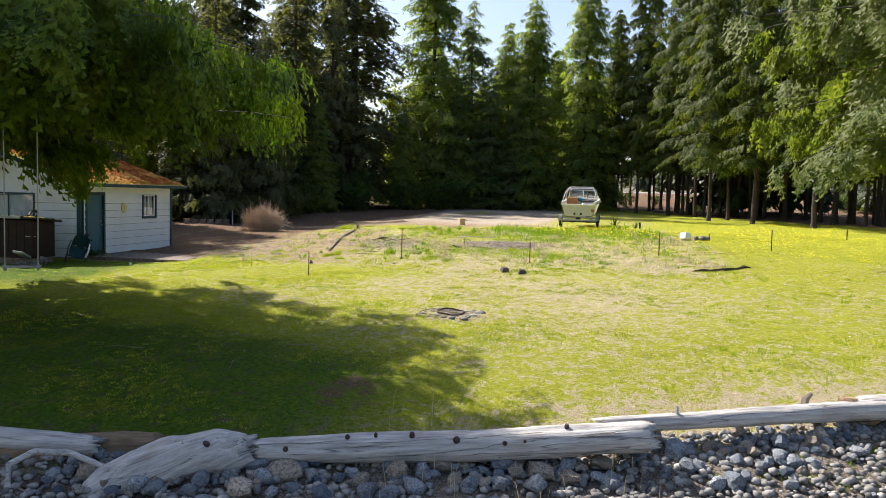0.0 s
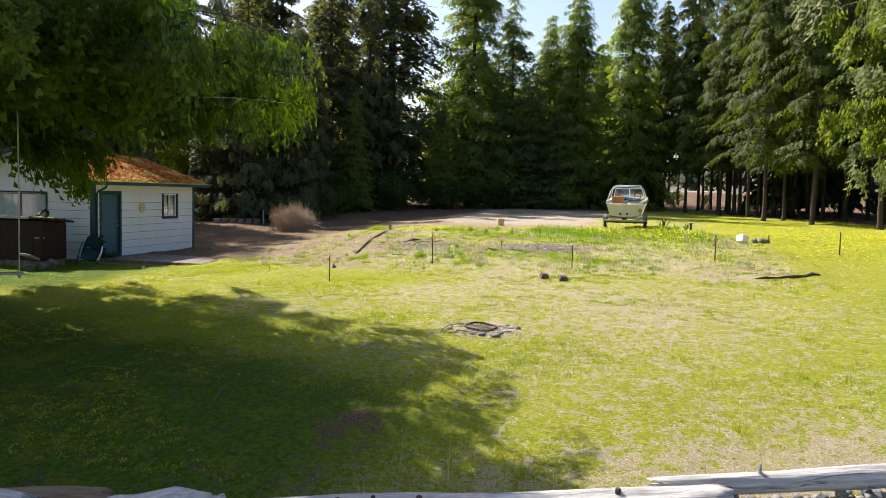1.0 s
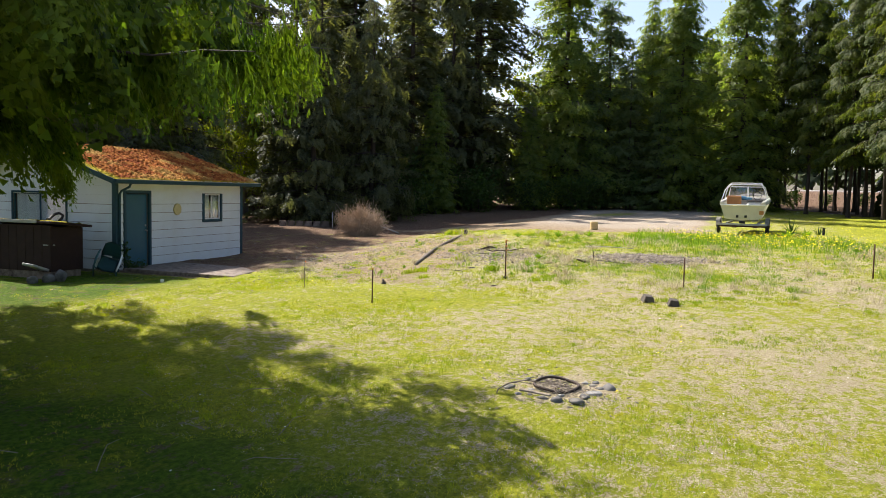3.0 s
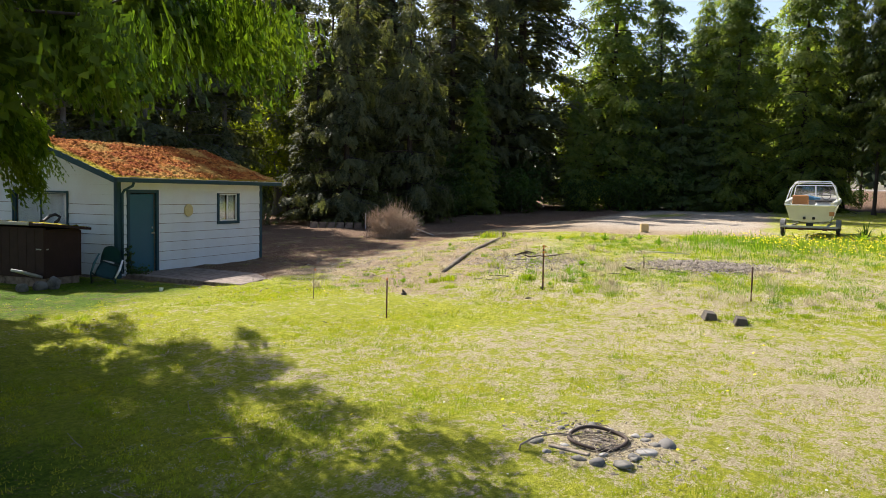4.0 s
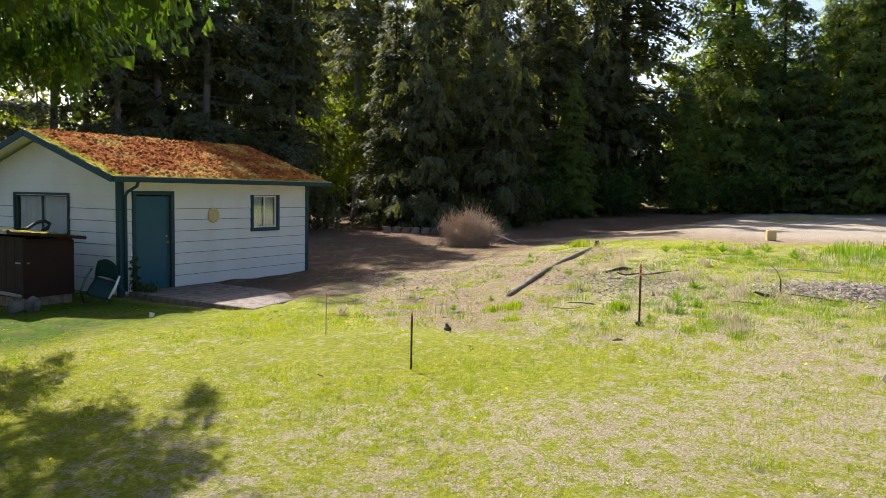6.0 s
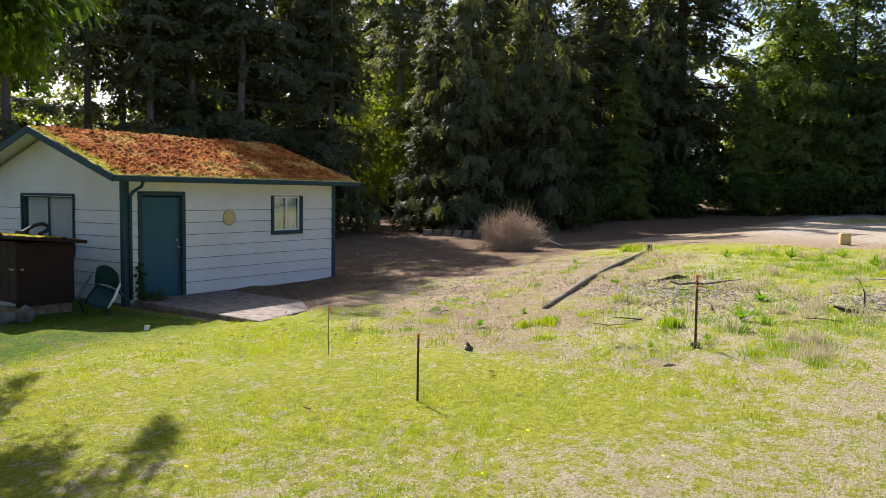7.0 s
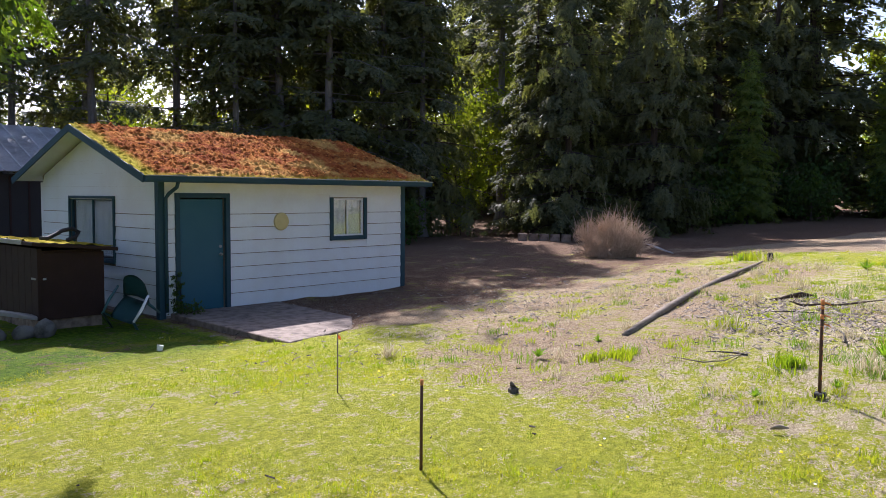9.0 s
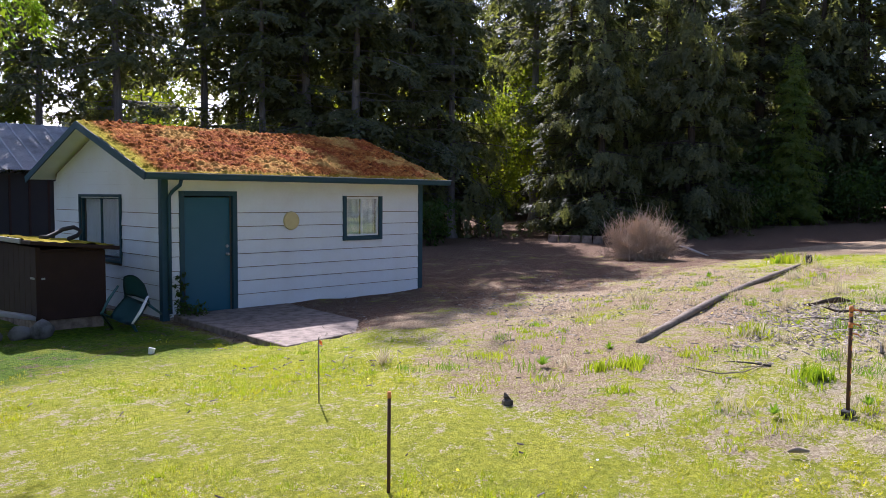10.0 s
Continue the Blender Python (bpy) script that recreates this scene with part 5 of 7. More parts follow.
# ---------------- the shore ----------------
def log_mesh(p0, p1, r0, r1, seed, sides=44, rings=60, bend=0.05, grain=0.02, broken=0.10, bulge=0.0):
    """A weathered log: uneven round, with lengthwise cracks and broken ends."""
    rng = random.Random(seed)
    p0, p1 = Vector(p0), Vector(p1)
    ax = (p1 - p0).normalized()
    a = ax.cross(Vector((0, 0, 1))).normalized()
    b = a.cross(ax)
    vs, fs = [], []
    cracks = [(rng.uniform(0, 6.28), rng.uniform(0.5, 1.0)) for _ in range(9)]
    for i in range(rings):
        s = i / (rings - 1)
        c = p0.lerp(p1, s) + b * bend * math.sin(s * 3.1 + seed) + a * bend * 0.6 * math.sin(s * 5 + seed)
        rad = r0 + (r1 - r0) * s + bulge * math.sin(math.pi * min(1.0, s * 1.15)) ** 0.7
        for k in range(sides):
            w = 2 * math.pi * k / sides
            f = 1 + 0.10 * noise.noise((math.cos(w) * 1.5, math.sin(w) * 1.5, s * 7 + seed))
            f += grain * 2.2 * noise.noise((math.cos(w) * 7, math.sin(w) * 7, s * 3 + seed))
            for cw, ck in cracks:
                dw = abs((w - cw - 0.3 * math.sin(s * 4 + cw) + math.pi) % (2 * math.pi) - math.pi)
                if dw < 0.09:
                    f -= 0.09 * ck * max(0.0, math.sin(s * 5 + cw * 3))
            e = 0.0
            if i in (0, rings - 1):
                e = broken * rng.uniform(-1, 1)
                f *= rng.uniform(0.6, 0.95)
            vs.append(c + a * math.cos(w) * rad * f + b * math.sin(w) * rad * f + ax * e)
    for i in range(rings - 1):
        for k in range(sides):
            l = (k + 1) % sides
            fs.append((i * sides + k, i * sides + l, (i + 1) * sides + l, (i + 1) * sides + k))
    for i in (0, rings - 1):
        c = len(vs)
        vs.append((p0 if i == 0 else p1) + ax * (0.05 if i == 0 else -0.05))
        for k in range(sides):
            l = (k + 1) % sides
            fs.append((c, i * sides + l, i * sides + k) if i == 0 else (c, i * sides + k, i * sides + l))
    return vs, fs


def laid(name, v, f, mat, parent, p0, p1):
    """Links a log's mesh in a frame of its own, with y along the log, so that its grain follows it."""
    y = (Vector(p1) - Vector(p0)).normalized()
    x = y.cross(Vector((0, 0, 1))).normalized()
    m = Matrix((x, y, x.cross(y))).transposed().to_4x4()
    m.translation = Vector(p0)
    inv = m.inverted()
    ob = mesh_obj(name, [inv @ Vector(p) for p in v], f, mat, parent, smooth=True)
    ob.matrix_basis = m
    return ob


def gnarled(pts, radii, seed, sides=36, sub=7):
    """A thick bleached root piece with ridges, hollows and a torn first end."""
    rng = random.Random(seed)
    pts = [Vector(p) for p in pts]
    n = (len(pts) - 1) * sub + 1
    P, R = [], []
    for i in range(n):
        u = i / sub
        k = min(int(u), len(pts) - 2)
        w = u - k
        w = w * w * (3 - 2 * w) * 0.4 + w * 0.6
        P.append(pts[k].lerp(pts[k + 1], w))
        R.append(radii[k] + (radii[k + 1] - radii[k]) * w)
    vs, fs = tube_data(P, R, sides)
    out = []
    for j, v in enumerate(vs):
        i, k = j // sides, j % sides
        w = 2 * math.pi * k / sides
        f = 1 + 0.16 * noise.noise((math.cos(w) * 1.3, math.sin(w) * 1.3, i * 0.13 + seed)) + 0.09 * noise.noise((math.cos(w) * 5, math.sin(w) * 5, i * 0.06 + seed))
        f -= 0.10 * max(0.0, noise.noise((math.cos(w) * 3.1, math.sin(w) * 3.1, i * 0.2 + 9)))
        q = P[i] + (v - P[i]) * f
        if i < 2:
            q += (P[0] - P[3]).normalized() * 0.20 * noise.noise((math.cos(w) * 3, math.sin(w) * 3, 4.2)) * (1 if i == 0 else 0.5)
        out.append(q)
    return out, fs


def knot(log, p, nrm, r):
    r = 0.72 * r
    nrm = Vector(nrm).normalized()
    p = Vector(p)
    ring = part("knot", tubed([p - nrm * 0.06, p + nrm * 0.004, p + nrm * 0.010, p + nrm * 0.006, p - nrm * 0.012], [r * 1.5, r * 1.25, r * 0.95, r * 0.75, r * 0.2], 10), M_KNOTS, log, "dark knot ring", smooth=True)
    return ring


def build_shore():
    rng = random.Random(4)
    lg = thing("driftwood_log", "long silver-grey driftwood log with dark knots", "log", group="driftwood along the shore")
    p0, p1 = Vector((-16.45, -12.3, -0.70)), Vector((-15.4, -16.75, -0.50))
    v, f = log_mesh(p0, p1, 0.13, 0.185, 3, bulge=0.025)
    laid("stem", v, f, M_DRIFT, lg, p0, p1)
    ax = (p1 - p0).normalized()
    side = Vector((ax.y, -ax.x, 0)).normalized()
    if side.x > 0:
        side = -side
    for s, up, r in ((0.08, 0.25, 0.035), (0.23, 0.7, 0.028), (0.30, 0.75, 0.02), (0.39, 0.65, 0.03), (0.50, 0.35, 0.042), (0.62, 0.1, 0.03), (0.67, 0.15, 0.02), (0.78, 0.75, 0.028), (0.88, 0.2, 0.034)):
        n = (side * (1 - up) + Vector((0, 0, up))).normalized()
        knot(lg, p0.lerp(p1, s) + n * (0.13 + 0.055 * s + 0.025 * math.sin(math.pi * min(1.0, s * 1.15)) ** 0.7) * 0.955, n, r)
    l2 = thing("driftwood_log", "slim weathered driftwood log with a torn end", "log", group="driftwood along the shore")
    v, f = log_mesh((-15.25, -16.15, -0.45), (-13.75, -20.2, -0.42), 0.09, 0.14, 5, bend=0.03)
    laid("stem", v, f, M_DRIFT, l2, (-15.25, -16.15, -0.45), (-13.75, -20.2, -0.42))
    part("branch_stub", tubed([(-14.1, -18.75, -0.4), (-14.1, -18.8, -0.25), (-14.13, -18.86, -0.19)], [0.07, 0.055, 0.025], 7, rough=0.2, rng=rng), M_STICK, l2)
    part("branch_stub", tubed([(-14.9, -17.1, -0.36), (-14.95, -17.1, -0.25)], [0.03, 0.012], 5), M_DRIFT, l2)
    l3 = thing("driftwood_log", "grey driftwood log with a rotten brown heart", "log", group="driftwood along the shore")
    v, f = log_mesh((-13.9, -19.5, -0.40), (-12.6, -23.5, -0.2), 0.17, 0.15, 6, bend=0.04)
    laid("stem", v, f, M_DRIFT, l3, (-13.9, -19.5, -0.40), (-12.6, -23.5, -0.2))
    v, f = log_mesh((-14.0, -19.3, -0.40), (-13.85, -19.75, -0.38), 0.17, 0.15, 9, rings=6, grain=0.12, broken=0.05)
    laid("rotten_end", v, f, M_DRIFT_ROT, l3, (-14.0, -19.3, -0.40), (-13.85, -19.75, -0.38))
    # the great root piece
    l4 = thing("driftwood_stump", "thick bleached driftwood stump with a broken end", "log", group="driftwood along the shore")
    rr = random.Random(15)
    pts = [(-16.45, -12.2, -0.72), (-16.55, -11.9, -0.72), (-16.75, -11.5, -0.78), (-16.95, -11.15, -0.86), (-17.1, -10.9, -1.0), (-17.25, -10.7, -1.2), (-17.4, -10.5, -1.45)]
    v, f = gnarled(pts, [0.20, 0.28, 0.27, 0.24, 0.2, 0.17, 0.15], 15)
    laid("stem", v, f, M_DRIFT, l4, pts[1], pts[5])
    for s, z in ((-11.9, -0.52), (-11.6, -0.62), (-11.3, -0.68)):
        knot(l4, (-16.85 - (s + 11.9) * -0.3, s, z), (-0.8, 0, 0.5), 0.03)
    for k in range(9):
        a = rr.uniform(-1, 1)
        part("splinter", tubed([(-16.5, -12.15, -0.72 + 0.1 * a), (-16.47 + 0.10 * a, -12.30 - 0.14 * rr.random(), -0.72 + 0.19 * a)], [0.075, 0.022], 6, rough=0.2, rng=rr), M_DRIFT, l4)
    l5 = thing("driftwood_log", "half-buried brown driftwood log, split and rotten", "log", group="driftwood along the shore")
    v, f = log_mesh((-16.4, -11.1, -0.88), (-17.1, -8.2, -0.82), 0.2, 0.24, 8, grain=0.12, bend=0.06)
    laid("stem", v, f, M_DRIFT_ROT, l5, (-16.4, -11.1, -0.88), (-17.1, -8.2, -0.82))
    l6 = thing("driftwood_log", "pale grey driftwood log lying on another", "log", group="driftwood along the shore")
    v, f = log_mesh((-16.75, -10.55, -0.66), (-17.2, -7.6, -0.6), 0.11, 0.16, 18, bend=0.03)
    laid("stem", v, f, M_DRIFT, l6, (-16.75, -10.55, -0.66), (-17.2, -7.6, -0.6))
    l7 = thing("driftwood_root", "thin twisted bleached root", "root", group="driftwood along the shore")
    part("stem", tubed([(-17.1, -11.15, -0.95), (-17.05, -10.8, -0.8), (-17.1, -10.45, -0.66), (-17.2, -10.1, -0.64), (-17.35, -9.9, -0.75), (-17.45, -9.95, -0.95), (-17.4, -10.15, -1.0), (-17.4, -9.75, -1.08)], [0.03, 0.035, 0.035, 0.04, 0.04, 0.04, 0.03, 0.015], 8), M_DRIFT, l7, smooth=True)
    # stones of the bank, the near ones each on its own
    lib = []
    for k in range(14):
        v, f = rock_data(rng, 1.0, 0.75, 0.34, 2, 9)
        me = bpy.data.meshes.new("beach_stone")
        me.from_pydata([tuple(p) for p in v], [], [tuple(int(i) for i in t) for t in f])
        me.materials.append(M_STONE_WARM if k % 4 == 1 else M_STONE_EACH)
        lib.append(me)
    placed = []
    tries = 0
    while len(placed) < 300 and tries < 30000:
        tries += 1
        y = rng.uniform(-20.5, -10.2)
        lx = float(bank_line(y)) - 0.1
        x = lx - abs(rng.gauss(0, 0.5)) + 0.12
        r = rng.choice([0.05, 0.06, 0.08, 0.10, 0.12, 0.16]) * rng.uniform(0.8, 1.2)
        if y < -17.5:
            r *= 0.8
        if any((x - a) ** 2 + (y - b) ** 2 < (0.56 * (r + q)) ** 2 for a, b, q in placed):
            continue
        placed.append((x, y, r))
        ob = new("beach_stone", lib[(pick := rng.randrange(14))])
        z = float(gz(x, y)) + r * rng.uniform(0.25, 0.6)
        ob.matrix_basis = pose(x, y, z, rng.uniform(-25, 25), rng.uniform(-25, 25), rng.uniform(0, 360)) @ Matrix.Scale(r, 4)
        tagged(ob, "brownish beach stone below the logs" if pick % 4 == 1 else "rounded blue-grey beach stone below the logs", "stone", "stones of the bank")
    # smaller gravel between and beyond
    protos = [rock_data(rng, 1.0, 0.7, 0.2, 1) for _ in range(6)]
    rs = np.random.RandomState(6)
    Vs, Ts, o = [], [], 0
    for _ in range(5200):
        y = rs.uniform(-24, -7)
        lx = float(bank_line(y))
        x = lx + 0.12 - rs.uniform(0, 2.2)
        r = rs.uniform(0.022, 0.075)
        v, t = protos[rs.randint(6)]
        a = rs.uniform(0, 6.28)
        R = np.array([[math.cos(a), -math.sin(a), 0], [math.sin(a), math.cos(a), 0], [0, 0, 1]])
        Vs.append(v @ R.T * r + np.array([x, y, float(gz(x, y)) + r * 0.3]))
        Ts.append(t + o)
        o += len(v)
    tagged(mesh_obj("gravel", np.concatenate(Vs), np.concatenate(Ts), M_ROCK, smooth=True), "mixed grey beach gravel between the stones", "gravel", kind="stuff")


M_STONE_EACH = stony("bank_stone", (0.05, 0.072, 0.10), (0.27, 0.285, 0.30), per="object")
M_STONE_WARM = stony("warm_bank_stone", (0.10, 0.08, 0.06), (0.36, 0.31, 0.25), per="object")
build_shore()


# ---------------- things on the lawn ----------------
def stake(x, y, h, r, mat, label, tip=None, tilt=(0, 0)):
    s = thing("garden_stake", label, "stake", pose(x, y, float(gz(x, y)), tilt[0], tilt[1], 0), "stakes round the garden")
    part("rod", tubed([(0, 0, -0.1), (0, 0, h * 0.5), (0.004, 0, h)], r, 7), mat, s, smooth=True)
    if tip:
        part("tip_tape", tubed([(0.004, 0, h - 0.04), (0.004, 0, h + 0.004)], r * 1.1, 7), tip, s, "faded orange tape", smooth=True)
    return s


def build_stakes():
    stake(-3.80, -8.56, 0.68, 0.013, M_RUST, "rusty steel garden stake in the grass", M_ORANGE)
    a = stake(-2.92, -6.52, 0.66, 0.007, M_STICK, "thin grey garden stake with an orange ribbon", None, (2, -2))
    fl = bmesh.new()
    q = [fl.verts.new(p) for p in ((0, 0, 0.64), (0.03, -0.012, 0.62), (0.035, -0.02, 0.57), (0.01, 0, 0.60))]
    fl.faces.new(q)
    bmesh.ops.solidify(fl, geom=list(fl.faces), thickness=0.004)
    part("ribbon", fl, M_ORANGE, a, "torn orange ribbon")
    c = stake(-0.42, -10.43, 0.88, 0.016, M_RUST, "rusty steel stake with an orange tip", M_ORANGE, (0, -1))
    for k in range(8):
        z = 0.80 - 0.095 * k
        part("tape_band", tubed([(0.003, 0, z), (0.003, 0, z + 0.03 + 0.015 * (k % 2))], 0.0172, 7), M_ORANGE, c, "worn orange tape band", smooth=True)
    for z in (0.86, 0.74, 0.66):
        part("tape_shred", tubed([(0.012, -0.01, z), (0.03, -0.05, z - 0.01), (0.03, -0.075, z - 0.03)], [0.008, 0.007, 0.003], 5), M_ORANGE, c, "frayed orange tape")
    part("foot", boxed(((-0.05, -0.05, -0.03), (0.05, 0.05, 0.02)), bevel=0.01), M_BLACK, c)
    stake(-0.32, -14.42, 0.62, 0.016, M_RUST, "rusty steel garden stake by the wood chips", None, (0, 1))
    stake(2.23, -18.5, 0.78, 0.018, M_RUST, "rusty brown garden stake in the dry bed", None)
    stake(5.73, -22.8, 0.75, 0.02, M_RUST, "rusty stake among the dandelions", None)
    stake(11.7, -27.2, 0.5, 0.025, M_RUST, "short rusty stake near the wood", M_ORANGE)
    stake(8.8, -21.1, 0.3, 0.03, M_DRIFT_ROT, "short weathered wooden peg", None)


build_stakes()


M_IRON = painted("dark_iron", (0.045, 0.034, 0.028), (0.09, 0.06, 0.045), 0.8, 12.0, 0.6)


def build_fire_ring():
    cx, cy = -8.75, -13.35
    z = float(gz(cx, cy))
    rng = random.Random(12)
    r = thing("fire_ring", "old iron fire ring lying in the grass", "fire pit", pose(cx + 0.0, cy + 0.03, z + 0.06, 2, -4, 0))
    part("hoop", tubed([(0.275 * math.cos(a), 0.275 * math.sin(a), 0.010 * math.sin(3 * a)) for a in np.linspace(0, 2 * math.pi, 36, endpoint=False)], 0.018, 8, closed=True), M_IRON, r, "dark rusty iron hoop", smooth=True)
    for x, y, s in ((-9.28, -13.42, 0.105), (-9.02, -13.72, 0.085), (-8.62, -13.95, 0.12), (-8.3, -13.2, 0.06), (-8.42, -13.75, 0.07), (-9.2, -12.95, 0.06), (-8.5, -12.9, 0.05)):
        v, f = rock_data(rng, s, 0.8)
        tagged(mesh_obj("stone", v + np.array([x, y, float(gz(x, y)) + s * 0.15]), f, M_BLOCK_STONE, smooth=True), "grey stone round the fire ring", "stone", "stones of the fire ring")
    for k in range(17):
        a = k * 0.37 + rng.uniform(-0.1, 0.1)
        d, s = rng.uniform(0.30, 0.62), rng.uniform(0.035, 0.10)
        x, y = cx + d * math.cos(a), cy + d * math.sin(a)
        v, f = rock_data(rng, s, 0.42, 0.25)
        tagged(mesh_obj("flat_stone", v + np.array([x, y, float(gz(x, y)) + 0.03]), f, M_ROCK if k % 3 == 0 else M_ROCK_DRY, smooth=True), "pale flat stone sunk in the grass at the fire ring", "stone", "stones of the fire ring")
    for k in range(40):
        a, l, b = rng.uniform(0, 6.28), rng.uniform(0.12, 0.42), rng.uniform(0, 6.28)
        x, y = cx + rng.gauss(0, 0.16), cy + rng.gauss(0, 0.18)
        rad = rng.choice([0.003, 0.004, 0.005, 0.007])
        pts = [(x - math.cos(a) * l / 2, y - math.sin(a) * l / 2, z + rng.uniform(0.02, 0.06)), (x + 0.04, y, z + rng.uniform(0.03, 0.09)), (x + math.cos(a) * l / 2, y + math.sin(a) * l / 2, z + 0.05)]
        tagged(part("stick", tubed(pts, [rad, rad * 0.9, rad * 0.6], 5), M_STICK), "dull brown stick lying in the fire ring", "stick", "sticks in the fire ring")
    bent = tubed([(cx - 0.5, cy + 0.66, z - 0.02), (cx - 0.52, cy + 0.64, z + 0.06), (cx - 0.45, cy + 0.52, z + 0.13), (cx - 0.3, cy + 0.34, z + 0.15), (cx - 0.15, cy + 0.15, z + 0.1)], [0.010, 0.010, 0.009, 0.008, 0.005], 6)
    for x, y, l, w, a in ((-0.36, 0.22, 0.40, 0.06, 80), (0.02, -0.05, 0.30, 0.12, 100), (0.1, -0.5, 0.26, 0.08, 65)):
        q = part("plank", boxed(((-l / 2, -w / 2, -0.03), (l / 2, w / 2, 0.02)), bevel=0.008), M_STICK)
        q.matrix_basis = pose(cx + x, cy + y, z + 0.015, 4, -3, a)
        tagged(q, "short grey driftwood plank in the ashes", "plank", "planks in the fire ring")
    tagged(part("stick", bent, M_STICK, smooth=True), "bent dull branch arching over the stones", "stick", "sticks in the fire ring")


build_fire_ring()


M_BLOCK = stony("weathered_block", (0.06, 0.05, 0.042), (0.13, 0.11, 0.09), per="object")


def build_garden():
    rng = random.Random(21)
    # long half-sunk timber edging, curved
    pts = [(0.85, -7.68), (1.9, -7.45), (3.0, -7.2), (4.4, -6.9), (6.0, -6.6), (7.6, -6.35), (8.8, -6.2), (9.7, -6.07)]
    v, f = tube_data([(x, y, float(gz(x, y)) + 0.03 + 0.012 * math.sin(k)) for k, (x, y) in enumerate(pts)], [0.046, 0.056, 0.056, 0.054, 0.05, 0.044, 0.034, 0.022], 10, rough=0.05, rng=rng)
    tagged(mesh_obj("edging_pole", v, f, M_STONEPIPE, smooth=True), "long curved grey pole edging the garden", "garden edging")
    bm = boxed(((-0.07, -0.06, 0), (0.07, 0.06, 0.2)), bevel=0.02)
    cap = part("solar_lamp", bm, M_BLACK)
    cap.matrix_basis = pose(10.35, -6.0, float(gz(10.35, -6.0)) - 0.02, 0, 18, 30)
    tagged(cap, "small black garden lamp leaning in the weeds", "garden lamp")
    for x, y, a in ((-1.9, -13.8, 20), (-2.15, -14.32, 10)):
        bm = boxed(((-0.135, -0.115, -0.03), (0.135, 0.115, 0.115)), bevel=0.012)
        for q in bm.verts:
            if q.co.z > 0.05:
                q.co.x, q.co.y = q.co.x * 0.78, q.co.y * 0.72
        b = part("concrete_block", bm, M_BLOCK)
        b.matrix_basis = pose(x, y, float(gz(x, y)), 5, -7, a)
        tagged(b, "dark flat-topped weathered pier block on the lawn", "block", "blocks on the lawn")
    y = part("yellow_block", boxed(((-0.15, -0.14, -0.02), (0.15, 0.14, 0.32)), bevel=0.03), M_YBLOCK)
    y.matrix_basis = pose(15.0, -10.1, float(gz(15, -10.1)), 0, 3, 20)
    tagged(y, "faded yellow plastic block at the drive", "block")
    # dark pointed stone in the lawn, and a white cup
    v, f = tube_data([(0, 0, -0.02), (0.01, 0, 0.06), (0.0, 0.012, 0.11), (-0.01, 0.03, 0.15)], [0.065, 0.058, 0.034, 0.006], 6, rough=0.15, rng=rng)
    ob = mesh_obj("wood_lump", v, f, M_BLOCK)
    ob.matrix_basis = pose(-1.85, -7.96, float(gz(-1.85, -7.96))) @ Matrix.Scale(0.8, 4)
    tagged(ob, "dark pointed lump of wood in the dirt", "wood lump")
    cup = part("cup", tubed([(0, 0, 0), (0, 0, 0.11)], [0.035, 0.045], 12), M_WHITE)
    cup.matrix_basis = pose(-2.8, -2.62, float(gz(-2.8, -2.62)) + 0.0, 0, 12, 0)
    tagged(cup, "white paper cup standing in the grass", "cup")
    # white bucket and bits beyond the bed
    b = part("tub", boxed(((-0.17, -0.15, 0), (0.17, 0.15, 0.26)), bevel=0.02), M_WHITE)
    b.matrix_basis = pose(8.0, -20.05, float(gz(8, -20.05)) + 0.02, 15, 10, 40)
    tagged(b, "white plastic tub lying in the weeds", "tub")
    for k in range(3):
        v, f = rock_data(rng, rng.uniform(0.12, 0.2), 0.8)
        x, yy = 8.2 + 0.3 * k, -20.5 - 0.25 * k
        tagged(mesh_obj("stone", v + np.array([x, yy, float(gz(x, yy)) + 0.05]), f, M_ROCK_DRY, smooth=True), "pale stone in the weeds", "stone", "stones in the weeds")
    # cut turf edge of the bed
    v, f = tube_data([(px, py, float(gz(px, py)) + 0.004 + 0.02 * math.sin(py * 9)) for px, py in ((-1.0, -19.15), (-0.95, -19.4), (-0.8, -19.7), (-0.7, -20.0), (-0.5, -20.25), (-0.35, -20.5), (-0.1, -20.7), (0.1, -20.95))], [0.015, 0.025, 0.035, 0.028, 0.042, 0.034, 0.04, 0.02], 9, rough=0.6, rng=rng)
    tagged(mesh_obj("turf_edge", v, f, M_KNOT), "dark cut edge of the turf", "turf edge")
    # row of concrete pavers and the post at the wood
    for k in range(6):
        q = part("paver", boxed(((-0.18, -0.05, 0), (0.18, 0.05, 0.3)), bevel=0.02), M_SLAB)
        q.matrix_basis = pose(16.0 + 0.16 * k, 5.25 - 0.38 * k, float(gz(16.2, 4.5)), 0, 0, -67)
        tagged(q, "grey concrete paver standing on edge", "paver", "pavers by the wood")
    st = thing("post", "thin grey post by the pavers", "post", pose(17.1, 3.1, float(gz(17.1, 3.1))))
    part("rod", tubed([(0, 0, -0.1), (0, 0, 0.75)], 0.025, 6), M_DRIFT, st)


build_garden()


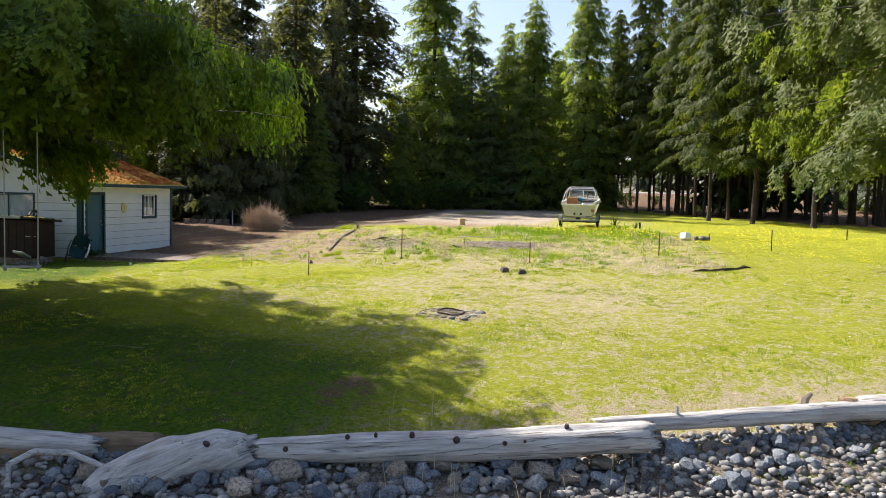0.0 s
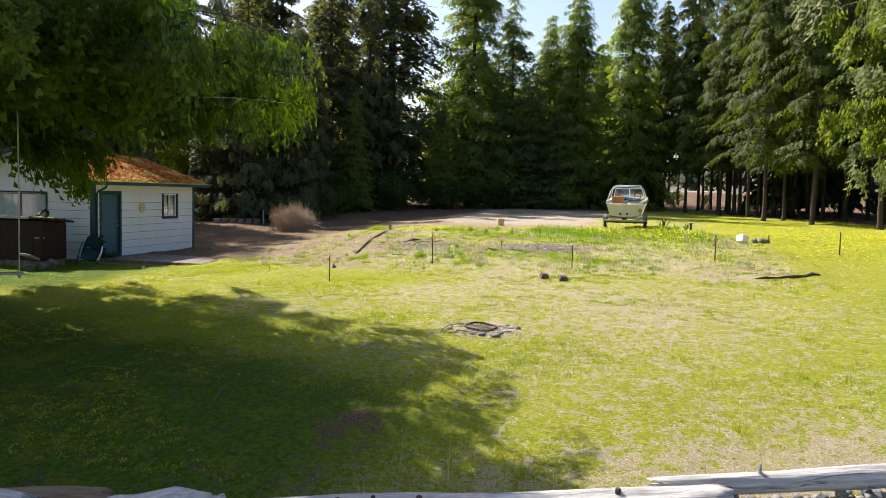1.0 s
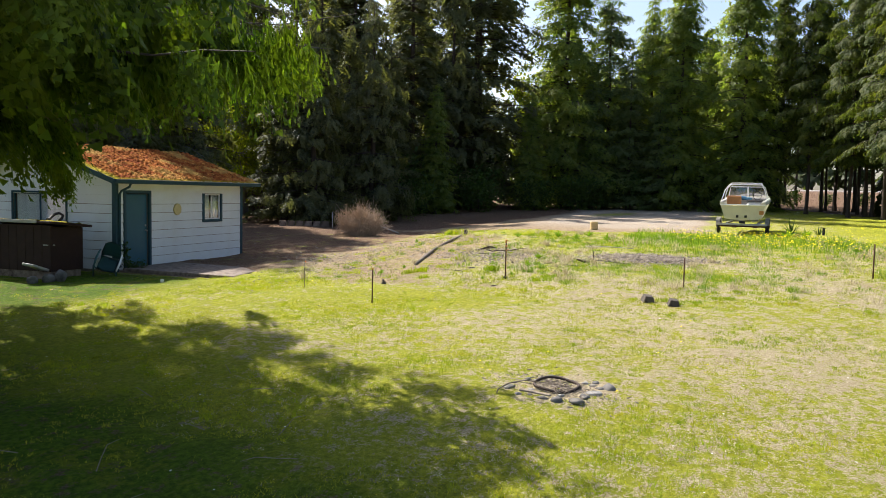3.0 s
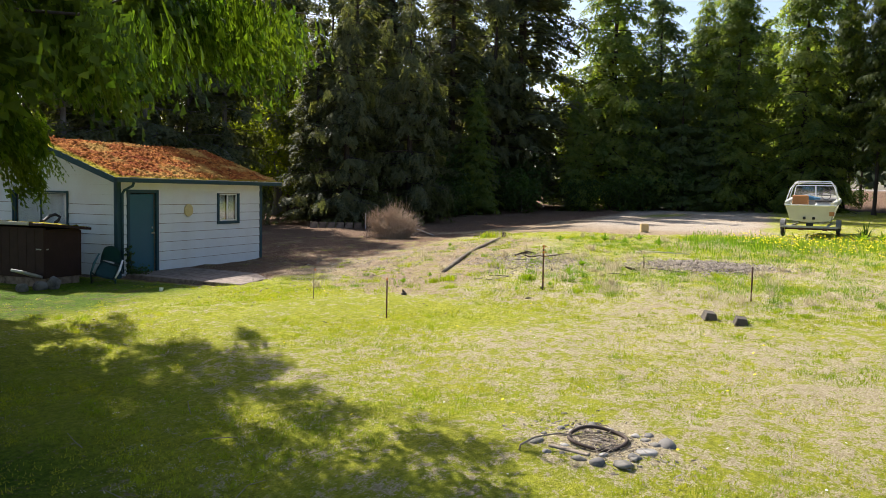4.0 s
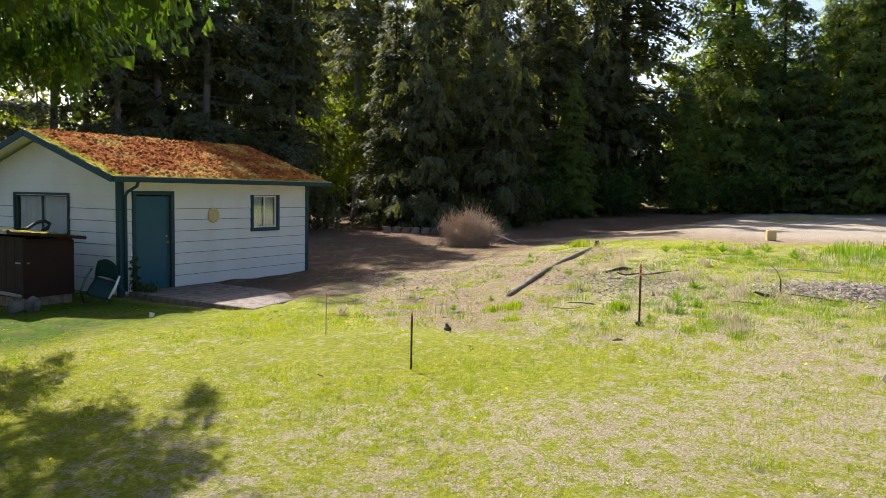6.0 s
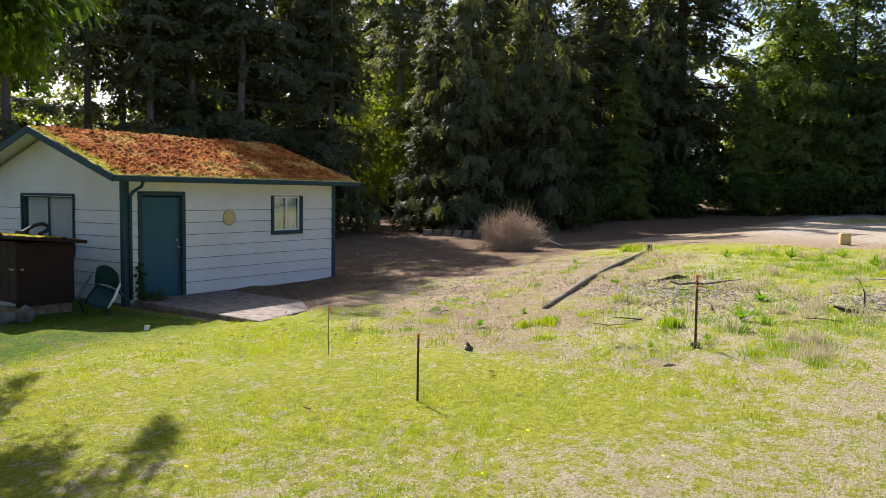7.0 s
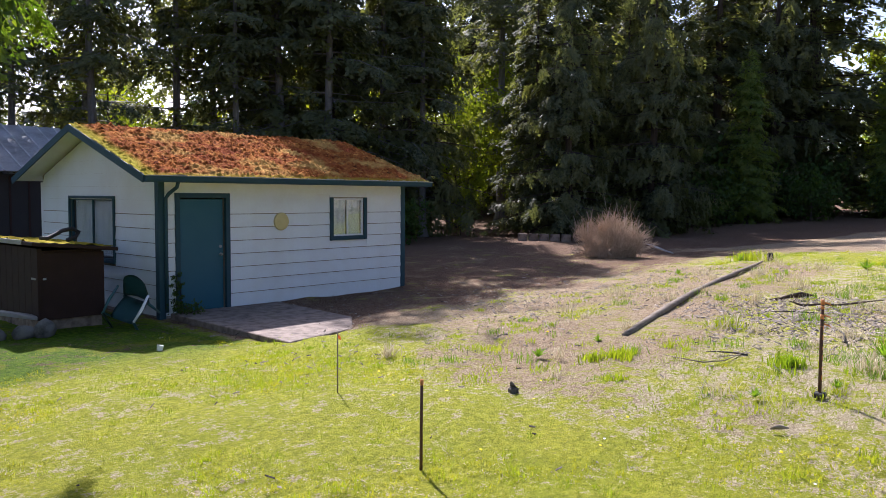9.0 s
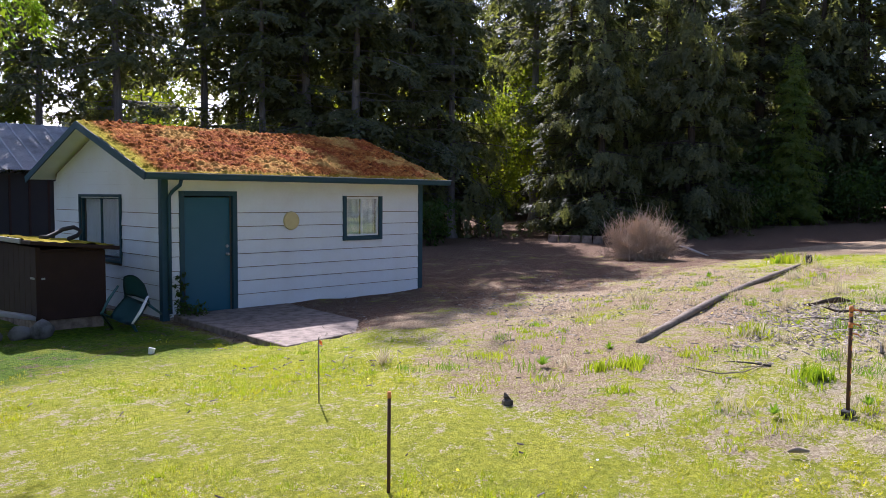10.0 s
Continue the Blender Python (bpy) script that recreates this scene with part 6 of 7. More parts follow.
def build_swing():
    s = thing("rope_swing", "old rope swing hanging from the cedar limb", "swing")
    ends = ((-11.17, -5.72), (-11.5, -5.27))
    for x, y in ends:
        part("rope", tubed([(x, y, 4.2), (x + 0.01, y, 2.4), (x, y, 0.74)], 0.012, 6), M_ROPE, s, smooth=True)
        part("rope_knot", tubed([(x, y, 0.78), (x, y, 0.71), (x, y, 0.64)], [0.015, 0.04, 0.02], 8), M_ROPE, s, smooth=True)
    seat = bmesh.new()
    box(seat, (-0.34, -0.10, -0.02), (0.34, 0.10, 0.02), 0.008, pose(-11.335, -5.495, 0.72, 0, 0, 126))
    part("seat", seat, M_DRIFT, s, "grey plank seat")


build_swing()


# ---------------- the boat ----------------
def build_boat():
    bx, by = 14.9, -15.85
    z = float(gz(15.5, by))
    b = thing("boat", "old cream motorboat standing on its trailer", "boat", pose(bx, by, z, 0, -1.5, -6) @ Matrix.Diagonal((0.95, 0.9, 0.98, 1)))
    # hull stations from stern (x 0) to bow (x 5): half-beam at chine and gunwale, heights
    st = [(0.0, 0.72, 0.50, 0.92, 0.62, 1.28), (1.2, 0.75, 0.48, 0.96, 0.62, 1.30), (2.6, 0.70, 0.48, 0.95, 0.66, 1.36), (3.8, 0.48, 0.52, 0.78, 0.75, 1.43), (4.6, 0.22, 0.62, 0.48, 0.9, 1.50), (5.1, 0.02, 0.85, 0.06, 1.1, 1.55)]
    bm = bmesh.new()
    rings = []
    for x, ch, kz, gw, cz, gzz in st:
        prof = [(-gw, gzz), (-gw * 1.0, gzz - 0.10), (-ch, cz), (0, kz), (ch, cz), (gw, gzz - 0.10), (gw, gzz)]
        rings.append([bm.verts.new((x, y, zz)) for y, zz in prof])
    for r, q in zip(rings, rings[1:]):
        for k in range(6):
            bm.faces.new((r[k], r[k + 1], q[k + 1], q[k]))
    bmesh.ops.solidify(bm, geom=list(bm.faces), thickness=0.04)
    part("hull", bm, M_GELCOAT, b, "chalky stained white hull")
    # transom with its raised corners and low middle
    bm = bmesh.new()
    pr = [(-0.92, 1.28), (-0.92, 1.18), (-0.72, 0.62), (0, 0.55), (0.72, 0.62), (0.92, 1.18), (0.92, 1.28), (0.74, 1.26), (0.68, 1.14), (-0.68, 1.14), (-0.74, 1.26)]
    lo = [bm.verts.new((-0.03, y, zz)) for y, zz in pr]
    hi = [bm.verts.new((0.05, y, zz)) for y, zz in pr]
    bm.faces.new(lo)
    bm.faces.new(hi)
    for k in range(len(pr)):
        l = (k + 1) % len(pr)
        bm.faces.new((lo[k], lo[l], hi[l], hi[k]))
    tr = part("transom", bm, M_CREAM, b)
    part("rub_rail", tubed([(-0.02, -0.94, 1.2), (1.2, -0.985, 1.22), (2.6, -0.975, 1.28), (3.8, -0.8, 1.35), (4.6, -0.5, 1.42), (5.12, 0, 1.48), (4.6, 0.5, 1.42), (3.8, 0.8, 1.35), (2.6, 0.975, 1.28), (1.2, 0.985, 1.22), (-0.02, 0.94, 1.2)], 0.022, 6), M_GALV, b, smooth=True)
    part("transom_rail", tubed([(-0.06, -0.93, 1.17), (-0.06, 0.93, 1.17)], 0.028, 6), M_WHITE, b)
    for y in (-0.14, 0.2):
        part("drain_fitting", boxed(((-0.10, y - 0.05, 0.66), (-0.03, y + 0.05, 0.76)), bevel=0.01), M_BLACK, b)
    part("tail_light", boxed(((-0.05, -0.86, 0.80), (-0.03, -0.68, 0.95)), bevel=0.01), M_BOARD, b, "red-brown patch on the transom")
    # gunwale caps and inside floor, seats, dash
    for sy in (-1, 1):
        part("side_deck", tubed([(0, sy * 0.86, 1.28), (1.2, sy * 0.9, 1.31), (2.4, sy * 0.9, 1.36)], 0.085, 8, flat=0.5), M_GELCOAT, b, smooth=True)
    part("floor", boxed(((0.05, -0.7, 0.64), (2.7, 0.7, 0.68))), M_DARKIN, b)
    part("seat_back", boxed(((0.55, 0.12, 0.68), (0.67, 0.72, 1.52)), bevel=0.03), M_BOARD, b, "orange-brown plywood seat back")
    part("seat", boxed(((0.30, -0.74, 0.68), (0.95, -0.12, 1.24)), bevel=0.06), M_WHITE, b, "pale moulded seat box")
    part("seat_cushion", boxed(((0.28, -0.76, 1.30), (0.97, -0.10, 1.36)), bevel=0.03), M_BLACK, b, "dark vinyl seat cushion")
    part("dashboard", boxed(((2.2, -0.86, 1.1), (2.55, 0.86, 1.42)), bevel=0.05), M_GALV, b)
    part("cloth", tubed([(2.1, 0.55, 1.36), (2.12, 0.3, 1.42), (2.15, 0.05, 1.38), (2.12, -0.2, 1.36)], [0.05, 0.09, 0.07, 0.04], 7, rough=0.3, rng=random.Random(3)), M_BLUE, b, "crumpled blue cloth on the dash")
    part("foredeck", boxed(((2.5, -0.84, 1.36), (3.9, 0.84, 1.44)), bevel=0.03), M_CREAM, b)
    wheel = part("steering_wheel", tubed([(2.08, -0.42 + 0.17 * math.cos(a), 1.5 + 0.17 * math.sin(a)) for a in np.linspace(0, 2 * math.pi, 20, endpoint=False)], 0.014, 6, closed=True), M_BLACK, b, smooth=True)
    part("spoke", tubed([(2.08, -0.58, 1.5), (2.12, -0.42, 1.48), (2.08, -0.26, 1.5)], 0.01, 5), M_BLACK, wheel)
    # windscreen and canopy frame
    top = 1.98
    fr = [(-0.93, 1.32, 1.3), (-0.72, 1.75, top - 0.06), (-0.62, 1.78, top), (0.62, 1.78, top), (0.72, 1.75, top - 0.06), (0.93, 1.32, 1.3)]
    part("canopy_frame", tubed([(0.55, -0.95, 1.30), (0.75, -0.82, 1.75), (0.9, -0.68, top - 0.02), (0.9, 0.68, top - 0.02), (0.75, 0.82, 1.75), (0.55, 0.95, 1.30)], 0.021, 8), M_WHITE, b, smooth=True)
    part("canopy_frame", tubed([(1.5, -0.93, 1.32), (1.5, -0.8, 1.8), (1.5, -0.62, top + 0.04), (1.5, 0.62, top + 0.04), (1.5, 0.8, 1.8), (1.5, 0.93, 1.32)], 0.019, 8), M_WHITE, b, smooth=True)
    for y in (-0.64, 0.64):
        part("canopy_bar", tubed([(0.9, y, top), (1.5, y, top + 0.03), (2.1, y * 1.02, top - 0.1)], 0.016, 6), M_WHITE, b, smooth=True)
    part("windscreen_frame", tubed([(2.5, -0.86, 1.4), (2.15, -0.74, top - 0.12), (2.15, 0.74, top - 0.12), (2.5, 0.86, 1.4)], 0.02, 6), M_WHITE, b)
    part("windscreen_post", tubed([(2.5, 0, 1.42), (2.14, 0, top - 0.12)], 0.028, 6), M_WHITE, b)
    for y0, y1 in ((-0.84, -0.03), (0.03, 0.84)):
        bm = bmesh.new()
        k = 0.87
        q = [bm.verts.new(p) for p in ((2.5, y0, 1.41), (2.5, y1, 1.41), (2.15, y1 * k, top - 0.12), (2.15, y0 * k, top - 0.12))]
        bm.faces.new(q)
        bmesh.ops.solidify(bm, geom=list(bm.faces), thickness=0.006)
        part("windscreen_pane", bm, M_SCREEN, b).visible_shadow = False
    # trailer
    t = thing("boat_trailer", "rusty galvanised boat trailer under the boat", "trailer", pose(bx, by, z, 0, 0, -6) @ Matrix.Diagonal((0.95, 0.92, 1, 1)))
    for sy in (-1, 1):
        part("frame_rail", tubed([(-0.05, sy * 0.62, 0.42), (2.8, sy * 0.62, 0.44), (4.6, 0.04 * sy, 0.46)], 0.04, 6), M_GALV, t)
        w = thing("wheel", "", "")
        w.parent, w.matrix_basis = t, pose(0.45, sy * 0.98, 0.30)
        n = 28
        part("tyre", tubed([(0.235 * math.cos(a), 0, 0.235 * math.sin(a)) for a in np.linspace(0, 2 * math.pi, n, endpoint=False)], 0.075, 10, closed=True), M_BLACK, w, smooth=True)
        part("rim", tubed([(0, -0.06, 0), (0, -0.02, 0), (0, 0.02, 0), (0, 0.06, 0)], [0.15, 0.17, 0.17, 0.15], 18), M_GALV, w)
        part("hub", tubed([(0, sy * 0.05, 0), (0, sy * 0.11, 0)], [0.06, 0.04], 10), M_RUST, w)
        bm = bmesh.new()
        arc = [(0.45 + 0.36 * math.cos(a), 0.30 + 0.36 * math.sin(a)) for a in np.linspace(0.15, math.pi - 0.15, 12)]
        g = [[bm.verts.new((x, sy * yy, zz)) for yy in (0.90, 1.07)] for x, zz in arc]
        for p, q in zip(g, g[1:]):
            bm.faces.new((p[0], p[1], q[1], q[0]))
        bmesh.ops.solidify(bm, geom=list(bm.faces), thickness=0.012)
        part("mudguard", bm, M_GALV, t)
        part("bunk", boxed(((0.0, sy * 0.42 - 0.05, 0.50), (2.6, sy * 0.42 + 0.05, 0.57)), bevel=0.01), M_DRIFT, t)
    part("axle", tubed([(0.45, -0.95, 0.30), (0.45, 0.95, 0.30)], 0.035, 8), M_RUST, t)
    part("cross_beam", boxed(((-0.10, -0.98, 0.34), (-0.02, 0.98, 0.42)), bevel=0.01), M_GALV, t)
    part("keel_roller", tubed([(0.0, -0.12, 0.47), (0.0, 0.12, 0.47)], 0.05, 10), M_BLACK, t)
    for y in (-0.55, 0.3):
        part("tail_lamp", boxed(((-0.13, y - 0.09, 0.26), (-0.09, y + 0.09, 0.35)), bevel=0.01), M_RUST, t)


build_boat()


# ---------------- plants ----------------
def blades(rs, x, y, h, w, lean, mat, name, label, category, base=None, flat=False):
    """Single blades as bent slivers, joined."""
    n = len(x)
    z = (gz(x, y) if base is None else base) - 0.01
    a, b = rs.uniform(0, 6.28, n), rs.uniform(0, 6.28, n)
    dx, dy = np.cos(a), np.sin(a)
    lx, ly = np.cos(b) * lean * h, np.sin(b) * lean * h
    if flat:
        P = np.stack([np.stack([x - dx * w, y - dy * w, z], -1), np.stack([x + dx * w, y + dy * w, z], -1), np.stack([x + lx, y + ly, z + h * (1 - 0.3 * np.abs(lean))], -1)], 1)
        return tagged(mesh_obj(name, P.reshape(-1, 3), np.arange(n * 3).reshape(-1, 3), mat), label, category, kind="stuff")
    P = np.zeros((n, 5, 3))
    P[:, 0] = np.stack([x - dx * w, y - dy * w, z], -1)
    P[:, 1] = np.stack([x + dx * w, y + dy * w, z], -1)
    P[:, 2] = np.stack([x + dx * w * 0.8 + lx * 0.36, y + dy * w * 0.8 + ly * 0.36, z + h * 0.6], -1)
    P[:, 3] = np.stack([x - dx * w * 0.8 + lx * 0.36, y - dy * w * 0.8 + ly * 0.36, z + h * 0.6], -1)
    P[:, 4] = np.stack([x + lx, y + ly, z + h * (1 - 0.3 * np.abs(lean))], -1)
    i = np.arange(n)[:, None] * 5
    T = np.concatenate([i + np.array([0, 1, 2]), i + np.array([0, 2, 3]), i + np.array([3, 2, 4])], 0)
    return tagged(mesh_obj(name, P.reshape(-1, 3), T, mat), label, category, kind="stuff")


def build_grass():
    rs = np.random.RandomState(40)
    # tufts, thick near the path, thinner further off
    n = 24000
    cx = np.concatenate([rs.uniform(-15.6, -1, n * 3 // 5), rs.uniform(-15.6, 14, n - n * 3 // 5)])
    cy = np.concatenate([rs.uniform(-18, -2.5, n * 3 // 5), rs.uniform(-27, -1, n - n * 3 // 5)])
    dry, dirt, litter, beach, road, moss, lit_track = zones(cx, cy)
    bare = np.clip(dirt * 1.5 + litter + 0.45 * moss, 0, 0.97)
    inside = (cx > -3.3) & (cx < 4.6) & (cy > -0.1)
    slab = (cx > -1.45) & (cx < np.interp(cy, [-3.7, -3.4, -2.5, 0], [-1.2, 0.05, 0.8, 1.0])) & (cy > -3.7) & (cy < 0)
    keep = (rs.uniform(0, 1, n) > bare) & ~inside & ~slab
    cx, cy, dry, moss = cx[keep], cy[keep], dry[keep], moss[keep]
    n = len(cx)
    straw = rs.uniform(0, 1, n) < np.clip(dry * 0.9 + 0.1, 0.1, 0.85) * (1 - 0.85 * moss)
    k = 12
    far = sstep(-4, 6, cx)
    rad = rs.uniform(0.02, 0.07, n)
    tall = rs.uniform(0.014, 0.042, n) * np.where(rs.uniform(0, 1, n) < 0.06, 1.7, 1.0) * (1 + 0.4 * far)
    for flag, mat, name, label, cat in ((False, M_GRASS, "lawn_grass", "short bright green lawn grass", "grass"), (True, M_STRAW, "dry_lawn_grass", "dead straw-coloured grass in the lawn", "dry grass")):
        s = np.repeat(np.where(straw == flag)[0], k)
        x, y = cx[s] + rs.normal(0, 1, len(s)) * rad[s], cy[s] + rs.normal(0, 1, len(s)) * rad[s]
        h = tall[s] * rs.uniform(0.6, 1.2, len(s)) * (0.6 if flag else 1.0)
        w = rs.uniform(0.004, 0.008, len(s)) * (1 + 0.8 * far[s])
        blades(rs, x, y, h, w, rs.uniform(-1.5, 1.5, len(s)) * (1.5 if flag else 1.0), mat, name, label, cat, flat=True)
    # bigger fresh tufts that stand out of the lawn
    m = 5600
    tx, ty = rs.uniform(-15.4, -1.0, m), rs.uniform(-24, -3, m)
    ok = (zones(tx, ty)[1] < 0.2) & (zones(tx, ty)[5] < 0.5) & (rs.uniform(0, 1, m) < 0.6 + 0.5 * wave(tx, ty, 1.1, 2.0))
    tx, ty = np.repeat(tx[ok], 26), np.repeat(ty[ok], 26)
    r = np.repeat(rs.uniform(0.03, 0.09, ok.sum()), 26)
    hh = np.repeat(rs.uniform(0.03, 0.08, ok.sum()), 26)
    tx, ty = tx + rs.normal(0, 1, len(tx)) * r, ty + rs.normal(0, 1, len(ty)) * r
    blades(rs, tx, ty, hh * rs.uniform(0.6, 1.2, len(tx)), rs.uniform(0.003, 0.006, len(tx)), rs.uniform(-0.9, 0.9, len(tx)), M_TUFT, "grass_tufts", "fresh bright tufts of longer grass in the lawn", "grass", flat=True)
    # tall bleached tufts in the bed
    tx, ty = [], []
    for _ in range(150):
        cx, cy = rs.uniform(-1, 9), rs.uniform(-20.5, -8.5)
        k = rs.randint(10, 32)
        tx.append(cx + rs.normal(0, 0.10, k))
        ty.append(cy + rs.normal(0, 0.10, k))
    tx, ty = np.concatenate(tx), np.concatenate(ty)
    blades(rs, tx, ty, rs.uniform(0.06, 0.22, len(tx)), rs.uniform(0.002, 0.004, len(tx)), rs.uniform(-1.1, 1.1, len(tx)), M_STRAW, "bleached_tufts", "bleached dead grass tufts in the garden bed", "dry grass")
    tx, ty = [], []
    for _ in range(640):
        cx, cy = rs.uniform(-2, 13), rs.uniform(-20.5, -3.5)
        if cy > -8 and rs.uniform() < 0.55:
            continue
        k = rs.randint(30, 110)
        r = rs.uniform(0.05, 0.16)
        tx.append(cx + rs.normal(0, r, k))
        ty.append(cy + rs.normal(0, r, k))
    tx, ty = np.concatenate(tx), np.concatenate(ty)
    blades(rs, tx, ty, rs.uniform(0.025, 0.075, len(tx)), rs.uniform(0.003, 0.006, len(tx)), rs.uniform(-1.1, 1.1, len(tx)), M_TUFT, "green_weeds", "fresh green weeds in the garden bed", "weeds")
    # lush bands before and behind the wood chips
    tx, ty = [], []
    for k in range(270):
        cx, cy = (rs.normal(1.3, 0.75), rs.uniform(-16.3, -10.2)) if k % 2 else (rs.normal(7.2, 1.1), rs.uniform(-19, -9))
        m = rs.randint(30, 80)
        r = rs.uniform(0.06, 0.18)
        tx.append(cx + rs.normal(0, r, m))
        ty.append(cy + rs.normal(0, r, m))
    tx, ty = np.concatenate(tx), np.concatenate(ty)
    blades(rs, tx, ty, rs.uniform(0.04, 0.13, len(tx)), rs.uniform(0.004, 0.007, len(tx)), rs.uniform(-0.9, 0.9, len(tx)), M_WEED, "lush_grass", "lush green grass growing among the wood chips", "grass", flat=True)
    # bushy weeds and arching dead clumps that stand out of the bed
    for name, label, cat, mat, count, lo, hi, bend, seed in (("weed_bushes", "bushy green weeds standing in the garden bed", "weeds", M_WEED, 170, 0.07, 0.20, 1.0, 71), ("yellow_green_weeds", "low yellow-green weeds round the garden bed", "weeds", M_TUFT, 260, 0.05, 0.13, 1.1, 72), ("dead_clumps", "arching clumps of dead pale stems in the bed", "dry grass", M_STRAW, 230, 0.10, 0.34, 1.6, 73)):
        r2 = np.random.RandomState(seed)
        tx, ty, th = [], [], []
        for _ in range(count):
            cx, cy = r2.uniform(-1.2, 11.5), r2.uniform(-20.5, -8.6)
            if r2.uniform() < 0.12:
                cx, cy = r2.uniform(-1.5, 11.0), r2.uniform(-8.6, -5.0)
            if (cx - 3.6) ** 2 / 0.8 + (cy + 13.3) ** 2 / 1.6 < 1:
                continue
            k, r = r2.randint(24, 70), r2.uniform(0.04, 0.13)
            tx.append(cx + r2.normal(0, r, k))
            ty.append(cy + r2.normal(0, r, k))
            th.append(r2.uniform(0.45, 1.0, k) * r2.uniform(lo, hi))
        tx, ty, th = np.concatenate(tx), np.concatenate(ty), np.concatenate(th)
        blades(r2, tx, ty, th, r2.uniform(0.003, 0.006, len(tx)), r2.uniform(-bend, bend, len(tx)), mat, name, label, cat)
    # loose straw lying over the bare ground
    k = 15000
    x, y = rs.uniform(-2.2, 12, k), rs.uniform(-20.5, -3, k)
    ok = zones(x, y)[1] > 0.2
    x, y = x[ok], y[ok]
    blades(rs, x, y, rs.uniform(0.03, 0.09, len(x)), rs.uniform(0.002, 0.004, len(x)), rs.uniform(1.2, 2.6, len(x)), M_STRAW, "loose_straw", "loose dead stems strewn over bare soil", "dry grass", flat=True)
    # stems at the logs
    k = 60
    x, y = rs.normal(-15.9, 0.5, k), rs.uniform(-17, -13, k)
    blades(rs, x, y, rs.uniform(0.25, 0.6, k), np.full(k, 0.004), rs.uniform(-0.5, 0.5, k), M_STRAW, "shore_stems", "dry grass stems by the logs", "dry grass")


def blossom(name, label, x, y, h, r, mat, rs):
    n = len(x)
    z = gz(x, y) + h
    k = 6
    a = np.linspace(0, 2 * math.pi, k, endpoint=False)
    P = np.zeros((n, k + 1, 3))
    P[:, 0] = np.stack([x, y, z + r * 0.35], -1)
    tx, ty = rs.uniform(-0.5, 0.5, n), rs.uniform(-0.5, 0.5, n)
    for j in range(k):
        cx, cy = np.cos(a[j]) * r, np.sin(a[j]) * r
        P[:, j + 1] = np.stack([x + cx, y + cy, z + cx * tx + cy * ty], -1)
    T = np.concatenate([np.arange(n)[:, None] * (k + 1) + np.array([0, j + 1, (j + 1) % k + 1]) for j in range(k)], 0)
    tagged(mesh_obj(name, P.reshape(-1, 3), T, mat), label, "flowers", kind="stuff")


def build_flowers():
    rs = np.random.RandomState(50)
    n = 14000
    x, y = rs.uniform(2, 26, n), rs.uniform(-33, -19.5, n)
    d = np.exp(-(((x - 11) / 8) ** 2 + ((y + 25) / 4.5) ** 2)) * (0.6 + 0.4 * wave(x, y, 1.2))
    keep = (rs.uniform(0, 1, n) < d * 1.2) & (zones(x, y)[2] < 0.3)
    x2 = rs.normal(10.0, 2.2, 900)
    y2 = -16.6 + rs.choice([-1.6, -0.4, 0.9, 2.2], 900) + rs.normal(0, 0.5, 900) + (x2 - 10.5) * 0.3
    x3, y3 = rs.uniform(-9, 4, 120), rs.uniform(-23, -6, 120)
    X, Y = np.concatenate([x[keep], x2, x3]), np.concatenate([y[keep], y2, y3])
    size = np.concatenate([np.full(keep.sum(), 0.021), np.full(900, 0.023), np.full(120, 0.016)]) * rs.uniform(0.7, 1.2, len(X))
    height = np.concatenate([rs.uniform(0.08, 0.2, keep.sum()), rs.uniform(0.10, 0.30, 900), rs.uniform(0.03, 0.06, 120)])
    blossom("dandelions", "yellow dandelions scattered over the grass", X, Y, height, size, M_YELLOW, rs)
    x, y = rs.normal(-4.0, 1.6, 60), rs.normal(-19.2, 0.9, 60)
    x2, y2 = rs.uniform(-14, 2, 60), rs.uniform(-22, -5, 60)
    x, y = np.concatenate([x, x2]), np.concatenate([y, y2])
    blossom("daisies", "small white daisies in the lawn", x, y, rs.uniform(0.03, 0.06, len(x)), np.full(len(x), 0.012), M_DAISY, rs)
    # leaves and stalks under the tall yellow flowers
    x, y = rs.normal(10.3, 2.0, 5200), rs.uniform(-19.5, -12.0, 5200)
    blades(rs, x, y, rs.uniform(0.06, 0.26, 5200), np.full(5200, 0.010), rs.uniform(-0.7, 0.7, 5200), M_WEED, "flower_stalks", "green leaves and stalks under yellow flowers", "weeds")


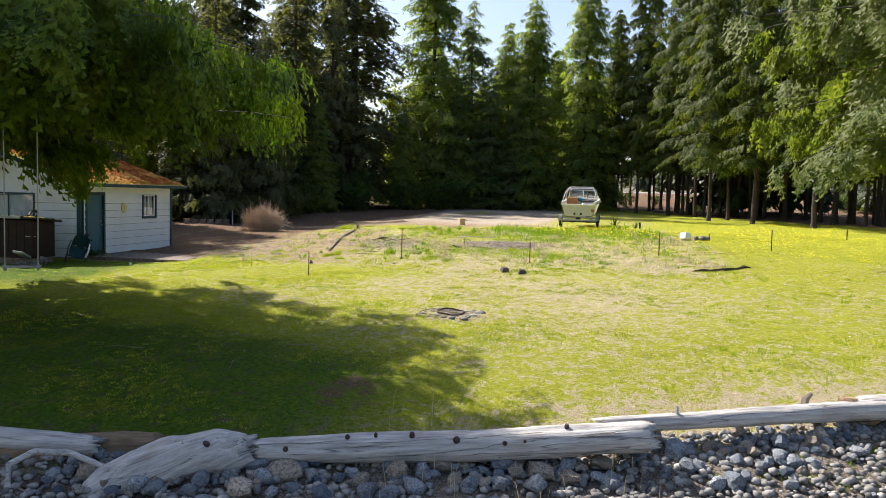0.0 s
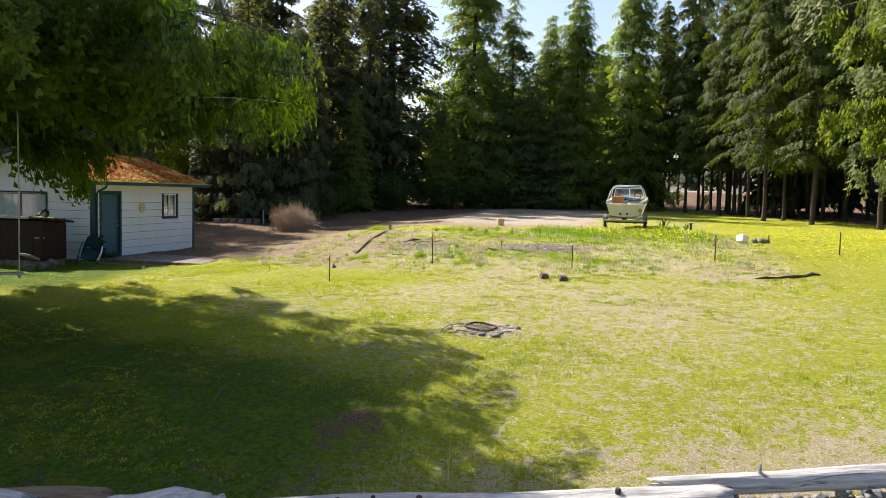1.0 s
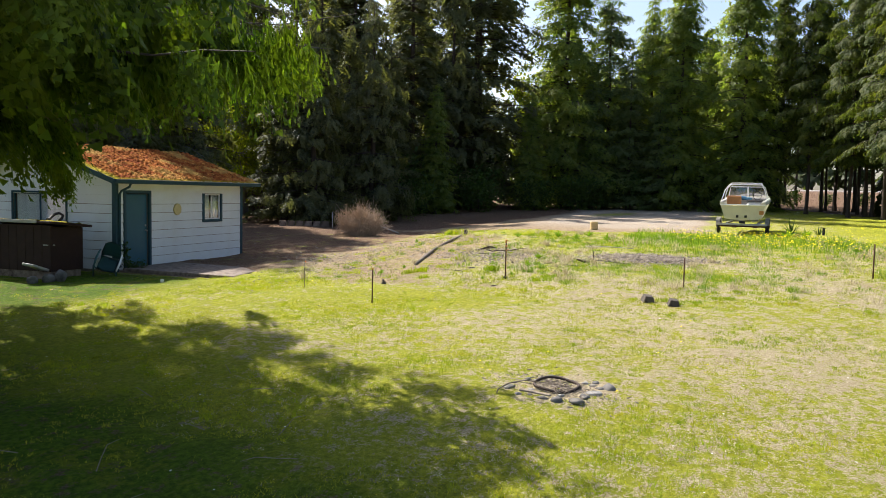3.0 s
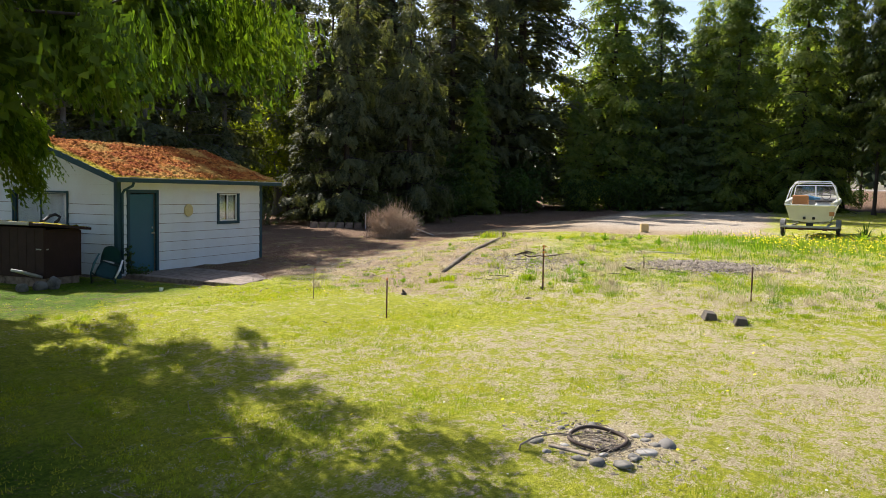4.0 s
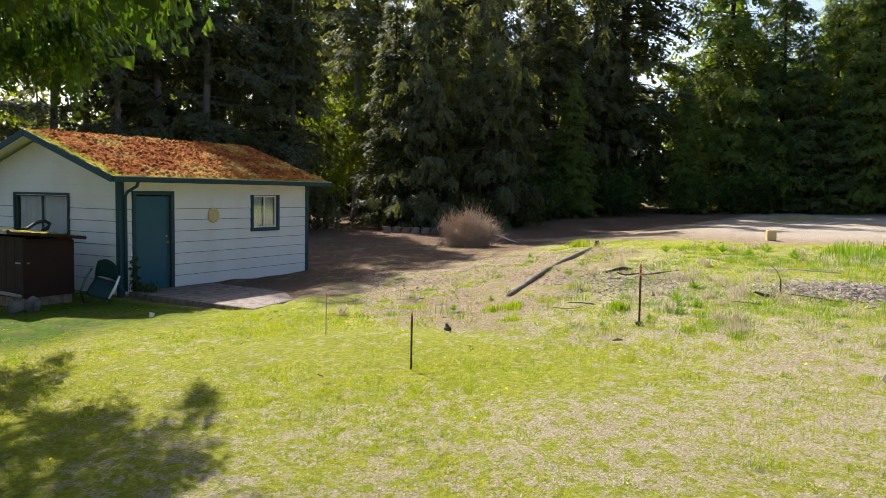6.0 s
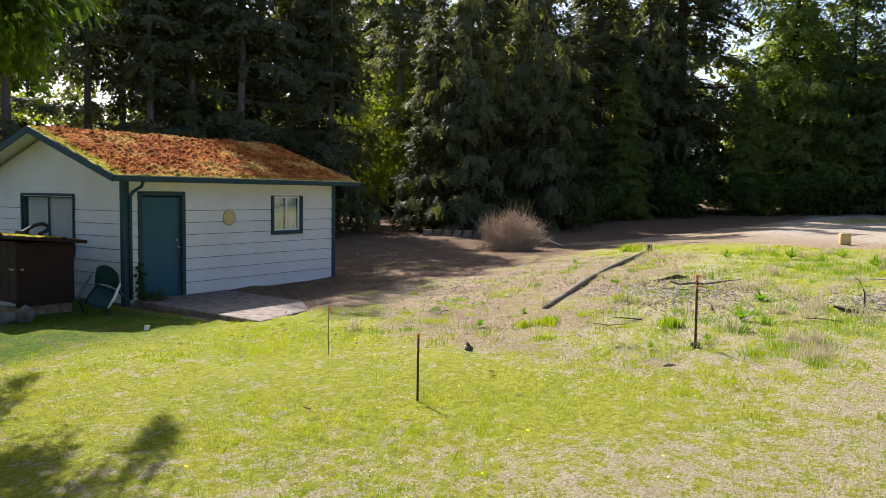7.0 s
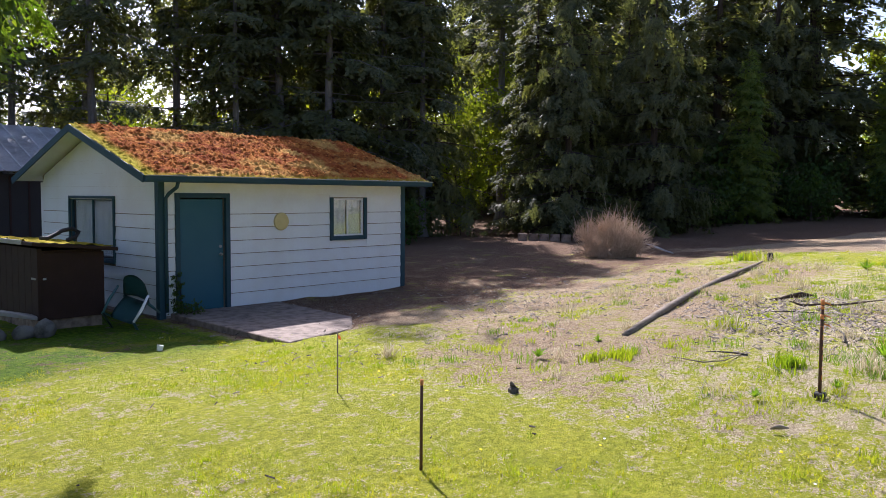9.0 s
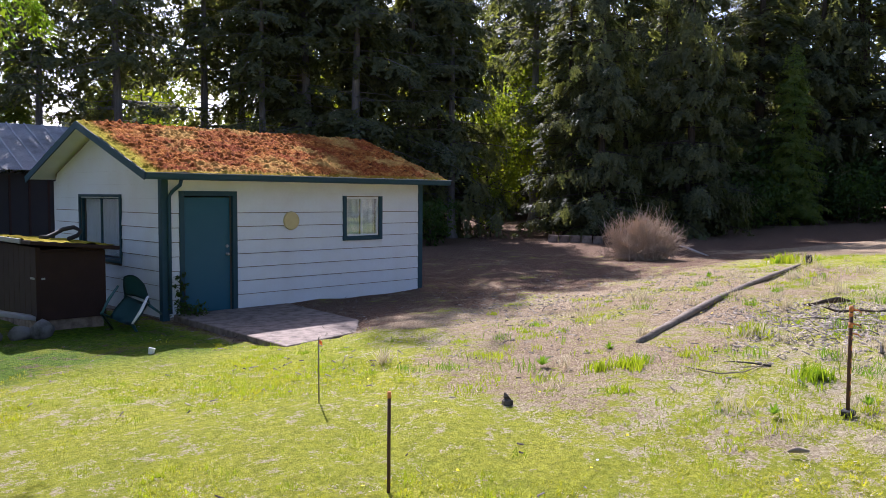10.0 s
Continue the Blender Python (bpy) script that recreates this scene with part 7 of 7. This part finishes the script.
def build_bush():
    """The dry twiggy bush at the drive: many fine bare shoots from one stool."""
    b = thing("dry_bush", "round dry bush of bare pinkish-brown twigs", "bush", pose(12.6, -0.55, float(gz(12.6, -0.55))) @ Matrix.Diagonal((1.0, 1.0, 1.32, 1)))
    rng = random.Random(9)
    datas = []
    for _ in range(420):
        a, t = rng.uniform(0, 6.28), rng.uniform(0.0, 1.3)
        l = rng.uniform(0.5, 1.02) * (1 - 0.10 * t) * (0.85 + 0.2 * math.sin(3 * a) + 0.12 * math.sin(7 * a))
        p = Vector((rng.gauss(0, 0.27), rng.gauss(0, 0.27), 0))
        d = Vector((math.cos(a) * math.sin(t), math.sin(a) * math.sin(t), math.cos(t)))
        mid = p + d * l * 0.5 + Vector((rng.gauss(0, 0.12), rng.gauss(0, 0.12), rng.gauss(0.03, 0.06)))
        end = p + d * l + Vector((rng.gauss(0, 0.2), rng.gauss(0, 0.2), rng.gauss(-0.14 * t, 0.06)))
        datas.append(tube_data([p, mid, end], [0.012, 0.008, 0.003], 3, cap=False))
        for _ in range(12):
            s = rng.uniform(-0.2, 1.0)
            q = mid.lerp(end, s)
            e = q + (d + Vector((rng.gauss(0, 1.0), rng.gauss(0, 1.0), rng.gauss(0.1, 0.7)))) * rng.uniform(0.08, 0.2)
            datas.append(tube_data([q, e], [0.007, 0.003], 3, cap=False))
    v, f = merge(datas)
    mesh_obj("twig_tangle", v, f, M_TWIG, b)


def chips(name, label, cx, cy, sx, sy, n, seed, h, k=1.0):
    rs = np.random.RandomState(seed)
    x, y = rs.normal(cx, sx, n), rs.normal(cy, sy, n)
    d = np.exp(-(((x - cx) / sx) ** 2 + ((y - cy) / sy) ** 2) / 2)
    z = gz(x, y) + h * d * rs.uniform(0.3, 1, n)
    a, t = rs.uniform(0, 6.28, n), rs.normal(0, 0.35, n)
    l, w = rs.uniform(0.04, 0.16, n) * k, rs.uniform(0.008, 0.025, n) * k
    u = np.stack([np.cos(a) * np.cos(t), np.sin(a) * np.cos(t), np.sin(t)], -1) * l[:, None]
    s = np.stack([-np.sin(a), np.cos(a), np.zeros(n)], -1) * w[:, None]
    up = np.stack([np.zeros(n), np.zeros(n), np.full(n, 0.014)], -1)
    c = np.stack([x, y, z + 0.01], -1)
    P = np.stack([c - u - s, c + u - s * 0.6, c + u + s * 0.6, c - u + s, c - u * 0.9 + up, c + u * 0.9 + up], 1)
    i = np.arange(n)[:, None] * 6
    T = np.concatenate([i + np.array(t3) for t3 in ((0, 1, 5), (0, 5, 4), (3, 4, 5), (3, 5, 2), (0, 4, 3), (1, 2, 5))], 0)
    tagged(mesh_obj(name, P.reshape(-1, 3), T, M_CHIP), label, "wood chips", kind="stuff")


def build_litter():
    chips("wood_chip_heap", "low heap of grey wood chips and bark in the bed", 3.6, -13.3, 0.5, 0.8, 2600, 61, 0.09, 0.48)
    chips("wood_chip_patch", "scattered bark and wood chips by the pole", 2.9, -9.2, 1.0, 0.9, 1300, 62, 0.03, 0.38)
    chips("ash_litter", "dull bark, ash and straw bits round the fire ring", -8.75, -13.35, 0.28, 0.33, 800, 65, 0.025, 0.26)
    chips("yard_cones", "small dark cones and bark bits on the bare yard", 3.4, -4.6, 3.0, 2.2, 1300, 64, 0.0, 0.30)
    chips("yard_litter", "twigs and cones strewn over the bare yard", 6.0, -4.2, 3.0, 1.8, 260, 63, 0.0, 0.45)
    rng = random.Random(31)
    for x, y, l, a in ((2.0, -9.9, 0.9, 0.4), (3.1, -9.0, 0.7, 2.4), (2.6, -12.3, 1.4, 1.2), (1.6, -11.6, 0.5, 1.9), (0.4, -9.2, 0.45, 2.2)):
        z = float(gz(x, y)) + 0.02
        c, s = math.cos(a) * l / 2, math.sin(a) * l / 2
        pts = [(x - c, y - s, z), (x + 0.05 * l, y - 0.04 * l, z + 0.02), (x + c * 0.6, y + s * 0.5, z + 0.03), (x + c, y + s, z + 0.02)]
        tagged(part("fallen_branch", tubed(pts, [0.011, 0.010, 0.008, 0.004], 6), M_LIMB, smooth=True), "bare grey branch lying on the ground", "branch", "fallen branches")
    # what lies about in the bed: dark branch, mossy piece, rotten chunk, bent stick, pale pole, scrap of plastic
    def lying(name, label, cat, pts, rad, mat, sides=7, rough=0.12):
        q = [(x, y, float(gz(x, y)) + h) for x, y, h in pts]
        tagged(part(name, tubed(q, rad, sides, rough=rough, rng=rng), mat, smooth=True), label, cat)

    lying("dead_branch", "dark dead branch lying across the wood chips", "branch", [(3.45, -8.8, 0.12), (3.6, -8.95, 0.04), (3.75, -9.15, 0.06), (3.95, -9.3, 0.03), (4.2, -9.6, 0.07), (4.35, -9.85, 0.10)], [0.006, 0.02, 0.018, 0.016, 0.012, 0.004], M_KNOT, 6, 0.35)
    lying("mossy_wood", "short mossy piece of rotten wood", "wood", [(4.1, -8.3, 0.02), (4.22, -8.42, 0.03), (4.35, -8.5, 0.05), (4.5, -8.62, 0.06), (4.65, -8.75, 0.03)], [0.012, 0.026, 0.03, 0.036, 0.012], M_KNOT, 8, 0.6)
    lying("rotten_chunk", "dark rotten chunk of wood among the chips", "wood", [(2.42, -11.6, 0.09), (2.46, -11.68, 0.05), (2.5, -11.8, 0.02), (2.53, -11.95, 0.025), (2.55, -12.1, 0.01)], [0.015, 0.032, 0.03, 0.034, 0.012], M_KNOT, 8, 0.5)
    lying("bent_stick", "thin dark stick standing bent in the bed", "stick", [(2.87, -11.96, -0.02), (2.86, -11.95, 0.25), (2.9, -11.88, 0.4), (2.98, -11.72, 0.52)], [0.014, 0.012, 0.009, 0.004], M_KNOT)
    lying("pale_twig", "thin pale curved twig lying on the dirt", "twig", [(0.04, -8.62, 0.02), (-0.06, -8.91, 0.03), (-0.08, -9.15, 0.03), (0.13, -9.29, 0.02), (0.71, -9.34, 0.03)], [0.004, 0.008, 0.008, 0.007, 0.003], M_STICK, 5)
    lying("pale_branch", "pale dead branch propped beside the dry bush", "branch", [(14.3, -0.72, 0.30), (14.45, -0.95, 0.22), (14.6, -1.2, 0.10), (14.75, -1.45, 0.0)], [0.02, 0.035, 0.03, 0.02], M_DRIFT, 6)
    lying("pale_pole", "thin pale pole lying in the grass", "pole", [(5.6, -11.3, 0.06), (5.68, -11.9, 0.08), (5.72, -12.7, 0.05)], 0.013, M_DRIFT)
    lying("plastic_scrap", "crumpled pale scrap of plastic on the dirt", "litter", [(-1.5, -10.38, 0.02), (-1.45, -10.43, 0.035), (-1.4, -10.5, 0.02)], [0.008, 0.02, 0.006], M_STICK, 6, 0.6)
    rs = np.random.RandomState(90)
    tx, ty, th = [], [], []
    for x, y, h, n in ((2.3, -11.4, 0.42, 70), (-0.27, -11.81, 0.22, 120), (1.84, -10.98, 0.16, 50), (0.6, -12.6, 0.2, 60), (1.6, -14.8, 0.22, 80), (0.3, -15.6, 0.2, 60), (3.0, -15.4, 0.25, 60)):
        tx.append(x + rs.normal(0, 0.07 if h > 0.3 else 0.13, n))
        ty.append(y + rs.normal(0, 0.07 if h > 0.3 else 0.13, n))
        th.append(rs.uniform(0.5, 1.0, n) * h)
    tx, ty, th = np.concatenate(tx), np.concatenate(ty), np.concatenate(th)
    blades(rs, tx, ty, th, np.full(len(tx), 0.003), rs.uniform(-0.7, 0.7, len(tx)), M_STRAW, "pale_grass_clumps", "tall bleached clumps of dead grass in the bed", "dry grass")
    # thin dropped twigs under the great cedar
    for x, y, l, a in ((-12.3, -9.6, 0.9, 0.5), (-11.4, -9.9, 0.35, 1.5), (-13.2, -10.6, 0.8, 0.2), (-10.6, -8.6, 0.5, 1.1), (-11.9, -11.2, 0.6, 2.2), (-11.0, -10.9, 0.7, 0.1), (-12.6, -8.4, 0.6, 1.8), (-10.1, -9.9, 0.45, 2.7), (-9.4, -9.0, 0.5, 0.7)):
        z = float(gz(x, y)) + 0.025
        c, s = math.cos(a) * l / 2, math.sin(a) * l / 2
        pts = [(x - c, y - s, z), (x - 0.3 * c - 0.06 * l, y - 0.3 * s, z + 0.03), (x + 0.4 * c, y + 0.4 * s + 0.08 * l, z + 0.04), (x + c, y + s, z + 0.02)]
        tagged(part("twig", tubed(pts, [0.005, 0.0045, 0.004, 0.002], 5), M_STICK, smooth=True), "thin pale twig dropped on the shaded grass", "twig", "twigs under the cedar")
    # round tufts of fresh weed round the pole and the dirt
    r2 = np.random.RandomState(91)
    tx, ty, th = [], [], []
    for x, y, h, n in ((-0.2, -8.24, 0.17, 150), (-0.35, -7.95, 0.13, 110), (1.89, -8.55, 0.20, 120), (0.35, -9.88, 0.18, 190), (10.7, -5.35, 0.34, 170), (10.95, -5.75, 0.24, 120), (-1.0, -8.6, 0.11, 90)):
        tx.append(x + r2.normal(0, 0.55 * h, n))
        ty.append(y + r2.normal(0, 0.55 * h, n))
        th.append(h * r2.uniform(0.4, 1.0, n))
    tx, ty, th = np.concatenate(tx), np.concatenate(ty), np.concatenate(th)
    blades(r2, tx, ty, th, r2.uniform(0.005, 0.010, len(tx)), r2.uniform(-0.7, 0.7, len(tx)), M_TUFT, "weed_tufts", "round tufts of fresh yellow-green weed", "weeds")
    # leafy weeds of some size
    for x, y, s in ((1.21, -10.58, 0.36), (-0.5, -7.3, 0.2), (0.5, -7.5, 0.16), (10.6, -5.2, 0.3), (7.8, -5.0, 0.2), (13.4, -17.4, 0.7), (14.2, -18.1, 0.55), (2.84, -10.48, 0.3), (9.25, -9.74, 0.4), (8.94, -10.44, 0.3), (8.41, -11.55, 0.4), (8.77, -8.41, 0.35), (0.32, -9.9, 0.2), (0.52, -10.82, 0.22), (-0.17, -10.51, 0.16), (-0.78, -9.97, 0.15), (10.0, -10.7, 0.4)):
        w = thing("weed", "leafy green weed growing in the dirt", "weed", pose(x, y, float(gz(x, y)), 0, 0, x * 90), "leafy weeds")
        big = s
        for k in range(34):
            a, t = k * 2.4 + rng.uniform(-0.4, 0.4), rng.uniform(0.05, 1.5)
            s = big * rng.uniform(0.3, 0.85)
            d = Vector((math.cos(a) * t, math.sin(a) * t, 1.0)).normalized()
            v = d.cross(Vector((0, 0, 1))).normalized() * rng.uniform(0.05, 0.12) * s
            bm = bmesh.new()
            q = [bm.verts.new(p) for p in ((0, 0, 0), d * s * 0.45 + v, d * s - Vector((0, 0, 0.12 * s)), d * s * 0.45 - v)]
            bm.faces.new((q[0], q[1], q[2]))
            bm.faces.new((q[0], q[2], q[3]))
            part("leaf", bm, M_WEED, w)


def build_leaf_clumps():
    """Clumps of long leaves: by the boat, at the shed door and along the bed."""
    rng = random.Random(77)
    for x, y, h, n, wid, label in ((14.6, -17.6, 0.75, 30, 0.035, "dark spiky clump of long leaves by the boat"), (15.0, -18.6, 0.5, 22, 0.03, "dark spiky clump of leaves by the boat"), (-0.95, -0.3, 0.22, 22, 0.04, "low green plant growing at the door")):
        c = thing("leaf_clump", label, "plant", pose(x, y, float(gz(x, y)) - 0.01))
        for k in range(n):
            a, t = k * 2.4 + rng.uniform(-0.3, 0.3), rng.uniform(0.1, 0.9)
            l = h * rng.uniform(0.6, 1.15)
            d = Vector((math.cos(a) * t, math.sin(a) * t, 1.0)).normalized()
            s = d.cross(Vector((0, 0, 1))).normalized() * wid * 0.5
            p1, p2 = d * l * 0.55, d * l + Vector((math.cos(a), math.sin(a), -0.6)) * l * 0.18 * t
            bm = bmesh.new()
            q = [bm.verts.new(p) for p in (-s * 0.5, s * 0.5, p1 + s, p1 - s, p2)]
            bm.faces.new((q[0], q[1], q[2], q[3]))
            bm.faces.new((q[3], q[2], q[4]))
            part("leaf", bm, M_SHRUB, c)
    v, f = tube_data([(0, 0, 0), (0, 0, 0.28), (0, 0, 0.30)], [0.05, 0.05, 0.2], 12)
    ob = mesh_obj("stool", v, f, M_BLACK)
    ob.matrix_basis = pose(16.2, -18.9, float(gz(16.2, -18.9)))
    tagged(ob, "small dark round stool in the grass", "stool")


def build_door_plant():
    """A small-leaved climber between the corner and the door."""
    p = leafy("door_plant", "small-leaved green climber at the wall by the door", 88, 0.80, 0.11, 0.06, 480, 0.04, M_SHRUB, 0.012, category="plant", limbs=14)
    p.matrix_basis = pose(-1.12, -0.16, float(gz(-1.12, -0.16)))
    q = leafy("door_weeds", "low dark green weeds under the climber", 89, 0.2, 0.28, 0.03, 380, 0.045, M_SHRUB, 0.01, category="plant", limbs=12)
    q.matrix_basis = pose(-1.05, -0.42, float(gz(-1.05, -0.42)))


build_leaf_clumps()
build_door_plant()
build_grass()
build_flowers()
build_bush()
build_litter()
